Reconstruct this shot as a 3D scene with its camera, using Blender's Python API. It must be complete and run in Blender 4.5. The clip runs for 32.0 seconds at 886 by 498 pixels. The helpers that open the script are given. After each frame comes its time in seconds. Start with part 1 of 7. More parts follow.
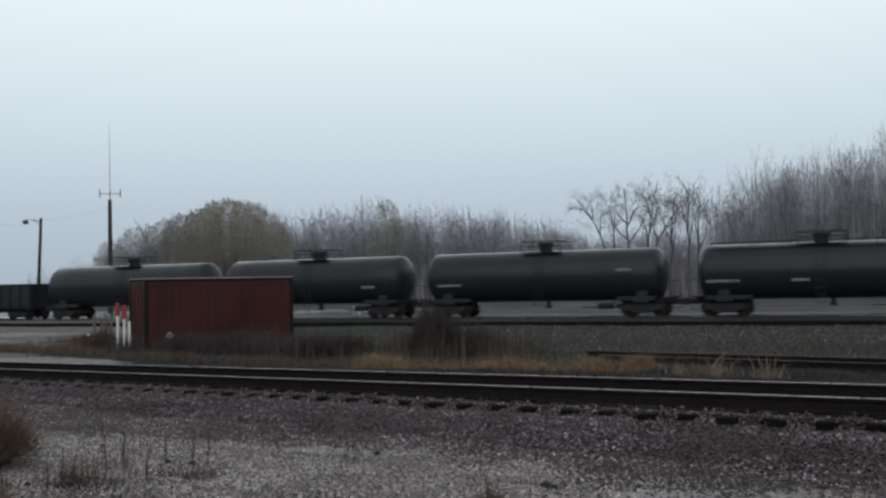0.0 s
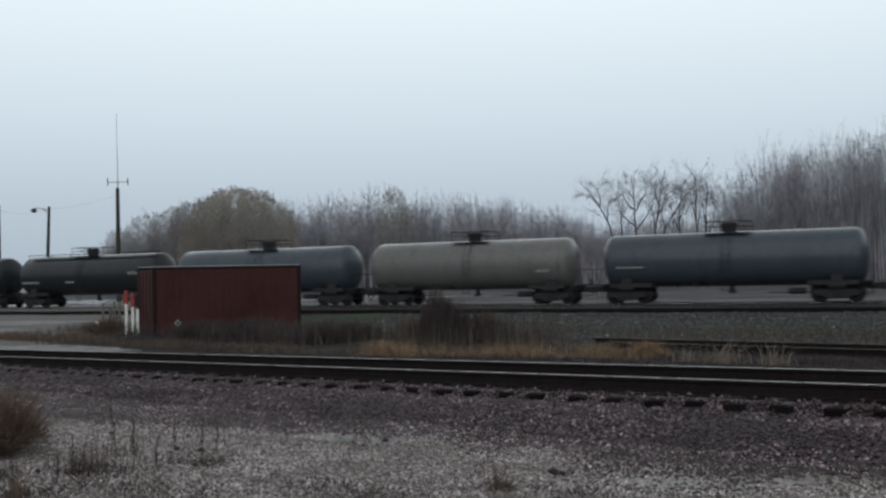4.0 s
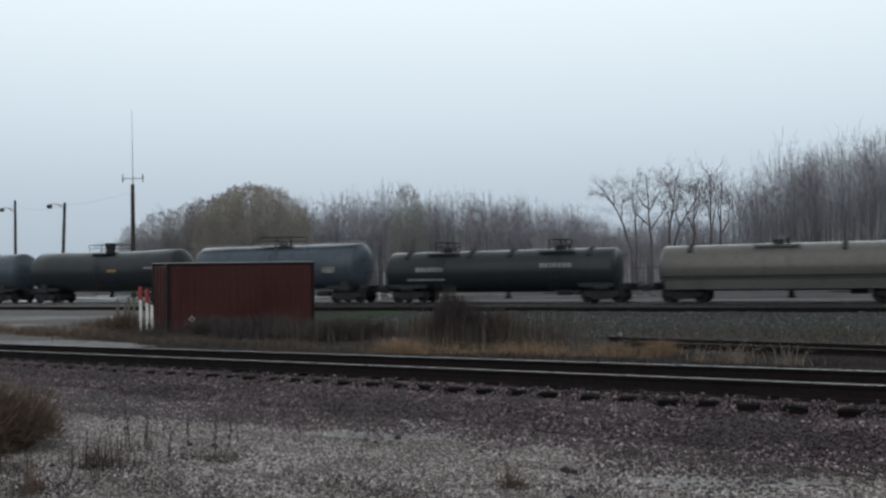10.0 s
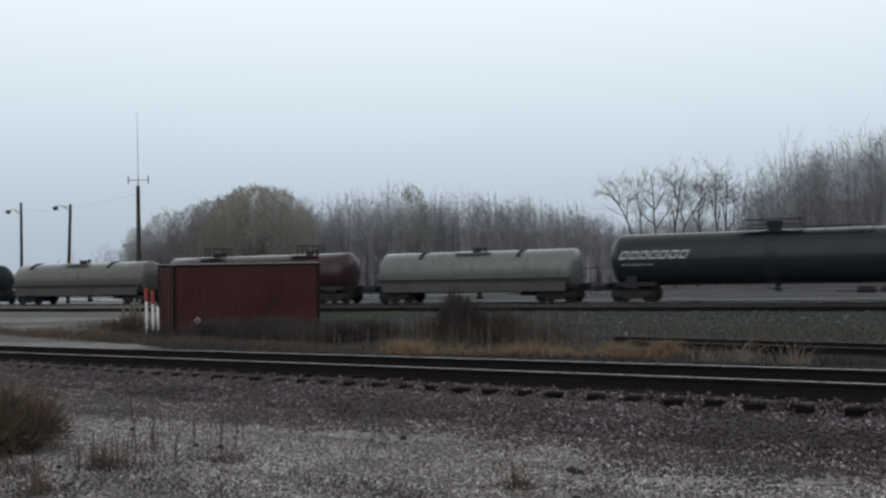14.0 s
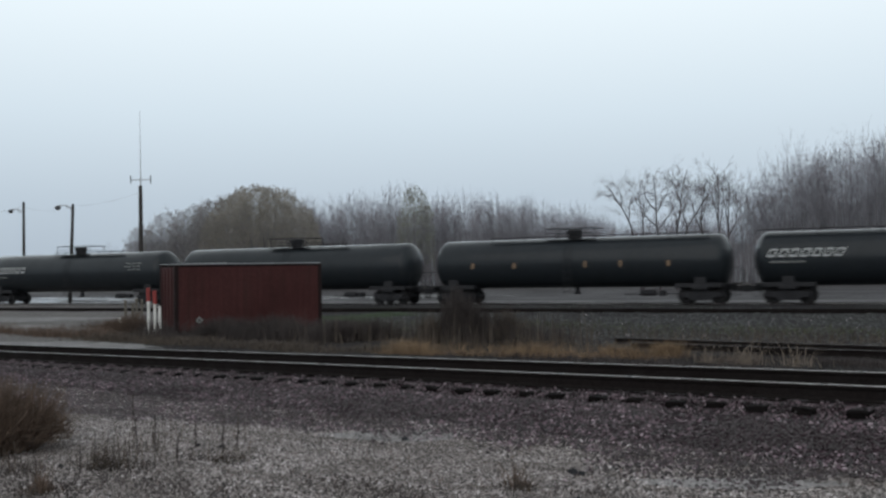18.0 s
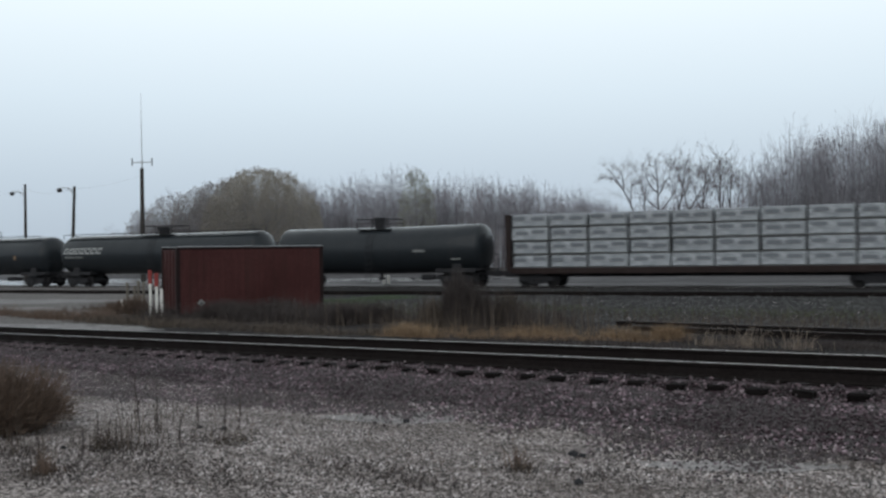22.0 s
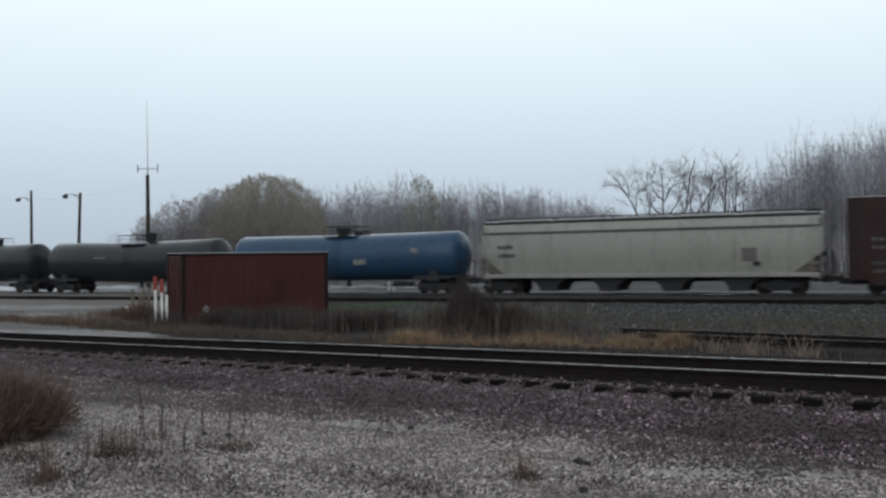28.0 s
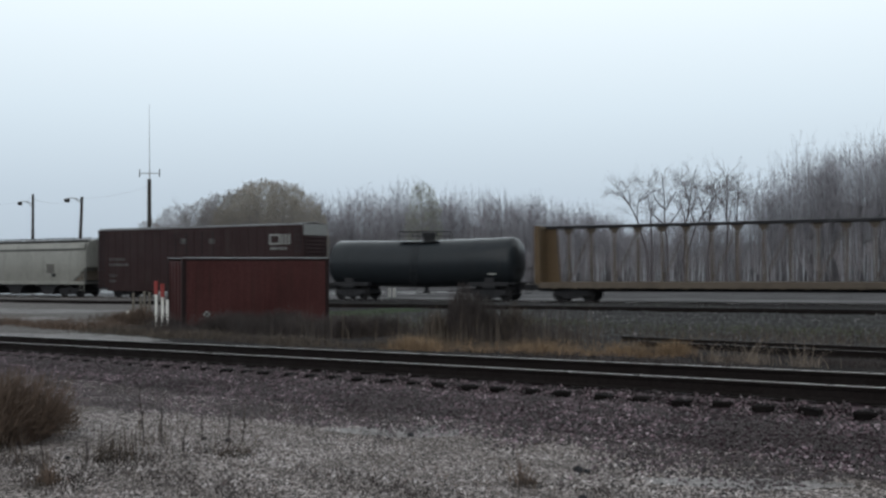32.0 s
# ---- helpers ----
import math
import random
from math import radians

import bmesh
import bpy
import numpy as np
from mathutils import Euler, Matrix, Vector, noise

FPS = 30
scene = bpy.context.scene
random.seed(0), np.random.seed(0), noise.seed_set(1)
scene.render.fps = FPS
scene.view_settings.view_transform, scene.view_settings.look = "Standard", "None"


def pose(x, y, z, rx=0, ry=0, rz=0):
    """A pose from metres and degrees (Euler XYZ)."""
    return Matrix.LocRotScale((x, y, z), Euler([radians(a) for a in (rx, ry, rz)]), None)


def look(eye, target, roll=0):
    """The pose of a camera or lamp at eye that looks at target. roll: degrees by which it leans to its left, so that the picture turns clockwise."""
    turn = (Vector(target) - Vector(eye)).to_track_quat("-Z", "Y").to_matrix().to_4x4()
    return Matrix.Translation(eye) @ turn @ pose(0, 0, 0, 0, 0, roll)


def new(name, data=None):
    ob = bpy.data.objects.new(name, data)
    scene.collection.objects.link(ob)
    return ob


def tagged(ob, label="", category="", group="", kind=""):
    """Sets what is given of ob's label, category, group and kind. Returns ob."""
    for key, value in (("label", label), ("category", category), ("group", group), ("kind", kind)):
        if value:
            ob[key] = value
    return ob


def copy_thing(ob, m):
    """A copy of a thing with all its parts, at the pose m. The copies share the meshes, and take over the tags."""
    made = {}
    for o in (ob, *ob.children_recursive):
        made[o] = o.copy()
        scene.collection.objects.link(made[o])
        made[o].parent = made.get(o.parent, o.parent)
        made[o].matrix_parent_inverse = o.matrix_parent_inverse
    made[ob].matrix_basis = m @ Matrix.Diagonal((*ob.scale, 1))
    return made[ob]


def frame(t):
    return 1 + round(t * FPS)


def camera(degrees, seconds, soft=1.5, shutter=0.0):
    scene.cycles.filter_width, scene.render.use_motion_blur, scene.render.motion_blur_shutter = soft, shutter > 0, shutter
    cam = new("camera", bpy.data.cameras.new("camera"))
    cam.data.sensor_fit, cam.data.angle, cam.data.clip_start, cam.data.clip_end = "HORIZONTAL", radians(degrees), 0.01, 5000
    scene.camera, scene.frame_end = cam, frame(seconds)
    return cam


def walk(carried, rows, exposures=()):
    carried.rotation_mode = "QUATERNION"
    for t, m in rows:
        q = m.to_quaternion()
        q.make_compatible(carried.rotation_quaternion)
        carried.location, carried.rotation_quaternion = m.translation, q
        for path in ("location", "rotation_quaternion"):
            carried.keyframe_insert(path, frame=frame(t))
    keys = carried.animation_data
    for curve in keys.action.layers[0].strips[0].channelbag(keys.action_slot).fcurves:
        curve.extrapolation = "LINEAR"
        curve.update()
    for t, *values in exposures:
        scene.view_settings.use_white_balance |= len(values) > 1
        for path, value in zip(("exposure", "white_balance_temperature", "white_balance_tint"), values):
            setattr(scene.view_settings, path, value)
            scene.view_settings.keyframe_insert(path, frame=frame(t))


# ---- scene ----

# ---------------- camera ----------------
EYE = (0.0, 0.0, 2.0)
cam = camera(48.28, 32.0, soft=2.5, shutter=0.5)
# seconds, tilt, lean, turn of the hand-held camera, which stays on one spot
TURNS = [
    (0, 91.780, 0.952, -1.591), (0.5, 91.668, 0.898, -1.484), (1, 91.500, 1.064, -1.372), (1.5, 91.375, 1.140, -1.344),
    (2, 91.296, 1.295, -1.336), (2.5, 91.228, 1.129, -1.326), (3, 91.141, 0.948, -1.278), (3.5, 91.042, 0.992, -1.221),
    (5.5, 91.169, 1.296, -1.145), (6, 91.192, 1.204, -1.064), (6.5, 91.143, 0.939, -0.937), (7, 91.023, 1.003, -0.796),
    (7.5, 90.960, 1.043, -0.721), (8, 90.968, 1.078, -0.643), (8.5, 91.024, 1.032, -0.602), (9, 91.046, 0.778, -0.546),
    (9.5, 90.989, 0.813, -0.483), (10, 90.940, 0.762, -0.396), (10.5, 90.925, 0.813, -0.333), (11, 90.971, 0.870, -0.248),
    (11.5, 91.035, 1.002, -0.228), (12, 91.094, 0.802, -0.218), (12.5, 91.112, 0.681, -0.174), (13, 91.060, 0.605, -0.139),
    (13.5, 90.972, 0.838, -0.103), (14, 90.965, 0.968, -0.094), (14.5, 90.996, 1.037, -0.102), (16.5, 90.951, 0.607, 0.006),
    (17, 90.886, 0.879, 0.043), (17.5, 90.923, 0.733, 0.040), (18, 91.013, 0.772, 0.021), (18.5, 91.122, 0.842, 0.014),
    (19, 91.179, 0.601, 0.012), (19.5, 91.113, 0.423, 0.075), (20, 90.837, 0.429, 0.120), (20.5, 90.544, 0.602, 0.088),
    (21, 90.313, 0.702, 0.058), (21.5, 90.125, 0.761, 0.069), (22, 90.022, 0.702, 0.108), (22.5, 89.929, 0.351, 0.198),
    (23, 89.753, 0.398, 0.236), (23.5, 89.646, 0.609, 0.251), (24, 89.712, 0.609, 0.246), (24.5, 89.879, 0.665, 0.248),
    (25, 90.075, 0.271, 0.249), (25.5, 90.143, 0.065, 0.300), (27.5, 90.265, 0.385, 0.422), (28, 90.419, 0.593, 0.394),
    (28.5, 90.548, 0.390, 0.406), (29, 90.615, 0.115, 0.447), (29.5, 90.620, 0.324, 0.483), (30, 90.630, 0.446, 0.479),
    (30.5, 90.737, 0.429, 0.433), (31, 90.807, 0.523, 0.415), (31.5, 90.835, 0.442, 0.402), (32, 90.810, 0.160, 0.450)]
walk(cam, [(t, pose(*EYE, rx, ry, rz)) for t, rx, ry, rz in TURNS],
     [(0, -0.07), (6, -0.02), (12, 0.0), (19, 0.03), (22, 0.12), (25, 0.17), (28, 0.11), (32, 0.1)])

# ---------------- world, sun ----------------
world = bpy.data.worlds.new("overcast")
scene.world = world
world.use_nodes = True
wt = world.node_tree
wt.nodes.clear()
w_out = wt.nodes.new("ShaderNodeOutputWorld")
w_bg = wt.nodes.new("ShaderNodeBackground")
w_sky = wt.nodes.new("ShaderNodeTexSky")
w_sky.sky_type, w_sky.sun_disc = "NISHITA", False
w_sky.sun_elevation, w_sky.sun_rotation = radians(36), radians(195)
w_sky.air_density, w_sky.dust_density = 2.0, 6.0
w_gain = wt.nodes.new("ShaderNodeVectorMath")
w_gain.operation = "SCALE"
w_gain.inputs["Scale"].default_value = 0.05
w_co = wt.nodes.new("ShaderNodeTexCoord")
w_sep = wt.nodes.new("ShaderNodeSeparateXYZ")
w_ramp = wt.nodes.new("ShaderNodeValToRGB")
SKY = [(0.0, (0.445, 0.524, 0.61)), (0.07, (0.534, 0.629, 0.72)), (0.15, (0.682, 0.792, 0.88)), (0.27, (0.889, 0.99, 1.05)), (0.5, (0.84, 0.92, 0.96)), (1.0, (0.543, 0.594, 0.62))]
for i, (at, c) in enumerate(SKY):
    e = w_ramp.color_ramp.elements[i] if i < 2 else w_ramp.color_ramp.elements.new(at)
    e.position, e.color = at, (*c, 1)
w_mix = wt.nodes.new("ShaderNodeMix")
w_mix.data_type = "RGBA"
w_mix.inputs[0].default_value = 0.95
wt.links.new(w_co.outputs["Generated"], w_sep.inputs[0])
wt.links.new(w_sep.outputs["Z"], w_ramp.inputs[0])
wt.links.new(w_sky.outputs[0], w_gain.inputs[0])
wt.links.new(w_gain.outputs[0], w_mix.inputs[6])
wt.links.new(w_ramp.outputs[0], w_mix.inputs[7])
wt.links.new(w_mix.outputs[2], w_bg.inputs["Color"])
w_bg.inputs["Strength"].default_value = 1.0
wt.links.new(w_bg.outputs[0], w_out.inputs["Surface"])

sun = new("sun", bpy.data.lights.new("sun", "SUN"))
sun.data.energy, sun.data.angle, sun.data.color = 0.8, radians(70), (1.0, 0.97, 0.93)
sun.matrix_basis = look((0, 0, 50), (12, 44, 17))


# ---------------- mesh helpers ----------------
class Geo:
    """Vertices and faces of one mesh."""

    def __init__(self):
        self.v, self.f = [], []

    def add(self, vs, fs):
        k = len(self.v)
        self.v.extend(vs)
        self.f.extend([tuple(i + k for i in q) for q in fs])
        return self

    def box(self, x0, x1, y0, y1, z0, z1, b=0.0):
        if b <= 0:
            vs = [(x, y, z) for x in (x0, x1) for y in (y0, y1) for z in (z0, z1)]
            return self.add(vs, [(0, 1, 3, 2), (4, 6, 7, 5), (0, 4, 5, 1), (2, 3, 7, 6), (0, 2, 6, 4), (1, 5, 7, 3)])
        vs, ix = [], {}
        for i, x in enumerate((x0, x1)):
            for j, y in enumerate((y0, y1)):
                for k, z in enumerate((z0, z1)):
                    sx, sy, sz = (b, -b)[i], (b, -b)[j], (b, -b)[k]
                    for a, p in enumerate(((x, y + sy, z + sz), (x + sx, y, z + sz), (x + sx, y + sy, z))):
                        ix[i, j, k, a] = len(vs)
                        vs.append(p)
        fs = []
        for i in (0, 1):
            fs.append([ix[i, j, k, 0] for j, k in ((0, 0), (0, 1), (1, 1), (1, 0))])
            fs.append([ix[j, i, k, 1] for j, k in ((0, 0), (0, 1), (1, 1), (1, 0))])
            fs.append([ix[j, k, i, 2] for j, k in ((0, 0), (0, 1), (1, 1), (1, 0))])
            for j in (0, 1):
                fs.append([ix[i, j, 0, 0], ix[i, j, 1, 0], ix[i, j, 1, 1], ix[i, j, 0, 1]])
                fs.append([ix[i, 0, j, 0], ix[i, 1, j, 0], ix[i, 1, j, 2], ix[i, 0, j, 2]])
                fs.append([ix[0, i, j, 1], ix[1, i, j, 1], ix[1, i, j, 2], ix[0, i, j, 2]])
                for k in (0, 1):
                    fs.append([ix[i, j, k, 0], ix[i, j, k, 1], ix[i, j, k, 2]])
        return self.add(vs, fs)

    def tube(self, p0, p1, r0, r1=None, n=8, caps=True):
        r1 = r0 if r1 is None else r1
        a, b = Vector(p0), Vector(p1)
        q = (b - a).to_track_quat("Z", "Y")
        ring = [Vector((math.cos(2 * math.pi * i / n), math.sin(2 * math.pi * i / n), 0)) for i in range(n)]
        vs = [tuple(a + q @ (c * r0)) for c in ring] + [tuple(b + q @ (c * r1)) for c in ring]
        fs = [(i, (i + 1) % n, n + (i + 1) % n, n + i) for i in range(n)]
        if caps:
            fs += [tuple(range(n - 1, -1, -1)), tuple(range(n, 2 * n))]
        return self.add(vs, fs)

    def path(self, pts, r, n=6):
        for a, b in zip(pts[:-1], pts[1:]):
            self.tube(a, b, r, r, n)
        return self

    def lathe_x(self, prof, cy, cz, n=32, sy=1.0, sz=1.0):
        """A body of revolution about a line along x: prof holds (x, radius)."""
        vs, fs = [], []
        for x, r in prof:
            for i in range(n):
                a = 2 * math.pi * i / n
                vs.append((x, cy + sy * r * math.cos(a), cz + sz * r * math.sin(a)))
        m = len(prof)
        for j in range(m - 1):
            for i in range(n):
                fs.append((j * n + i, j * n + (i + 1) % n, (j + 1) * n + (i + 1) % n, (j + 1) * n + i))
        fs.append(tuple(range(n - 1, -1, -1)))
        fs.append(tuple((m - 1) * n + i for i in range(n)))
        return self.add(vs, fs)

    def extrude_x(self, prof, x0, x1):
        """A prism along x whose section prof holds (y, z)."""
        n = len(prof)
        vs = [(x0, y, z) for y, z in prof] + [(x1, y, z) for y, z in prof]
        fs = [(i, (i + 1) % n, n + (i + 1) % n, n + i) for i in range(n)]
        return self.add(vs, fs + [tuple(range(n - 1, -1, -1)), tuple(range(n, 2 * n))])

    def extrude_y(self, prof, y0, y1):
        """A prism along y whose section prof holds (x, z)."""
        n = len(prof)
        vs = [(x, y0, z) for x, z in prof] + [(x, y1, z) for x, z in prof]
        fs = [(i, (i + 1) % n, n + (i + 1) % n, n + i) for i in range(n)]
        return self.add(vs, fs + [tuple(range(n - 1, -1, -1)), tuple(range(n, 2 * n))])

    def mesh(self, name, material, smooth=False):
        me = bpy.data.meshes.new(name)
        me.from_pydata(self.v, [], self.f)
        bm = bmesh.new()
        bm.from_mesh(me)
        if len(bm.faces) < 60000:
            bmesh.ops.recalc_face_normals(bm, faces=bm.faces)
        bm.to_mesh(me)
        bm.free()
        me.materials.append(material)
        if smooth:
            me.shade_smooth()
            me.set_sharp_from_angle(angle=radians(40))
        return me


def part(name, geo, material=None, parent=None, label="", smooth=False):
    """ONE mesh object under a thing or a part."""
    me = geo if isinstance(geo, bpy.types.Mesh) else geo.mesh(name, material, smooth)
    ob = new(name, me)
    ob.parent = parent
    return tagged(ob, label)


def thing(name, m, label, category, group="", kind=""):
    ob = new(name)
    ob.empty_display_size = 0.2
    ob.matrix_basis = m
    return tagged(ob, label, category, group, kind)


def big_mesh(name, verts, faces, material):
    """A mesh from number arrays, for stuff with many pieces. faces: triangles or quads."""
    me = bpy.data.meshes.new(name)
    k = faces.shape[1]
    me.vertices.add(len(verts))
    me.vertices.foreach_set("co", np.asarray(verts, np.float32).ravel())
    me.loops.add(faces.size)
    me.loops.foreach_set("vertex_index", np.asarray(faces, np.int32).ravel())
    me.polygons.add(len(faces))
    me.polygons.foreach_set("loop_start", np.arange(0, faces.size, k, dtype=np.int32))
    me.update(calc_edges=True)
    me.validate()
    me.materials.append(material)
    return me


# ---------------- materials ----------------
class Nodes:
    def __init__(self, name):
        self.m = bpy.data.materials.new(name)
        self.m.use_nodes = True
        self.t = self.m.node_tree
        self.b = self.t.nodes["Principled BSDF"]
        self.co = self.add("ShaderNodeTexCoord").outputs["Object"]

    def add(self, kind, **ins):
        n = self.t.nodes.new(kind)
        for k, v in ins.items():
            n.inputs[k.replace("_", " ")].default_value = v
        return n

    def link(self, a, b):
        self.t.links.new(a, b)

    def noise(self, scale, detail=4.0, rough=0.6, stretch=None, co=None):
        n = self.add("ShaderNodeTexNoise", Scale=scale, Detail=detail, Roughness=rough)
        src = co or self.co
        if stretch:
            mp = self.add("ShaderNodeMapping")
            mp.inputs["Scale"].default_value = stretch
            self.link(src, mp.inputs["Vector"])
            src = mp.outputs[0]
        self.link(src, n.inputs["Vector"])
        return n.outputs["Fac"]

    def cells(self, scale):
        """One random number for each small cell, as for stones that lie side by side."""
        v = self.add("ShaderNodeTexVoronoi", Scale=scale)
        self.link(self.co, v.inputs["Vector"])
        sep = self.add("ShaderNodeSeparateColor")
        self.link(v.outputs["Color"], sep.inputs[0])
        return sep.outputs[0]

    def span(self, v, a, b, c=0.0, d=1.0):
        n = self.add("ShaderNodeMapRange")
        n.interpolation_type = "SMOOTHSTEP"
        for i, x in enumerate((a, b, c, d), 1):
            n.inputs[i].default_value = x
        self.link(v, n.inputs[0])
        return n.outputs[0]

    def maths(self, op, a, b=0.0):
        n = self.add("ShaderNodeMath")
        n.operation = op
        for s, x in zip(n.inputs, (a, b)):
            if isinstance(x, (int, float)):
                s.default_value = x
            else:
                self.link(x, s)
        return n.outputs[0]

    def mix(self, fac, a, b):
        n = self.add("ShaderNodeMix")
        n.data_type = "RGBA"
        for s, x in zip((n.inputs[0], n.inputs[6], n.inputs[7]), (fac, a, b)):
            if isinstance(x, tuple):
                s.default_value = (*x, 1)
            elif isinstance(x, (int, float)):
                s.default_value = x
            else:
                self.link(x, s)
        return n.outputs[2]

    def bump(self, h, strength, dist):
        n = self.add("ShaderNodeBump", Strength=strength, Distance=dist)
        self.link(h, n.inputs["Height"])
        self.link(n.outputs[0], self.b.inputs["Normal"])

    def colour(self, c):
        self.link(c, self.b.inputs["Base Color"])

    def rough(self, r):
        if isinstance(r, (int, float)):
            self.b.inputs["Roughness"].default_value = r
        else:
            self.link(r, self.b.inputs["Roughness"])


def mix3(c, k):
    return tuple(min(1.0, x * k) for x in c)


def surface(name, base, rough=0.6, metal=0.0, grain=8.0, blot=0.7, dark=0.7, light=1.2, dirt=None, dirt_amount=0.5, bump=0.2, stretch=None, vary=0.0, spec=0.3):
    """Paint, metal, wood or stone: base colour with fine grain, large stains and dirt."""
    n = Nodes(name)
    n.b.inputs["Metallic"].default_value = metal
    n.b.inputs["Specular IOR Level"].default_value = spec
    fine = n.noise(grain, 6, 0.65, stretch)
    big = n.noise(blot, 4, 0.6, stretch)
    c = n.mix(n.span(fine, 0.3, 0.7), mix3(base, dark), mix3(base, light))
    if dirt:
        c = n.mix(n.span(big, 0.62 - 0.25 * dirt_amount, 0.8, 0, dirt_amount), c, dirt)
    if vary:
        info = n.add("ShaderNodeObjectInfo")
        c = n.mix(n.maths("MULTIPLY", info.outputs["Random"], vary), c, mix3(base, 0.35))
    n.colour(c)
    n.rough(n.span(big, 0.3, 0.7, max(0.03, rough - 0.1), min(1, rough + 0.12)))
    n.bump(fine, bump, 0.01)
    return n.m


def car_paint(name, base, grime=(0.05, 0.045, 0.04), amount=0.5, rough=0.3, wet=0.4, film=1.17):
    """Weathered car paint: streaks that run down the side, grime, dull patches."""
    n = Nodes(name)
    base, grime = mix3(base, 0.72), mix3(grime, 0.72)
    streak = n.noise(1.0, 5, 0.6, (3.0, 3.0, 0.35))
    fine = n.noise(9.0, 6, 0.65)
    big = n.noise(0.45, 3, 0.55)
    c = n.mix(n.span(fine, 0.3, 0.75), mix3(base, 0.82), mix3(base, 1.15))
    c = n.mix(n.span(streak, 0.5, 0.8, 0, amount), c, grime)
    c = n.mix(n.span(big, 0.45, 0.75, 0, 0.7 * amount), c, mix3(base, 0.5))
    run = n.noise(1.0, 5, 0.7, (7.0, 7.0, 0.5))
    c = n.mix(n.span(run, 0.52, 0.7, 0, 0.5 * amount), c, mix3(base, 1.5))
    n.colour(c)
    n.rough(n.span(big, 0.25, 0.75, rough - 0.08, rough + 0.15))
    n.b.inputs["Specular IOR Level"].default_value = 0.12
    n.b.inputs["Coat Weight"].default_value = min(1.0, 3.0 * wet)
    n.b.inputs["Coat IOR"].default_value = film
    n.link(n.span(fine, 0.3, 0.75, 0.05, 0.13), n.b.inputs["Coat Roughness"])
    n.bump(fine, 0.03, 0.01)
    return n.m


M_BLACK = car_paint("black_tank_paint", (0.0225, 0.0270, 0.0318), (0.037, 0.038, 0.039), 0.5, 0.42, 0.34)
M_BLUEGREY = car_paint("blue_grey_tank_paint", (0.064, 0.083, 0.106), amount=0.5)
M_GREY = car_paint("grey_tank_paint", (0.06, 0.074, 0.092), amount=0.5)
M_BEIGE = car_paint("beige_tank_paint", (0.152, 0.147, 0.145), amount=0.45)
M_WHITE = car_paint("white_tank_paint", (0.162, 0.167, 0.165), (0.07, 0.066, 0.06), 0.6, wet=0.45, film=1.26)
M_MAROON = car_paint("maroon_tank_paint", (0.043, 0.0205, 0.022), amount=0.5, wet=0.34, film=1.19)
M_BLUE = car_paint("bright_blue_tank_paint", (0.03, 0.07, 0.132), amount=0.4, wet=0.34)
M_BOXRED = car_paint("boxcar_red_paint", (0.033, 0.0168, 0.0172), amount=0.45, rough=0.55, wet=0.2)
M_HOPPER = car_paint("pale_grey_hopper_paint", (0.295, 0.295, 0.272), amount=0.4, rough=0.5)
M_TAN = car_paint("tan_flatcar_paint", (0.122, 0.084, 0.05), amount=0.5, rough=0.55, wet=0.2)
M_BEAM = car_paint("rusty_beam_paint", (0.13, 0.106, 0.085), amount=0.45, rough=0.6, wet=0.1)
M_DIRTY = car_paint("dirty_beige_paint", (0.125, 0.12, 0.11), amount=0.55, film=1.26)
M_SKIRT = car_paint("grimy_sill_paint", (0.095, 0.095, 0.092), amount=0.5, rough=0.5, wet=0.2)
# steel greys lifted slightly to stand for haze over the running gear
M_UNDER = surface("underframe_steel", (0.0275, 0.0275, 0.030), 0.9, 0.0, 14, 1.2, spec=0.12)
M_WHEEL = surface("wheel_steel", (0.023, 0.0222, 0.0232), 0.8, 0.0, 20, 2.0, spec=0.12)
M_MARK = surface("white_stencil_paint", (0.21, 0.215, 0.21), 0.6, 0, 20, 2.0, 0.6, 1.15)
M_LETTER = surface("bright_white_lettering_paint", (0.4, 0.41, 0.41), 0.55, 0, 20, 2.0, 0.7, 1.1)
M_FADED = surface("faded_tan_placard", (0.2, 0.13, 0.08), 0.6, 0, 20, 2.0)
M_YELLOW = surface("yellow_placard_paint", (0.2, 0.13, 0.04), 0.5, 0, 20, 2.0)
M_RUST = surface("brown_rail_steel", (0.0105, 0.0082, 0.0078), 0.85, 0.0, 25, 3.0, 0.6, 1.3, spec=0.1)
M_RAILTOP = surface("worn_wet_rail_head", (0.37, 0.345, 0.34), 0.34, 0.9, 30, 2.0)
M_TIE = surface("weathered_wet_tie", (0.008, 0.0066, 0.0064), 0.9, 0, 12, 1.5, 0.55, 1.5, bump=0.5, stretch=(6, 1, 6), vary=0.6, spec=0.08)
M_CONT = car_paint("container_red_paint", (0.068, 0.0232, 0.0222), (0.042, 0.021, 0.0175), 0.7, 0.66, 0.06)
M_CONTRAIL = car_paint("container_frame_paint", (0.02, 0.011, 0.011), (0.02, 0.0125, 0.0095), 0.6, 0.66, 0.06)
M_ROOFWET = car_paint("wet_container_roof", (0.05, 0.04, 0.04), (0.03, 0.02, 0.018), 0.5, 0.3, 0.45)
M_OLDHEAD = surface("dull_old_rail_head", (0.15, 0.14, 0.14), 0.5, 0.2, 20, 2.0, 0.6, 1.2)
M_POLE = surface("weathered_pole_wood", (0.034, 0.030, 0.028), 0.85, 0, 10, 1.0, 0.6, 1.4, stretch=(6, 6, 0.5))
M_GALV = surface("galvanised_metal", (0.3, 0.31, 0.32), 0.5, 0.6, 15, 2.0)
M_DARKMETAL = surface("dark_fixture_metal", (0.05, 0.05, 0.052), 0.6, 0.3, 15, 2.0)
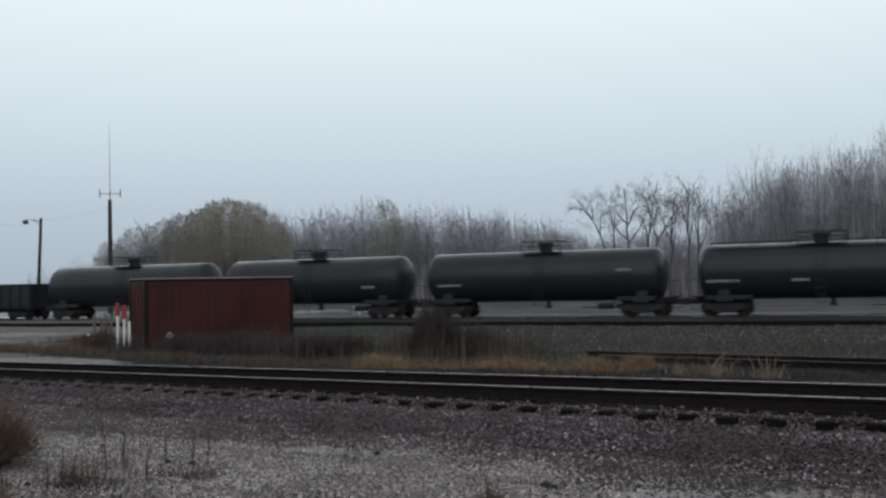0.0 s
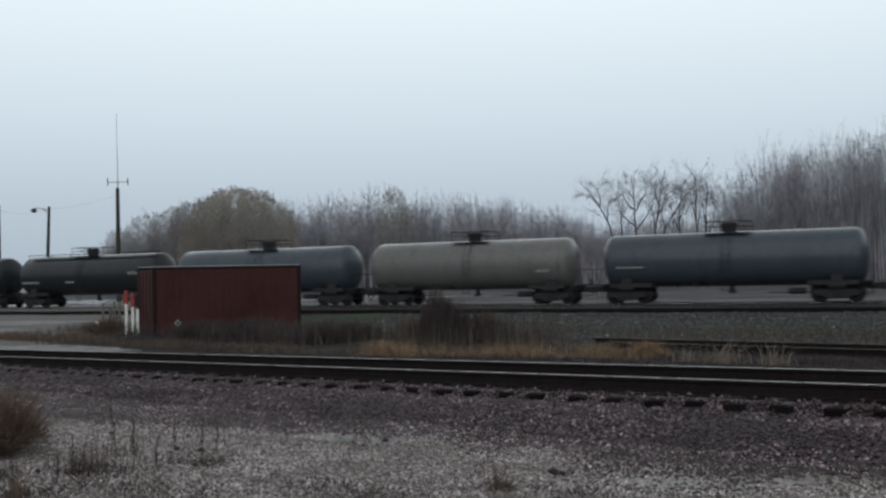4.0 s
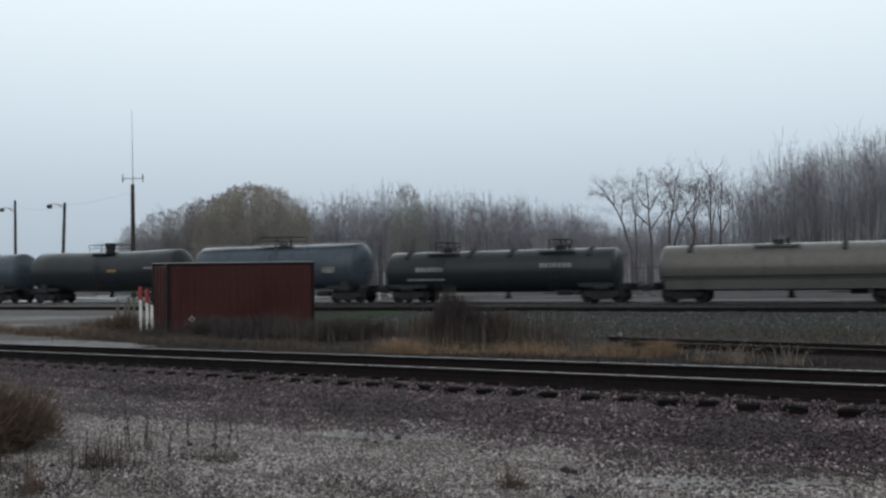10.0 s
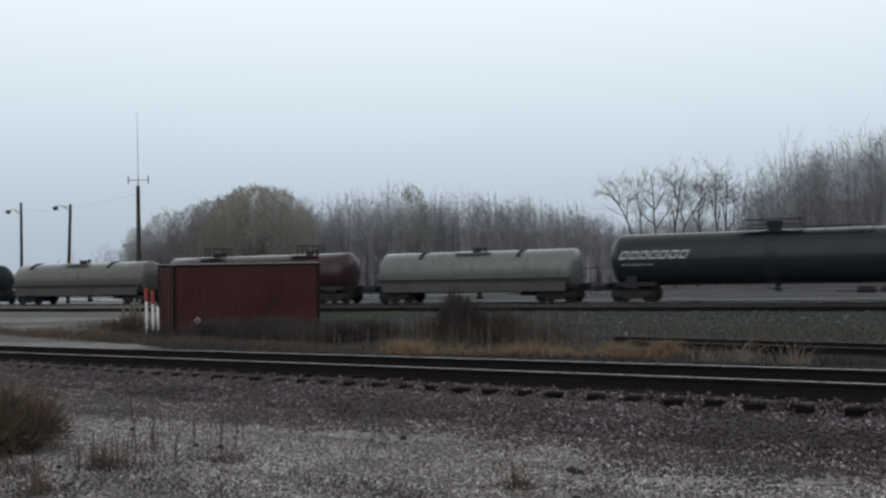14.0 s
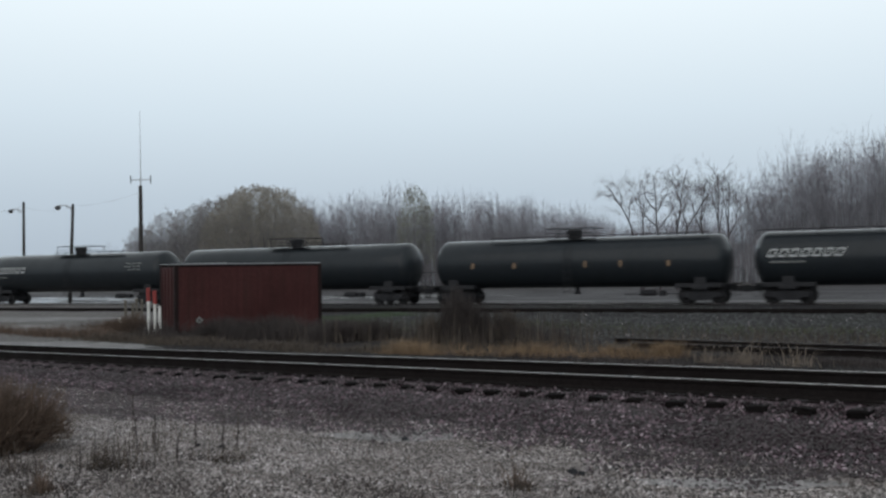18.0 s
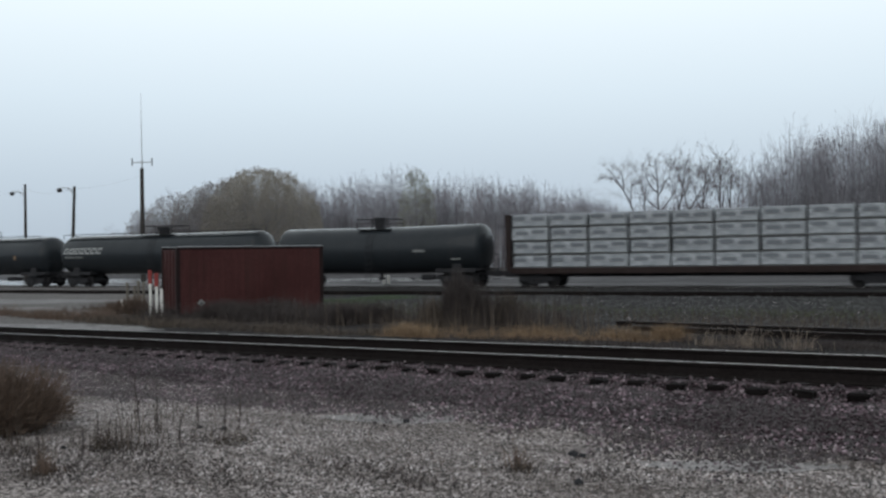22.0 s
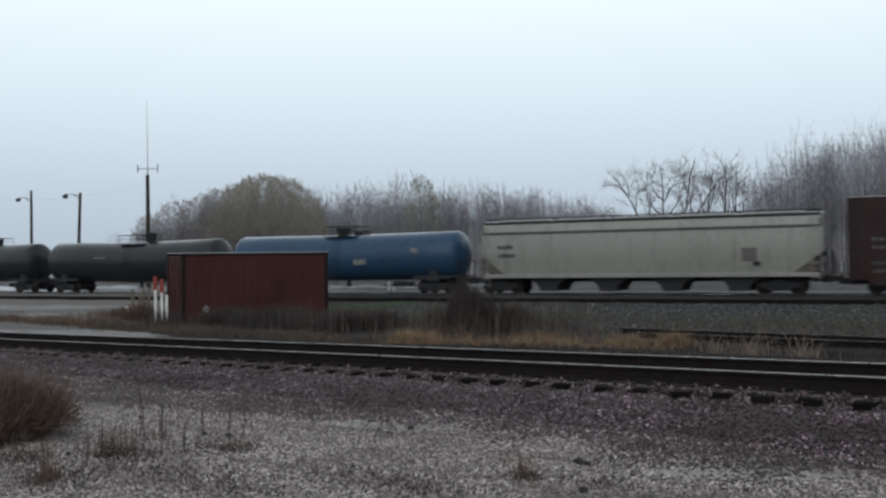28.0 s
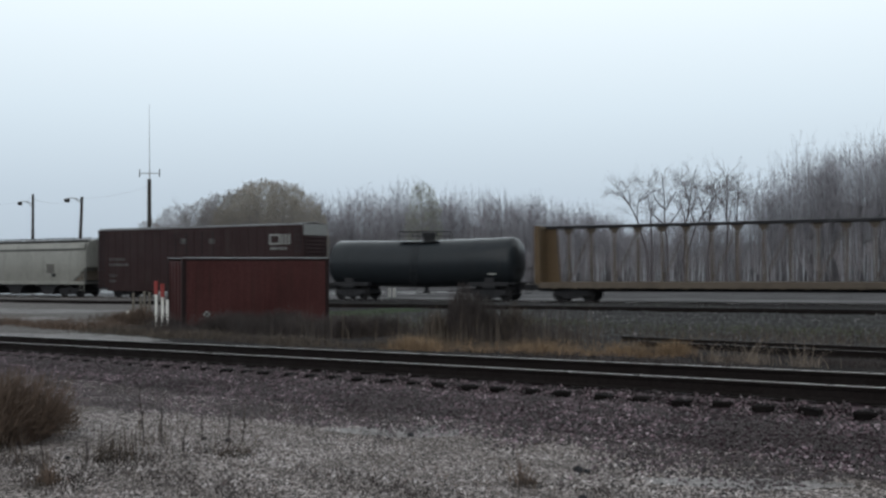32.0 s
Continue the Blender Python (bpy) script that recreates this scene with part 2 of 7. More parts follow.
M_POSTWHITE = surface("white_post_paint", (0.62, 0.61, 0.58), 0.6, 0, 12, 2.0, 0.7, 1.1, (0.15, 0.13, 0.1), 0.5)
M_POSTGREY = surface("weathered_grey_post", (0.13, 0.118, 0.10), 0.8, 0, 12, 2.0, 0.65, 1.25)
M_POSTRED = surface("red_post_paint", (0.2, 0.03, 0.027), 0.6, 0, 12, 2.0)
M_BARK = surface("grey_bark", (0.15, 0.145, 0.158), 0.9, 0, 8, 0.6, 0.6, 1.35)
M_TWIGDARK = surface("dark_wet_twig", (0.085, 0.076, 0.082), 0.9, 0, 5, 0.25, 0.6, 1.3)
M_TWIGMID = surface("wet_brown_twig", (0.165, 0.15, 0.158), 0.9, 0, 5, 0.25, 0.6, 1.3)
M_LOADED = car_paint("dark_brown_flatcar_paint", (0.03, 0.02, 0.019), amount=0.5, rough=0.6, wet=0.1)
# twig colour paled and greyed to stand in for haze
M_HAZETWIG = surface("haze_pale_twig", (0.25, 0.243, 0.27), 0.9, 0, 5, 0.25, 0.6, 1.3)

# ---------------- plan ----------------
# near track: a point under its nearer rail, its way to the right, and across away from the camera
NEAR_A, NEAR_ANG = (3.21, 12.05), 38.2
NU = (math.cos(radians(NEAR_ANG)), -math.sin(radians(NEAR_ANG)))
NN = (-NU[1], NU[0])
GAUGE = 1.505
# running line of the train: its middle straight ahead of the camera, way to the right, and across
TRAIN_Y, TRAIN_ANG = 62.6, 26.15
TU = (math.cos(radians(TRAIN_ANG)), -math.sin(radians(TRAIN_ANG)))
TN = (-TU[1], TU[0])
TRAIN_Z, TRAIN_GRADE = -0.36, 0.0057


def near_sd(x, y):
    """Along and across the near track, from its middle line."""
    a, b = x - NEAR_A[0], y - NEAR_A[1]
    return a * NU[0] + b * NU[1], a * NN[0] + b * NN[1] - GAUGE / 2


def near_xy(s, d):
    d = d + GAUGE / 2
    return NEAR_A[0] + s * NU[0] + d * NN[0], NEAR_A[1] + s * NU[1] + d * NN[1]


def near_rail_z(s):
    s = np.clip(s, -60, 40)
    return 0.58 + 0.0219 * np.where(s < -20, -20 + (s + 20) * 0.25, np.where(s > 12, 12 + (s - 12) * 0.2, s))


def train_sd(x, y):
    return x * TU[0] + (y - TRAIN_Y) * TU[1], x * TN[0] + (y - TRAIN_Y) * TN[1]


def train_xy(s, d=0.0):
    return s * TU[0] + d * TN[0], TRAIN_Y + s * TU[1] + d * TN[1]


def train_rail_z(s):
    return TRAIN_Z + TRAIN_GRADE * np.clip(s, -120, 120)


def smooth(v, a, b):
    t = np.clip((v - a) / (b - a), 0, 1)
    return t * t * (3 - 2 * t)


def ground_z(x, y):
    """Height of the ground: flat by the camera, the near track's bank, the lower yard beyond it."""
    x, y = np.asarray(x, float), np.asarray(y, float)
    s, d = near_sd(x, y)
    st, dt = train_sd(x, y)
    crown = near_rail_z(s) - 0.2 - 0.03 * (np.abs(d) < 0.7)
    here = 0.008 * np.clip(s, -40, 20)
    yard = -0.5 + TRAIN_GRADE * np.clip(st, -90, 90) + 0.12 * smooth(dt, -16, -3.5) * smooth(-dt, -30, -8)
    far = yard
    z = np.where(d < 0, crown + (here - crown) * (0.21 * smooth(-d, 1.16, 1.36) + 0.79 * smooth(-d, 1.35, 3.5)), crown + (far - crown) * smooth(d, 1.35, 4.2))
    w = np.clip(1.4 - np.hypot(x, y - 12) / 120, 0, 1)
    z = z + w * (0.025 * np.sin(x * 0.9 + 1.3 * np.sin(y * 0.7)) * np.sin(y * 1.1 + 0.5) * (np.abs(d) > 1.6) + 0.01 * np.sin(x * 3.1 + y * 1.7) * np.sin(y * 2.9 - x))
    return z


# ---------------- ground ----------------
def ground_material():
    n = Nodes("yard_ground")
    sep = n.add("ShaderNodeSeparateXYZ")
    n.link(n.co, sep.inputs[0])
    X, Y = sep.outputs["X"], sep.outputs["Y"]
    # across the near track and across the running line
    d = n.maths("SUBTRACT", n.maths("ADD", n.maths("MULTIPLY", X, NN[0]), n.maths("MULTIPLY", Y, NN[1])), NEAR_A[0] * NN[0] + NEAR_A[1] * NN[1] + GAUGE / 2)
    dt = n.maths("ADD", n.maths("MULTIPLY", X, TN[0]), n.maths("MULTIPLY", n.maths("SUBTRACT", Y, TRAIN_Y), TN[1]))
    wob = n.noise(0.7, 4, 0.6)
    wide = n.noise(0.16, 4, 0.6)
    grit = n.noise(28.0, 5, 0.75)
    pebble = n.noise(9.0, 5, 0.7)
    s = n.maths("SUBTRACT", n.maths("ADD", n.maths("MULTIPLY", X, NU[0]), n.maths("MULTIPLY", Y, NU[1])), NEAR_A[0] * NU[0] + NEAR_A[1] * NU[1])
    dw = n.maths("ADD", d, n.maths("MULTIPLY", n.maths("SUBTRACT", wob, 0.5), 1.2))
    toe = n.maths("SUBTRACT", dw, n.maths("MULTIPLY", n.maths("MINIMUM", n.maths("ADD", s, 2.5), 0.0), 0.22))
    # grey limestone gravel
    stone, chip = n.cells(38.0), n.cells(75.0)
    grav = n.mix(n.span(stone, 0.12, 0.95), (0.045, 0.038, 0.036), (0.56, 0.50, 0.48))
    grav = n.mix(n.span(chip, 0.5, 0.95, 0, 0.75), grav, (0.04, 0.034, 0.031))
    grav = n.mix(n.span(pebble, 0.5, 0.75, 0, 0.4), grav, (0.06, 0.05, 0.045))
    grav = n.mix(n.span(wob, 0.5, 0.68, 0, 0.4), grav, (0.075, 0.06, 0.051))
    # purple brown ballast
    bal = n.mix(n.span(n.maths("MULTIPLY", stone, n.span(grit, 0.25, 0.6, 0.5, 1.0)), 0.1, 0.9), (0.0065, 0.0038, 0.0047), (0.055, 0.034, 0.0415))
    # trodden cinders, and thin turf between
    cin = n.mix(n.span(pebble, 0.3, 0.7), (0.008, 0.0075, 0.008), (0.032, 0.0300, 0.0318))
    turf = n.mix(n.span(grit, 0.3, 0.7), (0.0135, 0.0158, 0.0122), (0.034, 0.036, 0.0285))
    cin = n.mix(n.span(wide, 0.5, 0.66, 0, 0.75), cin, turf)
    # pale wet road beyond the running line
    road = n.mix(n.span(wide, 0.35, 0.65), (0.042, 0.0395, 0.042), (0.078, 0.0745, 0.079))
    c = n.mix(n.span(toe, -3.1, -2.7), grav, bal)
    cin = n.mix(n.span(dw, 18.0, 13.5, 0, 0.85), cin, (0.012, 0.0102, 0.0104))
    c = n.mix(n.span(dw, 1.0, 2.2), c, cin)
    # pale gravel service road to the left of the container
    lane = n.mix(n.span(pebble, 0.3, 0.7), (0.065, 0.059, 0.058), (0.155, 0.145, 0.143))
    edge = n.maths("ADD", X, n.maths("MULTIPLY", n.maths("SUBTRACT", wide, 0.5), 8.0))
    c = n.mix(n.maths("MULTIPLY", n.span(n.maths("MULTIPLY", edge, -1.0), 11.0, 14.5), n.span(dw, 3.5, 5.0)), c, lane)
    c = n.mix(n.span(dt, 3.5, 6.0), c, road)
    # sheen of the wet ground close beyond the running line, painted as a pale strip
    sheen = n.maths("MULTIPLY", n.span(dt, 1.8, 2.4), n.span(dt, 7.0, 4.5))
    c = n.mix(n.maths("MULTIPLY", sheen, n.span(wide, 0.3, 0.6, 0.35, 1.0)), c, (0.16, 0.155, 0.158))
    # floor of the wood, its colour paled for haze
    c = n.mix(n.span(dt, 44, 50), c, (0.17, 0.155, 0.145))
    n.colour(c)
    wet = n.maths("MAXIMUM", n.span(dt, 4.0, 7.0, 0, 0.15), n.span(wob, 0.6, 0.75, 0, 0.3))
    n.rough(n.maths("SUBTRACT", 0.85, n.maths("MULTIPLY", wet, 0.6)))
    n.b.inputs["Specular IOR Level"].default_value = 0.12
    n.bump(n.maths("ADD", grit, n.maths("MULTIPLY", pebble, 0.8)), 0.8, 0.04)
    return n.m


M_GROUND = ground_material()


def steps(spans):
    out = []
    for a, b, k in spans:
        out += list(np.linspace(a, b, k, endpoint=False))
    return np.array(out + [spans[-1][1]])


def build_ground():
    # one sheet in the near track's directions, fine by the camera, coarse to the horizon
    ss = steps([(-2500, -300, 8), (-300, -60, 24), (-60, -26, 34), (-26, 14, 200), (14, 60, 46), (60, 300, 24), (300, 2500, 8)])
    dd = steps([(-2500, -100, 8), (-100, -16, 14), (-16, 5, 140), (5, 40, 100), (40, 130, 60), (130, 400, 18), (400, 3000, 10)])
    S, D = np.meshgrid(ss, dd)
    x, y = near_xy(S, D)
    v = np.stack([x, y, ground_z(x, y)], -1).reshape(-1, 3)
    w, h = len(ss), len(dd)
    i = (np.arange(h - 1)[:, None] * w + np.arange(w - 1)[None]).ravel()
    f = np.stack([i, i + 1, i + 1 + w, i + w], 1)
    me = big_mesh("ground", v, f, M_GROUND)
    me.shade_smooth()
    tagged(new("ground", me), "wet grey gravel and cinder ground of a railway yard", "ground", kind="structure")


build_ground()


# ---------------- tracks ----------------
RAIL = [(-0.075, -0.178), (0.075, -0.178), (0.075, -0.166), (0.012, -0.145), (0.009, -0.05), (0.034, -0.036), (0.036, -0.006), (0.03, -0.0005), (-0.03, -0.0005), (-0.036, -0.006), (-0.034, -0.036), (-0.009, -0.05), (-0.012, -0.145), (-0.075, -0.166)]
HEAD = [(-0.021, -0.004), (0.021, -0.004), (0.019, 0.003), (-0.019, 0.003)]


def rail_mesh(name, prof, xyz, side, mat):
    """A rail along a line of points. side: the way across."""
    g = Geo()
    n = len(prof)
    for p in xyz:
        g.v += [(p[0] + side[0] * a, p[1] + side[1] * a, p[2] + b) for a, b in prof]
    for k in range(len(xyz) - 1):
        g.f += [(k * n + i, k * n + (i + 1) % n, (k + 1) * n + (i + 1) % n, (k + 1) * n + i) for i in range(n)]
    return g.mesh(name, mat)


def tie_mesh(seed):
    r = random.Random(seed)
    g = Geo().box(-0.115, 0.115, -1.36, 1.36, -0.18, 0, 0.012)
    g.v = [(x + r.uniform(-.012, .012), y + r.uniform(-.03, .03), z + r.uniform(-.008, .004)) for x, y, z in g.v]
    return g.mesh("tie", M_TIE)


TIES = [tie_mesh(k) for k in range(5)]
PLATE = Geo().box(-0.09, 0.09, -0.17, 0.17, 0.0, 0.02, 0.004).mesh("tie_plate", M_RUST)


def build_near_track():
    th = thing("railway_track", pose(0, 0, 0), "wet steel rails on dark ties in brown ballast", "railway track", kind="structure")
    s = np.concatenate([np.linspace(-200, -30, 18), np.arange(-25, 26, 2.5), np.linspace(30, 160, 14)])
    for d in (-GAUGE / 2, GAUGE / 2):
        x, y = near_xy(s, d)
        pts = np.stack([x, y, near_rail_z(s)], 1)
        part("rail", rail_mesh("rail", RAIL, pts, NN, M_RUST), None, th)
        part("rail_head", rail_mesh("rail_head", HEAD, pts, NN, M_RAILTOP), None, th, "shiny worn running surface")
    rnd = random.Random(4)
    k = 0
    for i in range(-62, 30):
        si = i * TIE_STEP + TIE_AT + rnd.uniform(-.05, .05)
        ob = part("tie", TIES[k % 5], None, th)
        k += 1
        x, y = near_xy(si, rnd.uniform(-.06, .04))
        ob.matrix_basis = pose(x, y, float(near_rail_z(si)) - 0.197, 0, 0, -NEAR_ANG + rnd.uniform(-1.2, 1.2))
        if -26 < si < 10:
            for d in (-GAUGE / 2, GAUGE / 2):
                pl = part("tie_plate", PLATE, None, th)
                x, y = near_xy(si, d)
                pl.matrix_basis = pose(x, y, float(near_rail_z(si)) - 0.2, 0, 0, -NEAR_ANG)


TIE_AT, TIE_STEP = -0.21, 0.522
build_near_track()


def yard_track(d, s0, s1, label, shine, lift):
    th = thing("yard_track", pose(0, 0, 0), label, "railway track", "yard tracks", "structure")
    s = np.linspace(s0, s1, 40)
    for o in (-GAUGE / 2, GAUGE / 2):
        x, y = train_xy(s, d + o)
        pts = np.stack([x, y, train_rail_z(s) + lift], 1)
        part("rail", rail_mesh("rail", RAIL, pts, TN, M_RUST), None, th)
        if shine:
            part("rail_head", rail_mesh("rail_head", HEAD, pts, TN, M_RAILTOP), None, th, "shiny worn running surface")
    g = Geo()
    rnd = random.Random(int(d * 10))
    for si in np.arange(max(s0, -150), min(s1, 110), 0.55):
        x, y = train_xy(si, d + rnd.uniform(-.06, .06))
        z = float(train_rail_z(si)) - 0.18 + lift
        a, b = TU[0] * .115, TU[1] * .115
        c, e = TN[0] * 1.3, TN[1] * 1.3
        q = [(x - a - c, y - b - e), (x + a - c, y + b - e), (x + a + c, y + b + e), (x - a + c, y - b + e)]
        g.add([(*p, z - .17) for p in q] + [(*p, z) for p in q], [(3, 2, 1, 0), (4, 5, 6, 7), (0, 1, 5, 4), (1, 2, 6, 5), (2, 3, 7, 6), (3, 0, 4, 7)])
    tagged(part("ties", g, M_TIE, th), kind="stuff")


for off, lab, sh, up in ((0.0, "running line with polished rails on dark ties", True, 0.0), (-4.3, "rusty yard track sunk in cinders", False, -0.03), (-8.6, "rusty yard track on dark ties", False, 0.06)):
    yard_track(off, -260, 260, lab, sh, up)


def build_old_siding():
    th = thing("old_siding", pose(0, 0, 0), "rusty disused siding with rotten ties among weeds", "railway track", kind="structure")
    a, b = Vector((5.95, 29.55)), Vector((11.0, 24.9))
    u = (b - a).normalized()
    nn = Vector((-u.y, u.x))
    for o in (0.0, -GAUGE):
        pts = []
        for k in np.linspace(-1.0 - o, 30, 16):
            p = a + u * k + nn * o
            pts.append((p.x, p.y, -0.23 + 0.012 * k))
        part("rail", rail_mesh("rail", RAIL, pts, nn, M_RUST), None, th)
        part("rail_head", rail_mesh("rail_head", HEAD, pts, nn, M_OLDHEAD), None, th)
    rnd = random.Random(8)
    for i in range(44):
        k = -0.5 + i * 0.62
        ob = part("tie", TIES[i % 5], None, th)
        p = a + u * k - nn * GAUGE / 2
        ob.matrix_basis = pose(p.x, p.y, -0.23 + 0.012 * k - 0.19, 0, 0, math.degrees(math.atan2(u.y, u.x)) + rnd.uniform(-3, 3))


build_old_siding()


# ---------------- rolling stock ----------------
def wheel_mesh():
    g = Geo()
    prof = [(-0.07, 0.40), (-0.065, 0.455), (-0.035, 0.455), (-0.03, 0.425), (0.06, 0.415), (0.065, 0.38), (0.03, 0.35), (0.02, 0.2), (0.05, 0.16), (0.075, 0.1)]
    n = 24
    for x, r in prof:
        g.v += [(r * math.cos(2 * math.pi * i / n), -x, r * math.sin(2 * math.pi * i / n)) for i in range(n)]
    for j in range(len(prof) - 1):
        g.f += [(j * n + i, j * n + (i + 1) % n, (j + 1) * n + (i + 1) % n, (j + 1) * n + i) for i in range(n)]
    g.f += [tuple(range(n)), tuple((len(prof) - 1) * n + i for i in range(n))]
    return g.mesh("wheel", M_WHEEL, True)


def side_frame_mesh():
    g = Geo()
    top = [(-1.05, 0.56), (-0.95, 0.66), (-0.62, 0.66), (-0.36, 0.76), (0.36, 0.76), (0.62, 0.66), (0.95, 0.66), (1.05, 0.56)]
    low = [(1.05, 0.36), (0.72, 0.36), (0.40, 0.20), (-0.40, 0.20), (-0.72, 0.36), (-1.05, 0.36)]
    g.extrude_y(top + low, -0.08, 0.08)
    for x in (-0.16, 0, 0.16):
        g.tube((x, -0.1, 0.3), (x, -0.1, 0.56), 0.055, n=8)
    for x in (-0.875, 0.875):
        g.box(x - 0.14, x + 0.14, -0.13, 0.0, 0.36, 0.62, 0.02)
    return g.mesh("side_frame", M_UNDER)


WHEEL, SIDE_FRAME = wheel_mesh(), side_frame_mesh()
BOLSTER = Geo().box(-0.2, 0.2, -1.05, 1.05, 0.5, 0.86, 0.03).mesh("bolster", M_UNDER)
BRAKES = Geo().box(-0.4, 0.4, -0.92, 0.92, 0.26, 0.56, 0.03).box(-1.25, -1.05, -0.85, 0.85, 0.4, 0.6, 0.03).box(1.05, 1.25, -0.85, 0.85, 0.4, 0.6, 0.03).box(-1.1, 1.1, -0.6, 0.6, 0.56, 0.84, 0.03).mesh("brake_rigging", M_UNDER)
AXLE = Geo().tube((0, -0.95, 0), (0, 0.95, 0), 0.085, n=10).mesh("axle", M_WHEEL)
COUPLER = Geo().box(-0.45, 0.2, -0.08, 0.08, 0.68, 0.98, 0.02).box(0.15, 0.42, -0.16, 0.13, 0.64, 1.02, 0.04).mesh("coupler", M_UNDER)


def add_truck(car, x):
    t = part("truck", BOLSTER, None, car, "cast steel two-axle truck")
    t.location = (x, 0, 0)
    for y, turn in ((-1.0, 0), (1.0, 180)):
        f = part("side_frame", SIDE_FRAME, None, t)
        f.matrix_basis = pose(0, y, 0, 0, 0, turn)
    part("brake_rigging", BRAKES, None, t, "dark brake beams and springs between the wheels")
    for xx in (-0.875, 0.875):
        part("axle", AXLE, None, t).location = (xx, 0, 0.455)
        for y, turn in ((-0.75, 0), (0.75, 180)):
            w = part("wheel", WHEEL, None, t)
            w.matrix_basis = pose(xx, y, 0.455, 0, 0, turn)


def running_gear(car, L, truck_in):
    for sgn in (-1, 1):
        add_truck(car, sgn * (L / 2 - truck_in))
        c = part("coupler", COUPLER, None, car)
        c.matrix_basis = pose(sgn * (L / 2 - 0.38), 0, 0, 0, 0, 0 if sgn > 0 else 180)


def ladder(g, x, y, z0, z1, w=0.4, r=0.018, step=0.38, axis="x"):
    for o in (-w / 2, w / 2):
        a = (x + o, y) if axis == "x" else (x, y + o)
        g.tube((*a, z0), (*a, z1), r, n=5)
    z = z0 + 0.12
    while z < z1:
        a, b = ((x - w / 2, y), (x + w / 2, y)) if axis == "x" else ((x, y - w / 2), (x, y + w / 2))
        g.tube((*a, z), (*b, z), r * 0.9, n=5)
        z += step
    return g


def bars(g, x0, x1, z, y, h, count, seed, gap=0.35, slant=0.0):
    """A line of plain upright bars, as writing that is too far to read."""
    r = random.Random(seed)
    w = (x1 - x0) / count
    for i in range(count):
        a = x0 + i * w
        b, t = a + w * (1 - gap * r.uniform(.6, 1.3)), z + h * r.uniform(.85, 1.0)
        g.extrude_y([(a, z), (b, z), (b + slant * h, t), (a + slant * h, t)], y - 0.012, y)
    return g


def block_row(x, z, w, h, count, y):
    """Slanted open blocks side by side, as a large emblem in plain shapes."""
    g = Geo()
    step = w / count
    b, bar = step * 0.72, h * 0.2

    def strip(xa, xb, za, zb):
        k = 0.55
        g.extrude_y([(xa + k * (za - z), za), (xb + k * (za - z), za), (xb + k * (zb - z), zb), (xa + k * (zb - z), zb)], y - 0.012, y)

    for i in range(count):
        a = x + i * step
        strip(a, a + b, z + h - bar, z + h)
        strip(a, a + b, z, z + bar)
        strip(a, a + b * 0.2, z + bar, z + h - bar)
        strip(a + b * 0.8, a + b, z + bar, z + h - bar)
    return g


def tank_shell(x0, x1, r, zc, head, sag=0.0, n=40):
    """A tank with domed heads; sag: how far its middle hangs below its ends."""
    mid = (x0 + x1) / 2
    cyl = [x0 + head + (x1 - x0 - 2 * head) * k / 8 for k in range(1, 8)]
    prof = [(x0, 0.05)] + [(x0 + head * (1 - math.cos(math.pi / 2 * k / 8)), r * math.sin(math.pi / 2 * k / 8)) for k in range(1, 9)] + [(x, r) for x in cyl]
    prof += [(x1 - (x - x0), rr) for x, rr in reversed(prof[:9])]
    g = Geo().lathe_x(prof, 0, zc, n)
    if sag:
        half = (x1 - x0) / 2
        g.v = [(x, y, z - sag * (1 - abs(x - mid) / half)) for x, y, z in g.v]
    return g


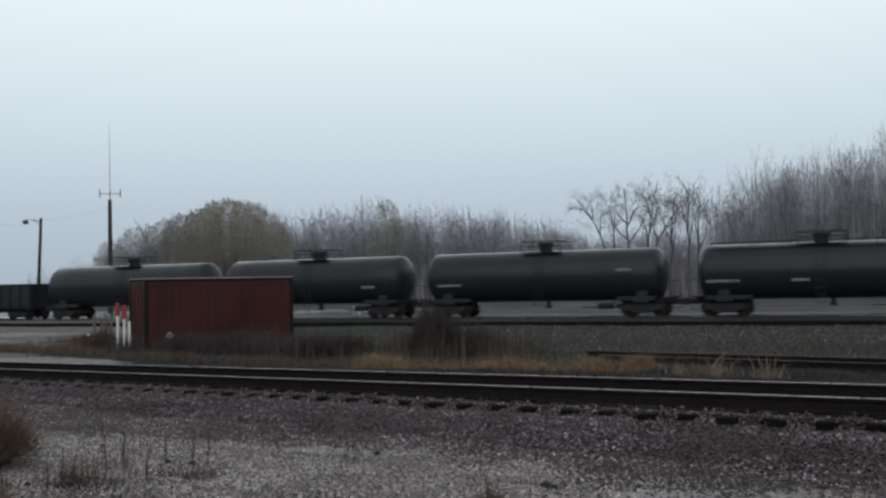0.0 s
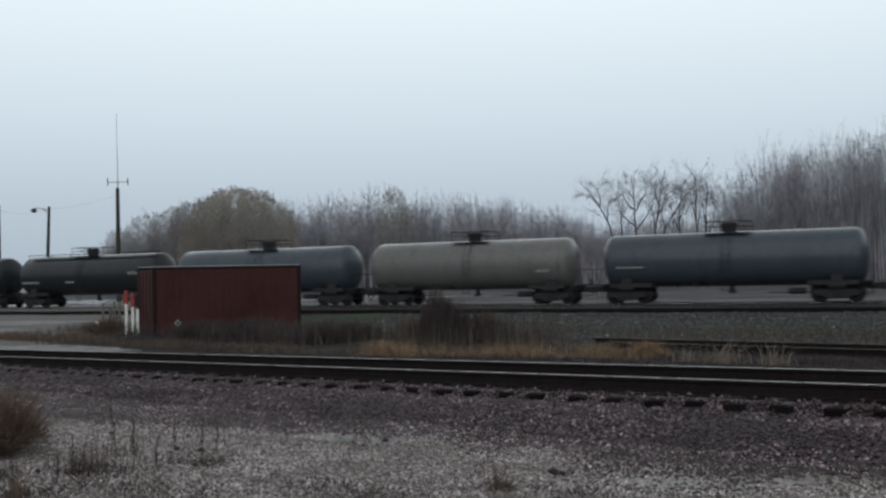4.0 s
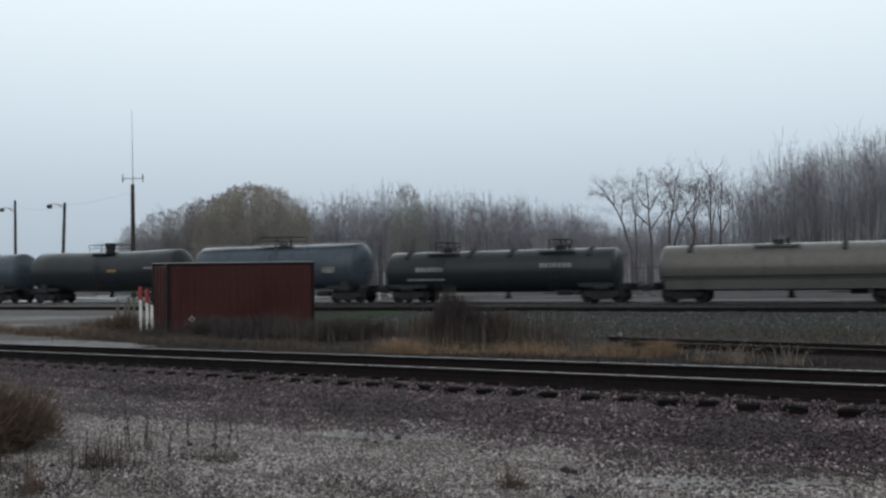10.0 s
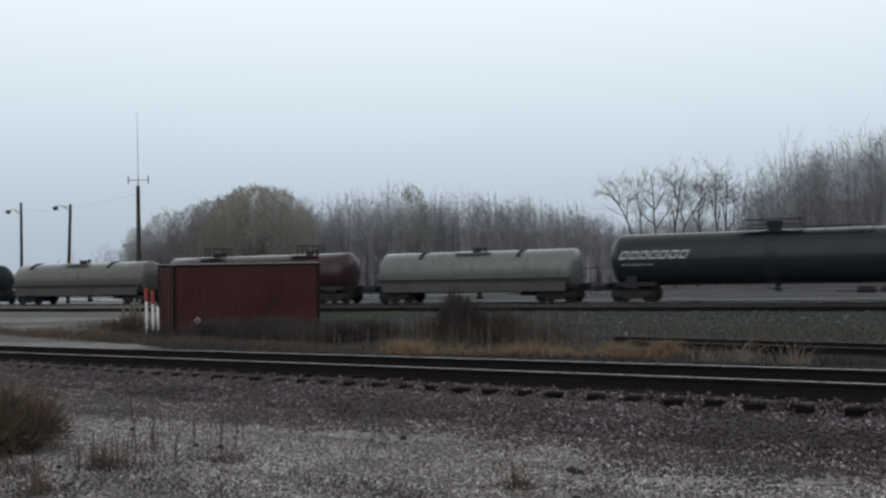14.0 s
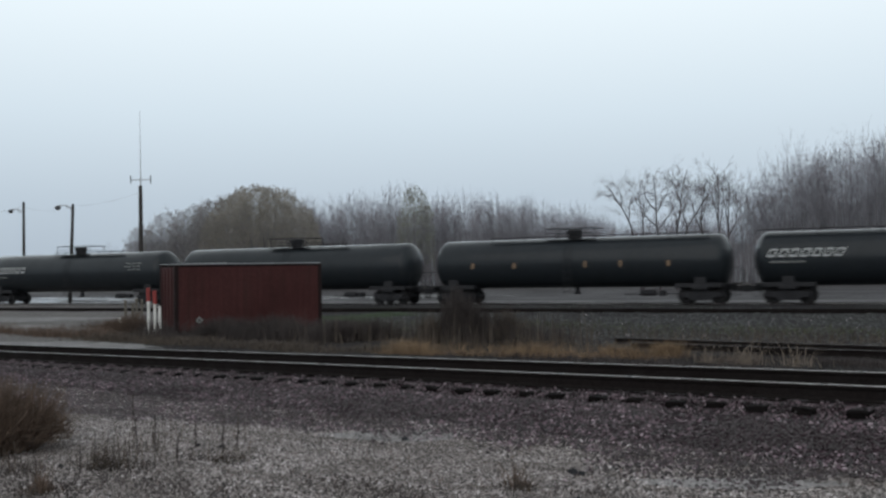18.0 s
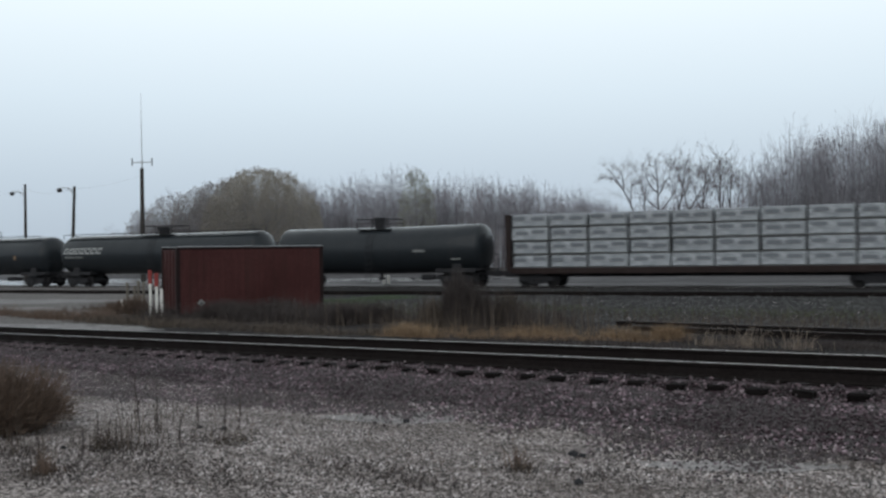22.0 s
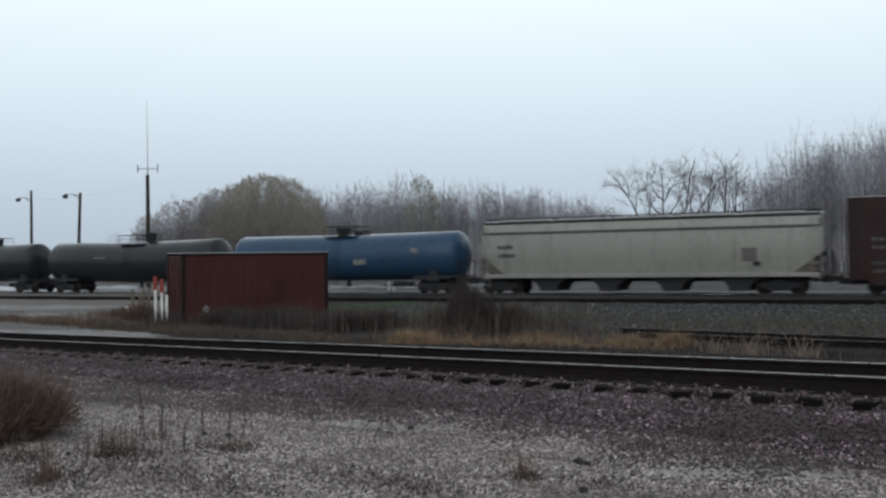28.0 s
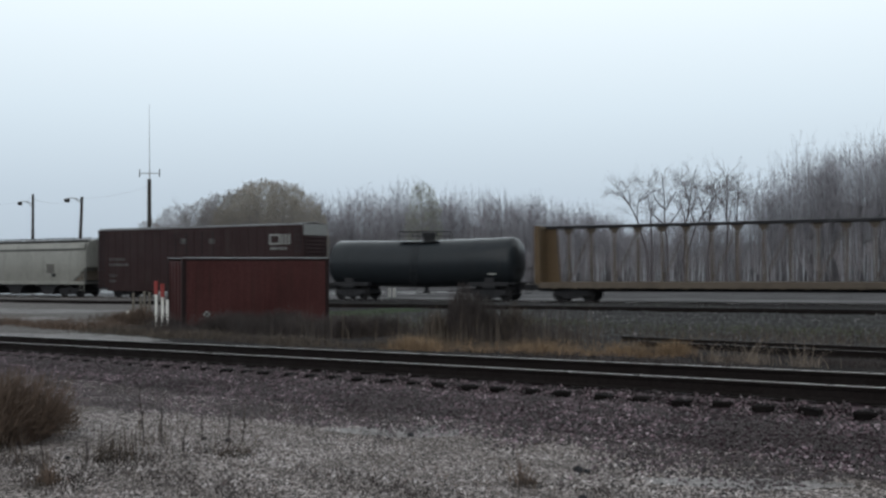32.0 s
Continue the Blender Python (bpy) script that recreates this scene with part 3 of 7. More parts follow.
def tank_car(c):
    """A tank car whose middle at rail height is its origin. c: its sizes and fittings."""
    L, paint = c["L"], c["paint"]
    car = thing("tank_car", pose(0, 0, 0), c["label"], "tank car", "freight train")
    end = c.get("end", 0.42)
    x0, x1 = -L / 2 + end + c["inset"][0], L / 2 - end - c["inset"][1]
    top, low = c.get("top", 3.92), c.get("low", 0.9)
    r, zc, sag = (top - low) / 2, (top + low) / 2, c.get("sag", 0.0)
    part("tank", tank_shell(x0, x1, r, zc, c.get("head", 0.62), sag), paint, car, c.get("tank_label", ""), True)
    running_gear(car, L, c.get("truck_in", 2.25))
    # stub sills, saddles, end platforms
    for sgn in (-1, 1):
        xe = sgn * (L / 2 - 0.5)
        xi = sgn * (L / 2 - 3.6)
        a, b = min(xe, xi), max(xe, xi)
        part("stub_sill", Geo().box(a, b, -0.32, 0.32, 0.74, 1.06, 0.03), M_UNDER, car)
        sx = sgn * (L / 2 - c.get("truck_in", 2.25))
        g = Geo().extrude_x([(-1.2, 0.98), (1.2, 0.98), (r * 0.78, zc - r * 0.6), (r * 0.5, zc - r * 0.9), (-r * 0.5, zc - r * 0.9), (-r * 0.78, zc - r * 0.6)], sx - 0.3, sx + 0.3)
        part("saddle", g, M_UNDER, car)
        part("body_bolster", Geo().box(sx - 0.45, sx + 0.45, -1.32, 1.32, 0.8, 1.02, 0.03), M_UNDER, car)
        # dark plate put in for tank shading and end gear over the truck
        xo, xn = sgn * (L / 2 - 0.95 - c["inset"][1 if sgn > 0 else 0]), sgn * (L / 2 - 3.7)
        part("dark_end_plate", Geo().box(min(xo, xn), max(xo, xn), -1.18, 1.18, 0.92, 1.16, 0.02), M_UNDER, car, "dark plate for the tank's shading and gear above the truck")
        g = Geo().box(min(xe, xe - sgn * 0.5), max(xe, xe - sgn * 0.5), -1.42, 1.42, 1.06, 1.12)
        g.path([(xe, -1.42, 1.12), (xe, -1.42, 2.0), (xe, 1.42, 2.0), (xe, 1.42, 1.12)], 0.02, 5)
        for y in (-1.42, 1.42):
            g.path([(xe - sgn * 0.06, y, 1.06), (xe - sgn * 0.06, y, 0.42), (xe - sgn * 0.44, y, 0.42), (xe - sgn * 0.44, y, 1.06)], 0.018, 5)
        part("end_platform", g, M_UNDER, car, "steel end platform with handrail and steps")
    # fittings on top
    for dx, kind in c.get("domes", ((0.0, "housing"),)):
        zd = top - sag * (1 - abs(dx) / (L / 2))
        if kind in ("housing", "tall"):
            h, rr = (0.62, 0.42) if kind == "tall" else (0.42, 0.48)
            g = Geo().tube((dx, 0, zd - 0.12), (dx, 0, zd + h * 0.35), rr * 0.82, n=20).tube((dx, 0, zd + h * 0.35), (dx, 0, zd + h), rr * 0.86, rr, n=20).tube((dx, 0, zd + h), (dx, 0, zd + h + 0.07), rr + 0.06, rr - 0.1, n=20)
            part("dome", g, M_UNDER if c.get("dark_dome", True) else paint, car, "round valve housing", True)
        else:
            g = Geo().tube((dx, 0, zd - 0.1), (dx, 0, zd + 0.2), 0.3, n=16).tube((dx + 0.5, 0.1, zd - 0.1), (dx + 0.5, 0.1, zd + 0.28), 0.1, n=10)
            part("manway", g, M_UNDER, car, "low manway with valve", True)
    if c.get("platform", True):
        for dx in c.get("platforms", (0.0,)):
            zd = top - sag
            pl = c.get("plat_len", 2.4)
            g = Geo()
            for y in (-0.95, 0.6):
                g.box(dx - pl / 2, dx + pl / 2, y, y + 0.35, zd - 0.12, zd - 0.08)
            part("platform", g, M_UNDER, car, "grated walkway round the dome")
            if c.get("rail", True):
                g = Geo()
                h = c.get("rail_h", 0.55)
                cage = c.get("cage", pl)
                xs = (dx - cage / 2, dx, dx + cage / 2)
                for y in (-0.95, 0.95):
                    for x in xs:
                        g.tube((x, y, zd - 0.12), (x, y, zd + h), 0.022 if cage == pl else 0.04, n=5)
                    g.tube((xs[0], y, zd + h), (xs[2], y, zd + h), 0.022, n=5)
                    g.tube((xs[0], y, zd + h / 2), (xs[2], y, zd + h / 2), 0.018, n=5)
                for x in (xs[0], xs[2]):
                    g.tube((x, -0.95, zd + h), (x, 0.95, zd + h), 0.022, n=5)
                part("safety_rail", g, M_UNDER, car)
            if c.get("side_ladder", True):
                g = ladder(Geo(), dx, -r - 0.1, 0.62, zc + 0.3)
                for o in (-0.2, 0.2):
                    g.path([(dx + o, -r - 0.1, zc + 0.3), (dx + o, -r * 0.86, zc + r * 0.6), (dx + o, -0.95, zd - 0.1)], 0.018, 5)
                part("side_ladder", g, M_UNDER, car)
    if c.get("walk"):
        a, b = c["walk"]
        g = Geo()
        g.box(a, b, -0.95, -0.6, top + 0.06, top + 0.1)
        for x in np.arange(a, b + 0.01, (b - a) / 6):
            g.tube((x, -0.9, top - 0.35), (x, -0.9, top + 0.08), 0.02, n=5)
        part("running_board", g, c.get("walk_mat", M_UNDER), car, "long grated running board")
    # valve gear, brake gear under the tank
    g = Geo().tube((0.1, 0, low - sag - 0.32), (0.1, 0, low - sag + 0.1), 0.13, n=10).box(-0.1, 0.3, -0.1, 0.1, low - sag - 0.38, low - sag - 0.24, 0.02)
    part("outlet_valve", g, M_UNDER, car)
    bx = c.get("brake_x", L * 0.23)
    g = Geo().tube((bx - 0.5, -0.5, 0.62), (bx + 0.4, -0.5, 0.62), 0.17, n=12).box(bx + 0.6, bx + 0.95, -0.7, -0.3, 0.46, 0.76, 0.02)
    g.tube((bx - 1.5, -0.3, 0.55), (bx + 2.0, -0.3, 0.55), 0.03, n=6)
    part("brake_gear", g, M_UNDER, car)
    for bxx in c.get("straps", ()):
        g = Geo()
        for i in range(10):
            a = radians(48 + i * 10)
            g.v += [(bxx + o, q * math.cos(a), zc + q * math.sin(a)) for o, q in ((-0.12, r - 0.01), (-0.12, r + 0.07), (0.12, r + 0.07), (0.12, r - 0.01))]
        g.f += [(4 * i + k, 4 * i + (k + 1) % 4, 4 * i + 4 + (k + 1) % 4, 4 * i + 4 + k) for i in range(9) for k in range(4)]
        g.f += [(3, 2, 1, 0), (36, 37, 38, 39)]
        part("strap", g, M_UNDER, car, "dark bracket over the tank top")
    for k, (mx, mz, mw, mh, cnt) in enumerate(c.get("marks", ())):
        mz = mz - sag * (1 - abs(mx) / (L / 2))
        yy = -math.sqrt(max(0.01, r * r - (mz + mh / 2 - zc) ** 2)) - 0.02
        part("marking", bars(Geo(), mx, mx + mw, mz, yy, mh, cnt, k + 3, gap=0.5 if mh > 0.3 else 0.35, slant=0.9 if mh > 0.3 and cnt > 3 else 0.0), c.get("mark_mat", M_MARK), car, "row of white stencilled marks")["kind"] = "stuff"
    for mx, mz, mw, mh, cnt in c.get("letters", ()):
        yy = -math.sqrt(r * r - (mz + mh / 2 - zc) ** 2) - 0.02
        part("lettering", block_row(mx, mz, mw, mh, cnt, yy), M_LETTER, car, "row of slanted white block shapes")["kind"] = "stuff"
    for mx, mz, mw, mh, mat in c.get("plates", ()):
        yy = -math.sqrt(max(0.01, r * r - (mz + mh / 2 - zc) ** 2)) - 0.03
        part("placard", Geo().box(mx, mx + mw, yy - 0.02, yy + 0.03, mz, mz + mh, 0.005), mat, car)
    if c.get("skirt"):
        z0, z1 = c["skirt"]
        for y in (-1.42, 1.36):
            g = Geo().box(x0 + 0.5, x1 - 0.5, y, y + 0.06, z0, z1, 0.01)
            g.box(x0 + 0.3, x1 - 0.3, y - 0.05, y + 0.1, z1, z1 + 0.1, 0.01)
            for x in np.linspace(x0 + 0.9, x1 - 0.9, 12):
                g.box(x - 0.03, x + 0.03, y - 0.04, y + 0.08, z0, z1)
            part("side_sill", g, c.get("skirt_mat", M_UNDER), car, "ribbed side sill below the tank")
            # dark strip built in place of the ledge's shadow line
            part("ledge_shadow", Geo().box(x0 + 0.25, x1 - 0.25, y - 0.1, y + 0.15, z1 + 0.08, z1 + 0.22, 0.01), M_UNDER, car, "dark ledge strip painted as its shadow line")
    return car


def box_car(c):
    """A tall boxcar with ribbed ends, plug doors and a white painted upper end."""
    L = c["L"]
    car = thing("boxcar", pose(0, 0, 0), c["label"], "boxcar", "freight train")
    running_gear(car, L, 3.3)
    h0, h1, W, B = 0.78, 5.1, 1.45, 18.5
    xa, xb = -B / 2, B / 2
    body = Geo().extrude_x([(-W, h0), (W, h0), (W, h1 - 0.1), (W - 0.12, h1), (0, h1 + 0.09), (-W + 0.12, h1), (-W, h1 - 0.1)], xa, xb)
    part("body", body, M_BOXRED, car)
    post = Geo().box(-0.05, 0.05, -0.03, 0.03, h0 + 0.1, h1 - 0.25, 0.01).mesh("side_post", M_BOXRED)
    for side in (-1, 1):
        for x in np.linspace(xa + 0.25, xb - 0.25, 26):
            if abs(x) > 2.5:
                part("side_post", post, None, car).matrix_basis = pose(x, side * W, 0)
        for k in (-1, 1):
            g = Geo().box(k * 1.2 - 1.17, k * 1.2 + 1.17, side * W - 0.06, side * W + 0.06, h0 + 0.12, h1 - 0.3, 0.02)
            door = part("plug_door", g, M_BOXRED, car, "plug door with lock bars")
            for z in np.linspace(h0 + 0.6, h1 - 0.8, 6):
                part("door_rib", Geo().box(k * 1.2 - 1.1, k * 1.2 + 1.1, side * W - 0.08, side * W + 0.08, z, z + 0.08, 0.01), M_BOXRED, door)
            for o in (-0.5, 0.5):
                part("lock_bar", Geo().tube((k * 1.2 + o, side * (W + 0.09), h0 + 0.2), (k * 1.2 + o, side * (W + 0.09), h1 - 0.4), 0.025, n=5), M_UNDER, door)
        part("side_sill", Geo().box(xa + 1.0, xb - 1.0, side * (W - 0.04) - 0.05, side * (W - 0.04) + 0.05, 0.5, h0 + 0.05), M_BOXRED, car)
    for sgn, x in ((-1, xa), (1, xb)):
        g = Geo()
        for z in np.arange(h0 + 0.2, h1 - 0.9, 0.26):
            g.box(x - 0.06, x + 0.06, -W + 0.1, W - 0.1, z, z + 0.13, 0.03)
        part("ribbed_end", g, M_BOXRED, car)
        part("end_panel", Geo().box(x - 0.03, x + 0.03, -W + 0.02, W - 0.02, h1 - 0.78, h1 - 0.02, 0.01), M_MARK, car, "white painted upper end panel")
        part("ladder", ladder(Geo(), x - sgn * 0.4, -W - 0.06, 0.45, h1 - 0.3, 0.42), M_UNDER, car)
    # pale strips that paint the wet roof's bright line along the eaves
    for side in (-1, 1):
        part("eave", Geo().box(xa, xb, side * (W - 0.02) - 0.05, side * (W - 0.02) + 0.05, h1 - 0.09, h1 - 0.03, 0.015), M_GALV, car, "pale eave strip for the wet roof's bright edge")
    part("roof_ribs", ribs_roof(xa, xb, W, h1), M_GALV, car, "galvanised roof ribs")
    part("centre_sill", Geo().box(-L / 2 + 0.6, L / 2 - 0.6, -0.25, 0.25, 0.55, 0.85), M_UNDER, car)
    yy = -W - 0.03
    g = Geo()
    # worn white emblem: a plain frame with two bars beside it
    for z in (3.7, 4.3):
        g.box(6.5, 7.4, yy - 0.01, yy + 0.02, z, z + 0.12)
    for x in (6.5, 7.28):
        g.box(x, x + 0.12, yy - 0.01, yy + 0.02, 3.82, 4.3)
    for x in (7.52, 7.8, 8.08):
        g.box(x, x + 0.13, yy - 0.01, yy + 0.02, 3.7, 4.42)
    part("emblem", g, M_MARK, car, "worn white emblem of bars")
    for x, z, w, n in ((-8.1, 2.75, 1.6, 5), (-8.1, 2.35, 1.9, 6), (-8.1, 1.55, 0.8, 4), (-8.1, 1.15, 0.7, 3), (6.6, 3.35, 1.4, 6)):
        part("marking", bars(Geo(), x, x + w, z, yy, 0.2, n, int(z * 100)), M_SPRAY if x < 0 else M_GRAFF, car)["kind"] = "stuff"
    graffiti(car, 2.4, 8.0, 0.75, 2.25, yy)
    for x, z in ((-1.2, 3.9), (1.35, 3.85), (-1.0, 1.9), (1.2, 1.9)):
        part("sticker", Geo().box(x, x + 0.5, yy - 0.06, yy - 0.04, z, z + 0.35, 0.004), M_SPRAY, car, "faded pale sticker")
    return car


def ribs_roof(xa, xb, W, h1):
    g = Geo()
    for x in np.linspace(xa + 0.1, xb - 0.1, 20):
        g.extrude_x([(-W + 0.1, h1), (0, h1 + 0.09), (W - 0.1, h1), (W - 0.1, h1 + 0.03), (0, h1 + 0.13), (-W + 0.1, h1 + 0.03)], x - 0.04, x + 0.04)
    return g


M_SPRAY = surface("faded_spray_cloud", (0.058, 0.056, 0.055), 0.7, 0, 3, 0.8, 0.5, 1.5)
M_GRAFF = surface("faded_spray_paint", (0.14, 0.145, 0.142), 0.6, 0, 4, 1.0, 0.5, 1.4)


def graffiti(car, x0, x1, z0, z1, y):
    """Bulging sprayed shapes with dark loops over them, no letters."""
    r = random.Random(12)
    x, k = x0, 0
    while x < x1 - 0.4:
        w, h = r.uniform(0.9, 1.4), (0.72 + 0.28 * math.sin(1.9 * k + 0.6)) * (z1 - z0)
        pts = []
        for i in range(18):
            a = 2 * math.pi * i / 18
            q = 1 + 0.1 * math.sin(3 * a + k) + 0.06 * math.sin(5 * a - k)
            pts.append((x + w / 2 + w * 0.66 * q * math.cos(a), z0 + h / 2 + h * 0.52 * q * math.sin(a)))
        o = 0.004 * (k % 3)
        shape = part("graffiti_shape", Geo().extrude_y(pts, y - 0.008 - o, y + 0.01), M_SPRAY, car, "faded grey spray-painted shape" if k == 0 else "")
        for m in range(2):
            cx, cz, a0 = x + w * r.uniform(0.2, 0.8), z0 + h * r.uniform(0.25, 0.7), r.uniform(0, 6)
            loop = [(cx + w * (0.16 + 0.12 * i / 9) * math.cos(a0 + 0.55 * i), y - 0.02, cz + h * (0.1 + 0.1 * i / 9) * math.sin(a0 + 0.55 * i)) for i in range(10)]
            part("spray_line", Geo().path(loop, 0.05, 5), M_BOXRED, shape)
        x += w * 0.8
        k += 1


def hopper_car(c):
    """A covered hopper with curved sides, four chutes and open slanted ends."""
    L = c["L"]
    car = thing("covered_hopper", pose(0, 0, 0), c["label"], "hopper car", "freight train")
    running_gear(car, L, 2.3)
    xa, xb = -9.15, 10.3
    prof = [(-1.45, 1.12), (-1.56, 1.9), (-1.57, 2.6), (-1.52, 3.5), (-1.38, 4.0), (-1.1, 4.25), (-0.5, 4.4), (0.5, 4.4), (1.1, 4.25), (1.38, 4.0), (1.52, 3.5), (1.57, 2.6), (1.56, 1.9), (1.45, 1.12)]
    g = Geo()
    n = len(prof)
    cuts = [(xa, 2.3), (xa + 1.5, 1.12), (xb - 1.5, 1.12), (xb, 2.3)]
    for x, zmin in cuts:
        g.v += [(x, y, max(z, zmin)) for y, z in prof]
    for k in range(3):
        g.f += [(k * n + i, k * n + (i + 1) % n, (k + 1) * n + (i + 1) % n, (k + 1) * n + i) for i in range(n)]
    g.f += [tuple(range(n)), tuple(3 * n + i for i in range(n))]
    part("body", g, M_HOPPER, car, "pale grey curved hopper body", True)
    for sgn in (-1, 1):
        xe = xa if sgn < 0 else xb
        g = Geo().box(min(xe, xe - sgn * 0.3), max(xe, xe - sgn * 0.3), -1.5, 1.5, 1.0, 1.2)
        for y in (-1.45, 1.45):
            g.tube((xe - sgn * 0.1, y, 1.1), (xe - sgn * 0.1, y, 4.1), 0.06, n=6)
            g.tube((xe - sgn * 0.1, y, 2.2), (xe - sgn * 1.4, y, 1.2), 0.06, n=6)
            g.tube((xe - sgn * 0.1, y, 1.6), (xe - sgn * 0.9, y, 1.6), 0.04, n=6)
        part("end_frame", g, M_SKIRT, car, "open end frame with slanted braces")
        # dark block that stands for the shade under the slanted end
        part("slope_shade", Geo().box(min(xe - sgn * 0.4, xe - sgn * 1.3), max(xe - sgn * 0.4, xe - sgn * 1.3), -1.2, 1.2, 1.1, 1.75, 0.05), M_UNDER, car, "dark block for the shade under the end slope")
        part("ladder", ladder(Geo(), xe - sgn * 0.35, -1.58, 0.45, 4.3, 0.42), M_HOPPER, car)
    for y in (-1.5, 1.5):
        part("side_sill", Geo().box(xa + 0.2, xb - 0.2, y - 0.06, y + 0.06, 0.98, 1.22, 0.01), M_HOPPER, car)
    for k in range(4):
        x = 0.5 + (k - 1.5) * 3.65
        w = 1.82
        g = Geo()
        arch = [(x - w, 1.0)]
        for i in range(7):
            a = math.pi / 2 * i / 6
            arch.append((x - w + (w - 0.5) * math.sin(a), 1.0 - 0.8 * (1 - math.cos(a))))
        arch += [(2 * x - p, z) for p, z in reversed(arch)]
        g.extrude_y(arch, -1.25, 1.25)
        part("chute", g, M_UNDER, car, "dark discharge chute")
    for side in (-1, 1):
        part("roof_strip", Geo().box(xa + 0.1, xb - 0.1, side * 1.5 - 0.05, side * 1.5 + 0.05, 3.58, 3.72, 0.01), M_SKIRT, car, "grey strip along the side below the roof")
        part("roof_gutter", Geo().box(xa + 0.05, xb - 0.05, side * 1.16 - 0.04, side * 1.16 + 0.04, 4.2, 4.34, 0.01), M_UNDER, car, "dark gutter along the roof")
    for sgn, xe in ((-1, xa), (1, xb)):
        g = Geo().extrude_y([(xe - sgn * 0.35, 2.28), (xe - sgn * 0.35, 1.3), (xe - sgn * 1.55, 1.2), (xe - sgn * 1.75, 1.45)], -1.46, 1.46)
        part("slope_sheet", g, M_BEAM, car, "rusty slope sheet under the end")
    for k in range(5):
        x = 0.45 + (k - 2) * 3.6
        part("hatch", Geo().box(x - 1.6, x + 1.6, -0.38, 0.38, 4.38, 4.5, 0.03), M_GALV, car, "long roof hatch")
    g = Geo()
    for y in (-0.95, 0.95):
        g.box(xa + 0.1, xb - 0.1, y - 0.2, y + 0.2, 4.5, 4.54)
        for x in np.linspace(xa + 0.4, xb - 0.4, 14):
            g.tube((x, y, 4.25), (x, y, 4.5), 0.02, n=5)
    part("running_board", g, M_UNDER, car)
    part("centre_sill", Geo().box(-L / 2 + 0.6, L / 2 - 0.6, -0.2, 0.2, 0.72, 1.0), M_UNDER, car)
    for x, z, w, nn in ((-8.0, 2.7, 1.0, 4), (-8.0, 2.2, 1.2, 5)):
        part("marking", bars(Geo(), x, x + w, z, -1.6, 0.25, nn, int(z * 10)), M_DARKMETAL, car, "dark stencilled marks")["kind"] = "stuff"
    part("emblem", Geo().box(6.2, 7.0, -1.6, -1.54, 1.85, 2.55, 0.01), M_DIRTY, car, "faded square emblem")
    part("placard", Geo().box(6.8, 7.15, -1.64, -1.58, 1.6, 1.8, 0.01), M_UNDER, car)
    return car


def wrap_material():
    n = Nodes("white_lumber_wrap")
    fine = n.noise(3.0, 5, 0.6)
    fold = n.noise(1.4, 4, 0.6, (1.0, 1.0, 2.5))
    info = n.add("ShaderNodeObjectInfo")
    c = n.mix(n.span(fold, 0.35, 0.7), (0.165, 0.18, 0.197), (0.31, 0.328, 0.347))
    c = n.mix(n.maths("MULTIPLY", info.outputs["Random"], 0.35), c, (0.19, 0.205, 0.22))
    n.colour(c)
    n.rough(0.5)
    n.bump(n.maths("ADD", fine, fold), 0.7, 0.1)
    return n.m


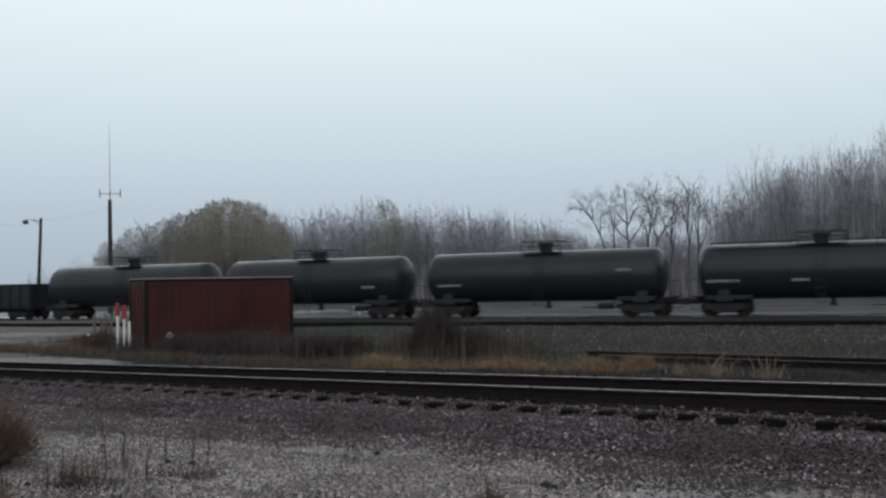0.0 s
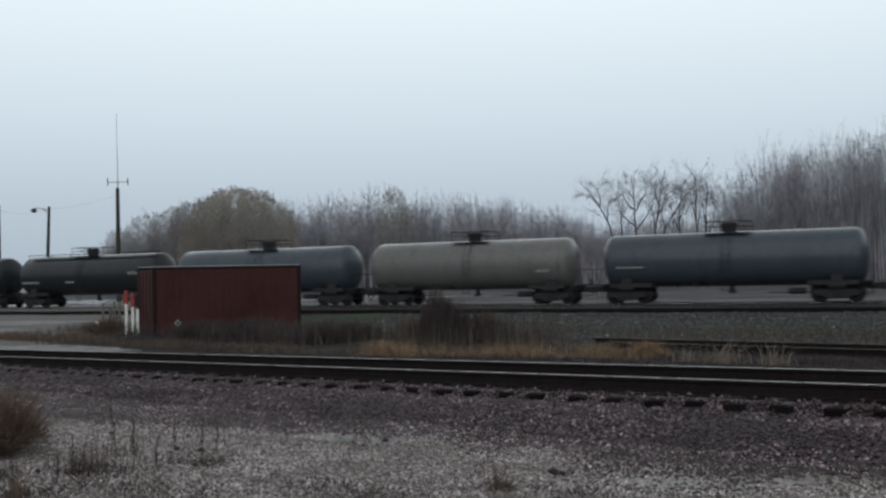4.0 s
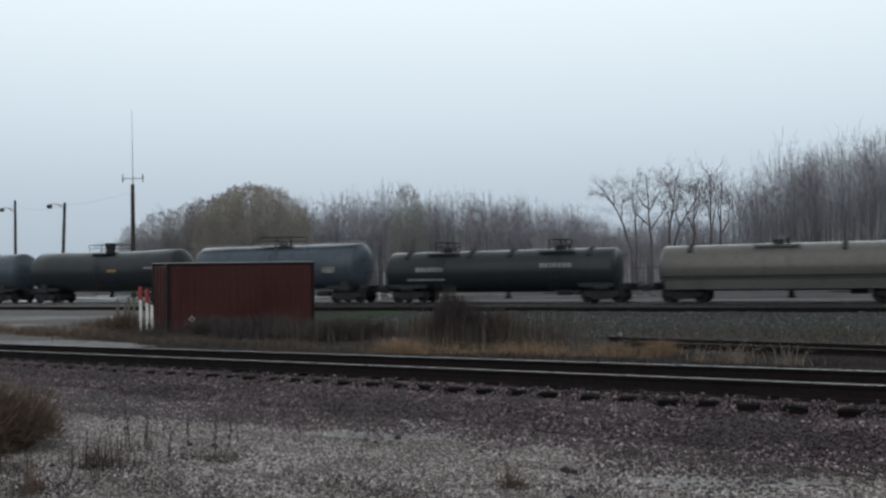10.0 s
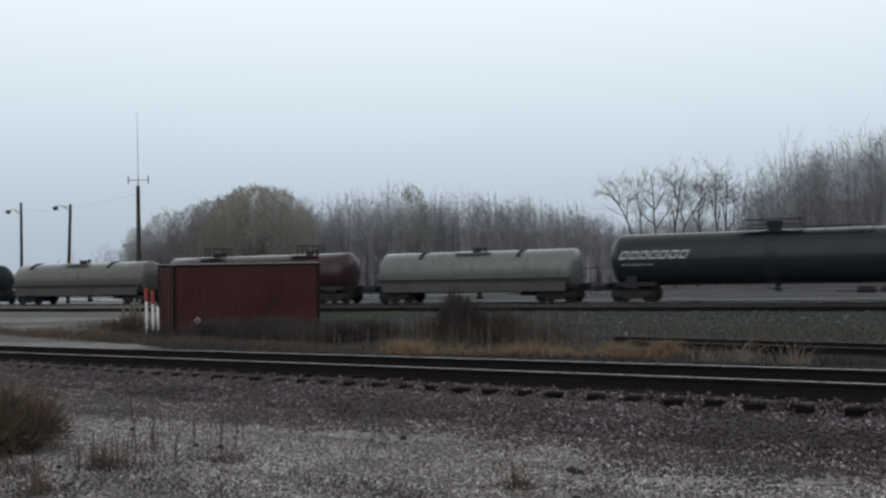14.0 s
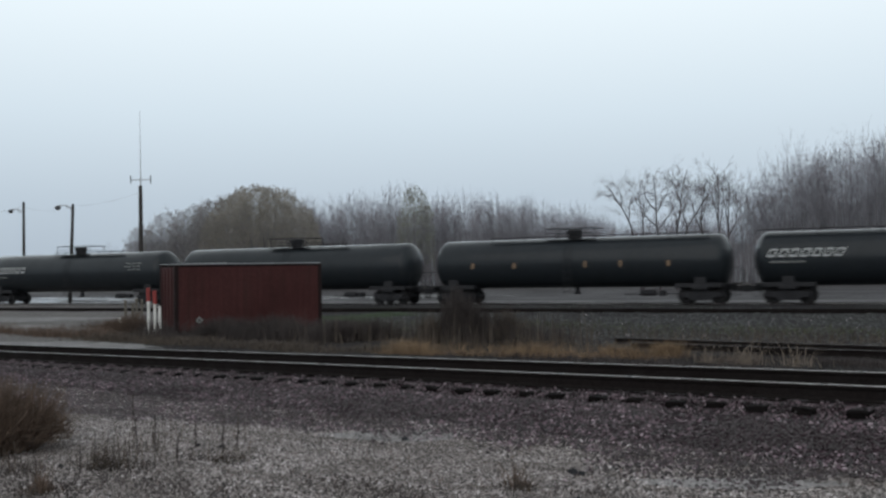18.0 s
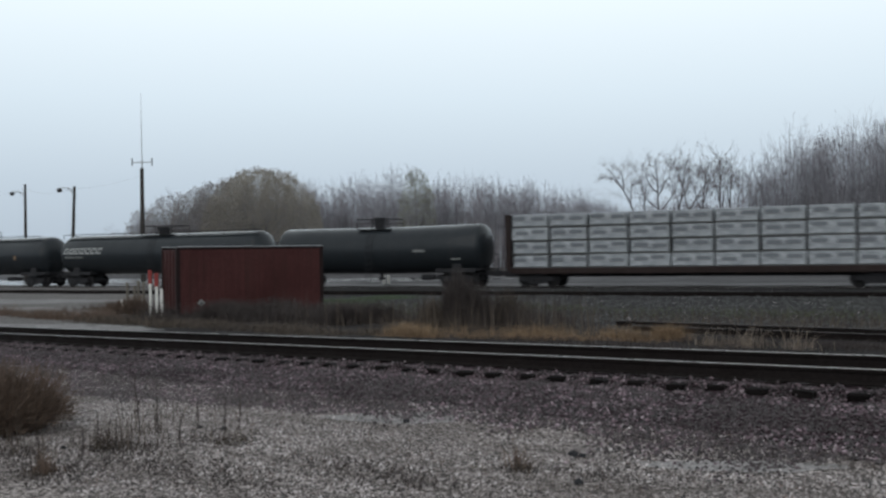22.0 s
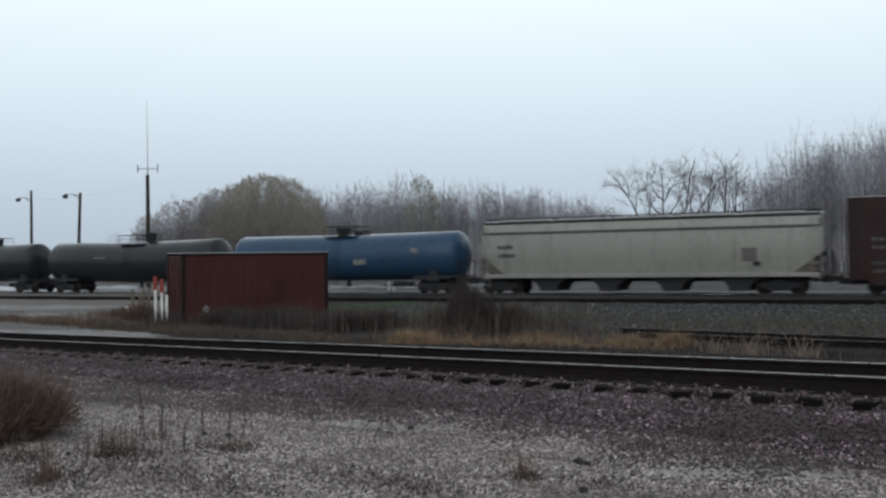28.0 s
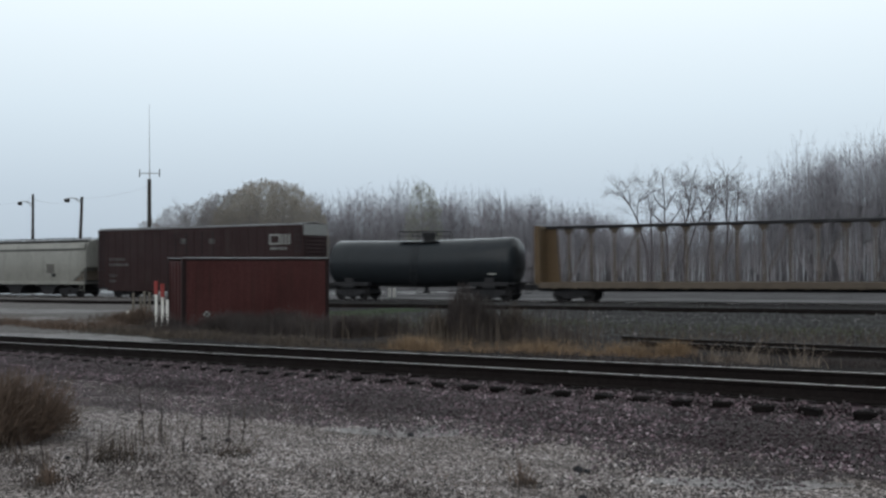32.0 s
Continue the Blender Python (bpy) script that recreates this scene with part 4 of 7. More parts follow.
def centerbeam(c, loaded):
    """A centrebeam flat car with end bulkheads, empty or stacked with wrapped lumber."""
    L = c["L"]
    mat = M_LOADED if loaded else M_TAN
    car = thing("centerbeam_car", pose(0, 0, 0), c["label"], "flat car", "freight train")
    running_gear(car, L, 3.0)
    B, top = c["B"], c["top"]
    xa, xb = -B / 2, B / 2
    part("deck", Geo().box(xa, xb, -1.42, 1.42, 0.98, 1.12, 0.02), M_LOADED if loaded else M_BEAM, car, "steel deck")
    part("centre_sill", Geo().box(-L / 2 + 0.6, L / 2 - 0.6, -0.3, 0.3, 0.6, 0.98, 0.02), M_UNDER, car)
    for y in (-1.4, 1.4):
        g = Geo().box(xa + 0.2, xb - 0.2, y - 0.05, y + 0.05, 0.82, 1.16, 0.01)
        for x in np.linspace(xa + 1.2, xb - 1.2, 17):
            g.box(x - 0.12, x + 0.12, y - 0.09, y + 0.09, 0.78, 0.98, 0.01)
        part("side_sill", g, M_LOADED if loaded else M_BEAM, car, "side sill with strap winches")
    for sgn in (-1, 1):
        x = sgn * (B / 2 - 0.1)
        g = Geo().box(x - 0.1, x + 0.1, -1.45, 1.45, 1.1, top, 0.02)
        wall = part("bulkhead", g, mat, car, "ribbed end bulkhead")
        for z in np.arange(1.5, top - 0.2, 0.55):
            part("rib", Geo().box(x - 0.16, x + 0.16, -1.42, 1.42, z, z + 0.1, 0.01), mat, wall)
        for y in (-1.4, 0, 1.4):
            part("upright", Geo().box(x - 0.18, x + 0.18, y - 0.06, y + 0.06, 1.1, top, 0.01), mat, wall)
        if not loaded:
            part("gusset", Geo().extrude_y([(x, 1.1), (x - sgn * 0.95, 1.1), (x - sgn * 0.75, top), (x, top)], -0.12, 0.12), mat, wall)
    part("top_chord", Geo().box(xa, xb, -0.28, 0.28, top - 0.16, top, 0.02), M_LOADED if loaded else M_UNDER, car, "top chord of the centre beam")
    k = 0
    for x in np.linspace(xa + 1.6, xb - 1.6, 15):
        g = Geo().box(x - 0.05, x + 0.05, -0.12, 0.12, 1.1, top - 0.15, 0.01)
        g.extrude_y([(x - 0.35, top - 0.15), (x + 0.35, top - 0.15), (x + 0.1, top - 0.5), (x - 0.1, top - 0.5)], -0.1, 0.1)
        part("post", g, M_LOADED if loaded else M_BEAM, car, "upright of the centre beam")
        if not loaded and k % 2 == 0 and k < 14:
            x2 = x + (xb - xa - 3.2) / 14
            gg = Geo().tube((x, 0, 1.2), (x2, 0, top - 0.3), 0.035, n=6)
            part("brace", gg, M_BEAM, car)
        k += 1
    if loaded:
        r = random.Random(5)
        rows, cols = 4, 9
        w, h = (B - 0.6) / cols, (top + 0.03 - 1.16) / rows
        pack = []
        for v in range(3):
            g = Geo().box(0.02 + 0.04 * v, w - 0.06 - 0.03 * v, -1.38 + 0.02 * v, -0.3, 0.03, h - 0.03 - 0.02 * v, 0.05)
            pack.append(g.mesh("lumber_pack", M_WRAP, True))
        logo = Geo().box(0, 0.8, -1.395, -1.37, 0, 0.2, 0.004).mesh("pack_mark", M_PACKMARK)
        for i in range(rows):
            for j in range(cols):
                for side in (0, 1):
                    p = part("lumber_pack", pack[r.randrange(3)], None, car, "lumber bundle in white plastic wrap" if not (i or j or side) else "")
                    p.matrix_basis = pose(xa + 0.3 + j * w, 0, 1.12 + i * h + 0.04, 0, 0, 0) if side == 0 else pose(xa + 0.3 + (j + 1) * w, 0, 1.12 + i * h + 0.04, 0, 0, 180)
                    if side == 0:
                        for m in (0.26, 0.72):
                            q = part("pack_mark", logo, None, p)
                            q.location = (w * m - 0.4 + r.uniform(-.14, .14), 0, h * r.uniform(0.36, 0.58))
            g = Geo().box(xa + 0.3, xb - 0.3, -1.36, 1.36, 1.12 + i * h, 1.12 + i * h + 0.07)
            part("dunnage", g, M_SKIRT, car, "dark timber spacers between the layers")
    return car


M_PACKMARK = surface("grey_wrap_print", (0.13, 0.14, 0.155), 0.5, 0, 10, 2)
M_WRAP = wrap_material()


def gondola(c):
    L = c["L"]
    car = thing("gondola", pose(0, 0, 0), c["label"], "gondola car", "freight train")
    running_gear(car, L, 2.4)
    B, top = L - 1.2, 2.75
    xa, xb = -B / 2, B / 2
    for y in (-1.45, 1.45):
        g = Geo().box(xa, xb, y - 0.03, y + 0.03, 0.95, top, 0.01).box(xa, xb, y - 0.08, y + 0.08, top - 0.1, top, 0.01)
        for x in np.linspace(xa + 0.1, xb - 0.1, 16):
            g.box(x - 0.06, x + 0.06, y - 0.12, y + 0.12, 0.8, top - 0.08, 0.01)
        part("side", g, M_BLACK, car, "ribbed gondola side")
    for x in (xa, xb):
        part("end", Geo().box(x - 0.05, x + 0.05, -1.4, 1.4, 0.95, top, 0.02), M_BLACK, car)
    part("floor", Geo().box(xa, xb, -1.4, 1.4, 0.85, 1.0), M_UNDER, car)
    part("centre_sill", Geo().box(-L / 2 + 0.6, L / 2 - 0.6, -0.25, 0.25, 0.6, 0.86), M_UNDER, car)
    return car


# coupler places along the train, in metres, where 0 is straight ahead of the camera at the start
GAPS = [-30.86, -14.66, 0.51, 16.92, 32.1, 47.8, 62.73, 78.29, 93.43, 109.37, 124.86, 142.1, 157.68, 174.83, 190.27, 210.25, 230.31, 249.97, 269.91, 286.5, 311.0, 325.74, 343.64, 362.18, 382.88, 403.67, 418.19, 442.7]
# how far the train has come to the left, by seconds
RUN = [(0, 0.0), (4, 51.6), (8, 103.0), (12, 154.34), (16, 205.7), (20, 257.1), (24, 308.7), (28, 360.5), (32, 412.75)]

LPG = dict(low=0.93, top=3.9, head=0.75, end=0.48, truck_in=2.3, plat_len=3.0)
LOW = dict(low=0.62, top=3.2, head=0.35, end=0.75, truck_in=2.35, domes=((0.0, "manway"),), rail=True, cage=0.75)
CARS = [
    ("tank", dict(paint=M_BLACK, label="black tank car with a round valve dome and railing")),
    ("tank", dict(paint=M_BLACK, label="dull black tank car with grey stencils", marks=((4.0, 1.9, 1.0, 0.16, 6),))),
    ("tank", dict(paint=M_BLACK, label="dull black tank car with pale dust on top", plates=((4.6, 2.6, 0.9, 0.16, M_GRAFF),), marks=((-6.5, 1.9, 1.6, 0.14, 8),))),
    ("tank", dict(paint=M_BLACK, label="black tank car with a walkway and grey stencils", domes=((-0.4, "housing"),), platforms=(-0.4,), walk=(-6, 6.5), marks=((-6.2, 1.85, 1.8, 0.16, 8), (-1.8, 1.85, 0.9, 0.16, 5), (4.3, 2.4, 0.9, 0.2, 4)))),
    ("tank", dict(paint=M_GREY, label="blue-grey tank car with a dark valve dome", marks=((-6.0, 2.0, 2.2, 0.14, 9),))),
    ("tank", dict(paint=M_BEIGE, label="beige tank car with a dark valve dome", dark_dome=True, plates=((4.4, 1.9, 0.8, 0.16, M_GRAFF),))),
    ("tank", dict(paint=M_GREY, label="blue-grey weathered tank car with a dark dome", marks=((-6.0, 2.0, 1.6, 0.12, 6),))),
    ("tank", dict(paint=M_BLUEGREY, label="blue-grey tank car with a low white-topped walkway", domes=((0.0, "manway"),), plates=((4.2, 2.2, 0.95, 0.42, M_GRAFF),), marks=((-6.3, 1.9, 1.2, 0.14, 5),))),
    ("tank", dict(paint=M_BLACK, label="black tank car with a tall dome and a yellow placard", domes=((0.0, "tall"),), sag=0.1, plates=((1.1, 2.3, 0.85, 0.2, M_YELLOW), (4.6, 2.5, 0.9, 0.16, M_GRAFF)))),
    ("tank", dict(paint=M_BLUEGREY, label="blue-grey tank car with a long top walkway", domes=((0.0, "manway"),), walk=(-6.8, 6.8), walk_mat=M_GALV, head=0.3, plates=((4.0, 2.0, 0.95, 0.4, M_GRAFF),), marks=((-5.0, 2.1, 2.0, 0.12, 8),))),
    ("tank", dict(paint=M_BLACK, label="low black two-compartment tank car with white stencils", **{**LOW, "domes": ((-3.95, "manway"), (3.5, "manway")), "platforms": (-3.95, 3.5), "plat_len": 2.2}, straps=(-6.4, -2.1, 0.6, 5.5), marks=((-5.6, 1.95, 2.0, 0.3, 7), (2.6, 2.1, 2.0, 0.3, 7), (-6.2, 1.4, 2.6, 0.12, 10)))),
    ("tank", dict(paint=M_DIRTY, label="dirty beige insulated tank car with a side sill", **{**LOW, "rail": False, "side_ladder": False, "platforms": (-0.5,), "domes": ((-0.5, "manway"),)}, skirt=(0.75, 1.3), skirt_mat=M_SKIRT, straps=(-5.1, 2.9))),
    ("tank", dict(paint=M_MAROON, label="maroon tank car with two low manways", **{**LOW, "top": 3.35, "domes": ((-3.9, "manway"), (3.9, "manway")), "platforms": (-3.9, 3.9), "plat_len": 2.2}, marks=((-6.2, 1.45, 3.0, 0.12, 10),), mark_mat=M_GRAFF, plates=((-1.0, 2.2, 0.8, 0.3, M_MAROON),))),
    ("tank", dict(paint=M_WHITE, label="off-white insulated tank car with a grey side sill", **{**LOW, "rail": False, "side_ladder": False}, skirt=(0.72, 1.3), skirt_mat=M_SKIRT, straps=(-3.5, 3.1))),
    ("tank", dict(paint=M_BLACK, label="long black pressure tank car with white lettering bars", **LPG, walk=(-1.8, 5.0), letters=((-8.3, 2.46, 3.9, 0.46, 7),), marks=((-8.1, 2.1, 1.8, 0.1, 10), (5.9, 3.0, 1.6, 0.07, 3), (5.8, 2.78, 1.6, 0.07, 4), (6.2, 2.56, 1.2, 0.07, 3)))),
    ("tank", dict(paint=M_BLACK, label="long black pressure tank car with white lettering bars and walkway", **LPG, letters=((-8.6, 2.5, 3.7, 0.42, 7),), marks=((-8.4, 2.15, 1.6, 0.1, 10),), walk=(-1.5, 4.5))),
    ("tank", dict(paint=M_BLACK, label="long black pressure tank car with small stencils", **LPG, walk=(-5.0, 8.0), marks=tuple((x, 2.15, 0.28, 0.36, 1) for x in (-6.1, -3.4, 1.0, 3.1, 5.8)), mark_mat=M_FADED)),
    ("tank", dict(paint=M_BLACK, label="long black pressure tank car with walkway and white lettering bars", **LPG, walk=(-9.2, 9.2), letters=((-8.7, 2.5, 3.9, 0.44, 7),), marks=((-8.5, 2.2, 1.8, 0.1, 10), (5.0, 2.3, 2.0, 0.1, 6)))),
    ("tank", dict(paint=M_BLACK, label="black tank car with a tall dome and pale top", domes=((0.0, "tall"),), sag=0.08, plates=((3.2, 2.2, 0.8, 0.16, M_GRAFF), (5.8, 1.7, 0.6, 0.1, M_GRAFF)))),
    ("loaded", dict(label="brown centrebeam flat car stacked with white-wrapped lumber", B=22.1, top=4.34)),
    ("tank", dict(paint=M_BLACK, label="short black tank car with a railed dome platform", domes=((-0.5, "housing"), (0.9, "housing")), plat_len=3.2, sag=0.05)),
    ("tank", dict(paint=M_BLACK, label="black funnel-bottom tank car with a tall dome", domes=((1.1, "tall"),), sag=0.16, plates=((-3.2, 2.6, 1.2, 0.1, M_GRAFF),))),
    ("tank", dict(paint=M_BLUE, label="bright blue tank car with a dark valve dome", domes=((-0.3, "housing"), (0.9, "manway")), sag=0.08, top=3.95, plates=((1.4, 1.9, 0.9, 0.35, M_GRAFF), (5.6, 2.6, 0.5, 0.3, M_GRAFF)))),
    ("hopper", dict(label="pale grey covered hopper with four chutes")),
    ("boxcar", dict(label="dark red high-cube boxcar with graffiti and white end panel")),
    ("tank", dict(paint=M_BLACK, label="short black tank car with a railed valve platform", domes=((0.3, "housing"),), plat_len=2.8, sag=0.1, plates=((5.0, 1.6, 0.5, 0.12, M_MARK),))),
    ("empty", dict(label="empty tan centrebeam flat car with dark top chord", B=22.8, top=4.5)),
]


# how far each car's body stops short of the usual place at its front and rear end
INSETS = [(0.3, 0.4), (0.3, 0.4), (0.27, 0.55), (0.3, 0.43), (0.25, 0.5), (0.1, 0.5), (0.35, 0.22), (0.36, 0.1), (0.36, 0.27), (0.5, 0.9), (-0.1, 0.7), (0.17, 0.4), (0.05, 0.5), (0.42, 0.3),
          (0.45, 0.3), (0.3, 0.15), (0.45, 0.2), (0.0, 0.0), (0.33, 0.0), (0, 0), (0.15, 0.75), (0.0, 0.5), (0.05, 0.0), (0, 0), (0, 0), (0.05, 0.1), (0, 0)]


def build_train():
    out = []
    lead = gondola(dict(L=17.0, label="dark gondola at the head of the tank cars"))
    out.append((lead, GAPS[0] - 8.5))
    for (kind, c), a, b, inset in zip(CARS, GAPS[:-1], GAPS[1:], INSETS):
        c["L"], c["inset"] = b - a, inset
        car = tank_car(c) if kind == "tank" else hopper_car(c) if kind == "hopper" else box_car(c) if kind == "boxcar" else centerbeam(c, kind == "loaded")
        out.append((car, (a + b) / 2))
    return out


TRAIN = build_train()


# ---------------- shipping container ----------------
def build_container():
    x, y, z = -10.34, 38.0, -0.38
    th = thing("shipping_container", pose(x, y, z, 0, 0, 29), "weathered red corrugated shipping container among dead weeds", "container")
    Lc, Wc, Hc = 6.058, 2.438, 2.591
    for px in (0, Lc - 0.16):
        for py in (0, Wc - 0.16):
            part("corner_post", Geo().box(px, px + 0.16, py, py + 0.16, 0.118, Hc - 0.118, 0.012), M_CONTRAIL, th)
            for pz in (0, Hc - 0.118):
                part("corner_casting", Geo().box(px - 0.003, px + 0.175, py - 0.003, py + 0.165, pz, pz + 0.118, 0.012), M_CONTRAIL, th)
    for py in (0.01, Wc - 0.07):
        part("bottom_rail", Geo().box(0.16, Lc - 0.16, py, py + 0.06, 0.0, 0.16, 0.008), M_CONT, th)
        part("top_rail", Geo().box(0.16, Lc - 0.16, py, py + 0.06, Hc - 0.1, Hc, 0.008), M_CONTRAIL, th)

    def corrugated(a0, a1, depth, swap, base, z0=0.16, z1=Hc - 0.1):
        pts = []
        a = a0
        while a < a1 - 0.278:
            pts += [(a, 0), (a + 0.04, 0), (a + 0.14, depth), (a + 0.18, depth)]
            a += 0.278
        pts += [(a1, 0)]
        g = Geo()
        for p, q in pts:
            co = (p, base + q) if not swap else (base + q, p)
            g.v += [(*co, z0), (*co, z1)]
        g.f += [(2 * i, 2 * i + 2, 2 * i + 3, 2 * i + 1) for i in range(len(pts) - 1)]
        return g

    part("side_wall", corrugated(0.16, Lc - 0.16, 0.012, False, 0.02), M_CONT, th, "corrugated side wall")
    part("side_wall", corrugated(0.16, Lc - 0.16, -0.036, False, Wc - 0.02), M_CONT, th, "corrugated side wall")
    part("end_wall", corrugated(0.16, Wc - 0.16, -0.045, True, Lc - 0.02), M_CONT, th, "corrugated end wall")
    part("roof", corrugated_roof(Lc, Wc, Hc), M_ROOFWET, th, "corrugated roof")
    # pale strips painted in for sky sheen along the roof edges
    for py in (-0.006, Wc - 0.044):
        part("edge_sheen", Geo().box(0.03, Lc - 0.03, py, py + 0.05, Hc - 0.012, Hc + 0.03, 0.012), M_GALV, th, "pale strip for the sky's sheen on the roof edge")
    for k in (0, 1):
        y0 = 0.16 + k * (Wc - 0.32) / 2
        d = part("door", Geo().box(0.02, 0.07, y0 + 0.01, y0 + (Wc - 0.32) / 2 - 0.01, 0.14, Hc - 0.11, 0.008), M_CONT, th, "end door with lock rods")
        for o in (0.28, 0.78):
            part("lock_rod", Geo().tube((0.0, y0 + o, 0.16), (0.0, y0 + o, Hc - 0.14), 0.018, n=8), M_CONT, d)
    part("floor", Geo().box(0.02, Lc - 0.02, 0.02, Wc - 0.02, 0.1, 0.16), M_TIE, th)
    lab = part("sticker", Geo().extrude_y([(0.95, 0.26), (1.1, 0.41), (0.95, 0.56), (0.8, 0.41)], -0.02, 0.012), M_MARK, th, "small white diamond label")
    part("sticker_mark", Geo().extrude_y([(0.95, 0.34), (1.02, 0.41), (0.95, 0.48), (0.88, 0.41)], -0.03, -0.02), M_DARKMETAL, lab)
    return th


def corrugated_roof(Lc, Wc, Hc):
    g = Geo()
    for i, x in enumerate(np.linspace(0.1, Lc - 0.1, 44)):
        z = Hc - 0.03 - (0.02 if (i // 2) % 2 else 0)
        g.v += [(x, 0.06, z), (x, Wc - 0.06, z)]
    g.f += [(2 * i, 2 * i + 2, 2 * i + 3, 2 * i + 1) for i in range(43)]
    return g


build_container()
for px, py in ((0.4, 0.3), (5.6, 0.3), (0.4, 2.1), (5.6, 2.1)):
    c29, s29 = math.cos(radians(29)), math.sin(radians(29))
    wx, wy = -10.34 + px * c29 - py * s29, 38.0 + px * s29 + py * c29
    gz = float(ground_z(wx, wy))
    if -0.38 - gz > 0.01:
        ob = part("timber_block", Geo().box(-0.3, 0.3, -0.14, 0.14, 0, -0.38 - gz, 0.01), M_TIE)
        ob.matrix_basis = pose(wx, wy, gz, 0, 0, 29)
        tagged(ob, "dark timber block under the container", "timber block", "container blocks")


# ---------------- poles and posts ----------------
def lamp_pole(x, y, top, lean, arm, label):
    z = float(ground_z(x, y))
    th = thing("lamp_pole", pose(x, y, z), label, "lamp pole", "yard lamp poles")
    h = top - z
    part("pole", Geo().tube((0, 0, -0.3), (lean * h, 0, h), 0.17, 0.11, 12), M_POLE, th, smooth=True)
    zt = h - arm
    g = Geo().path([(lean * h, 0, zt), (lean * h - 0.5, 0, zt + 0.22), (lean * h - 1.0, 0, zt + 0.25), (lean * h - 1.25, 0, zt + 0.2)], 0.04, 6)
    part("arm", g, M_GALV, th)
    g = Geo().tube((lean * h - 1.25, 0, zt + 0.22), (lean * h - 1.25, 0, zt + 0.05), 0.12, 0.3, 14).tube((lean * h - 1.25, 0, zt + 0.05), (lean * h - 1.25, 0, zt - 0.12), 0.22, 0.16, 14)
    part("lamp_head", g, M_DARKMETAL, th, "round yard lamp, unlit")
    part("bracket", Geo().tube((lean * h, 0, zt - 0.25), (lean * h - 0.6, 0, zt + 0.2), 0.025, n=5), M_DARKMETAL, th)
    return th


lamp_pole(-31.0, 82.0, 7.6, -0.012 + 0.05, 0.35, "leaning wooden lamp pole with one unlit lamp")
lamp_pole(-40.3, 95.0, 8.75, 0.0, 0.95, "straight wooden lamp pole with a lamp on an arm")


def radio_mast(x, y):
    z = float(ground_z(x, y))
    th = thing("radio_mast", pose(x, y, z), "dark wooden pole with a crossarm and a tall whip aerial", "radio mast")
    part("pole", Geo().tube((0, 0, -0.3), (-0.03, 0, 9.9 - z), 0.24, 0.17, 12), M_POLE, th, smooth=True)
    part("crossarm", Geo().tube((-0.95, 0, 10.45 - z), (0.95, 0, 10.45 - z), 0.045, n=6).tube((0, 0, 9.8 - z), (0, 0, 10.7 - z), 0.06, n=6), M_GALV, th)
    for o in (-0.93, 0.93):
        part("aerial", Geo().tube((o, 0, 10.1 - z), (o, 0, 10.85 - z), 0.05, n=6), M_DARKMETAL, th)
    part("whip", Geo().tube((0, 0, 10.6 - z), (-0.05, 0, 16.9 - z), 0.04, 0.015, 6), M_GALV, th, "tall thin whip aerial")
    return th


radio_mast(-28.1, 92.0)


def wire(points, name, label):
    g = Geo()
    for a, b, sag in points:
        last = None
        for k in range(13):
            t = k / 12
            p = tuple(a[i] + (b[i] - a[i]) * t - (4 * sag * t * (1 - t) if i == 2 else 0) for i in range(3))
            if last:
                g.tube(last, p, 0.005, n=4, caps=False)
            last = p
    ob = part(name, g, M_DARKMETAL)
    return tagged(ob, label, "wire", kind="structure")


wire([((-28.1, 92, 9.3), (-30.8, 82, 7.4), 0.25), ((-30.8, 82, 7.4), (-40.3, 95, 8.3), 0.4), ((-40.3, 95, 8.3), (-75, 120, 8.3), 0.8)], "overhead_wire", "thin dark overhead wires between the poles")


def marker_post(x, y, h, red, lean, white=True):
    z = float(ground_z(x, y))
    th = thing("marker_post", pose(x, y, z, lean, lean * 0.6, 0), "white post with a red top" if red else "short white painted wooden post" if white else "grey weathered wooden post", "post", "marker posts")
    part("post", Geo().box(-0.045, 0.045, -0.045, 0.045, -0.1, h, 0.008), M_POSTWHITE if white else M_POSTGREY, th)
    if red:
        part("red_top", Geo().box(-0.07, 0.07, -0.06, 0.05, h - 0.02, h + 0.5, 0.02), M_POSTRED, th, "red square top")


for dx, h, red in ((-11.16, 1.33, True), (-10.92, 1.22, True), (-10.74, 1.12, False)):
    marker_post(dx, 37.4, h, red, 2.0 if dx < -11.4 else -1.5)
for dx, dy, h in ((-13.2, 41.0, 1.3), (-12.96, 41.2, 1.15), (-12.74, 41.0, 1.35), (-12.46, 40.8, 1.3)):
    marker_post(dx, dy, h, False, 1.0, False)


def white_stake(x, y, h, lean):
    th = thing("white_stake", pose(x, y, float(ground_z(x, y)), 0, lean, 0), "small leaning white stake among brown weeds", "stake")
    part("stake", Geo().box(-0.06, 0.06, -0.02, 0.02, -0.05, h, 0.006), M_POSTWHITE, th)


white_stake(-14.4, 44.7, 0.5, -38)


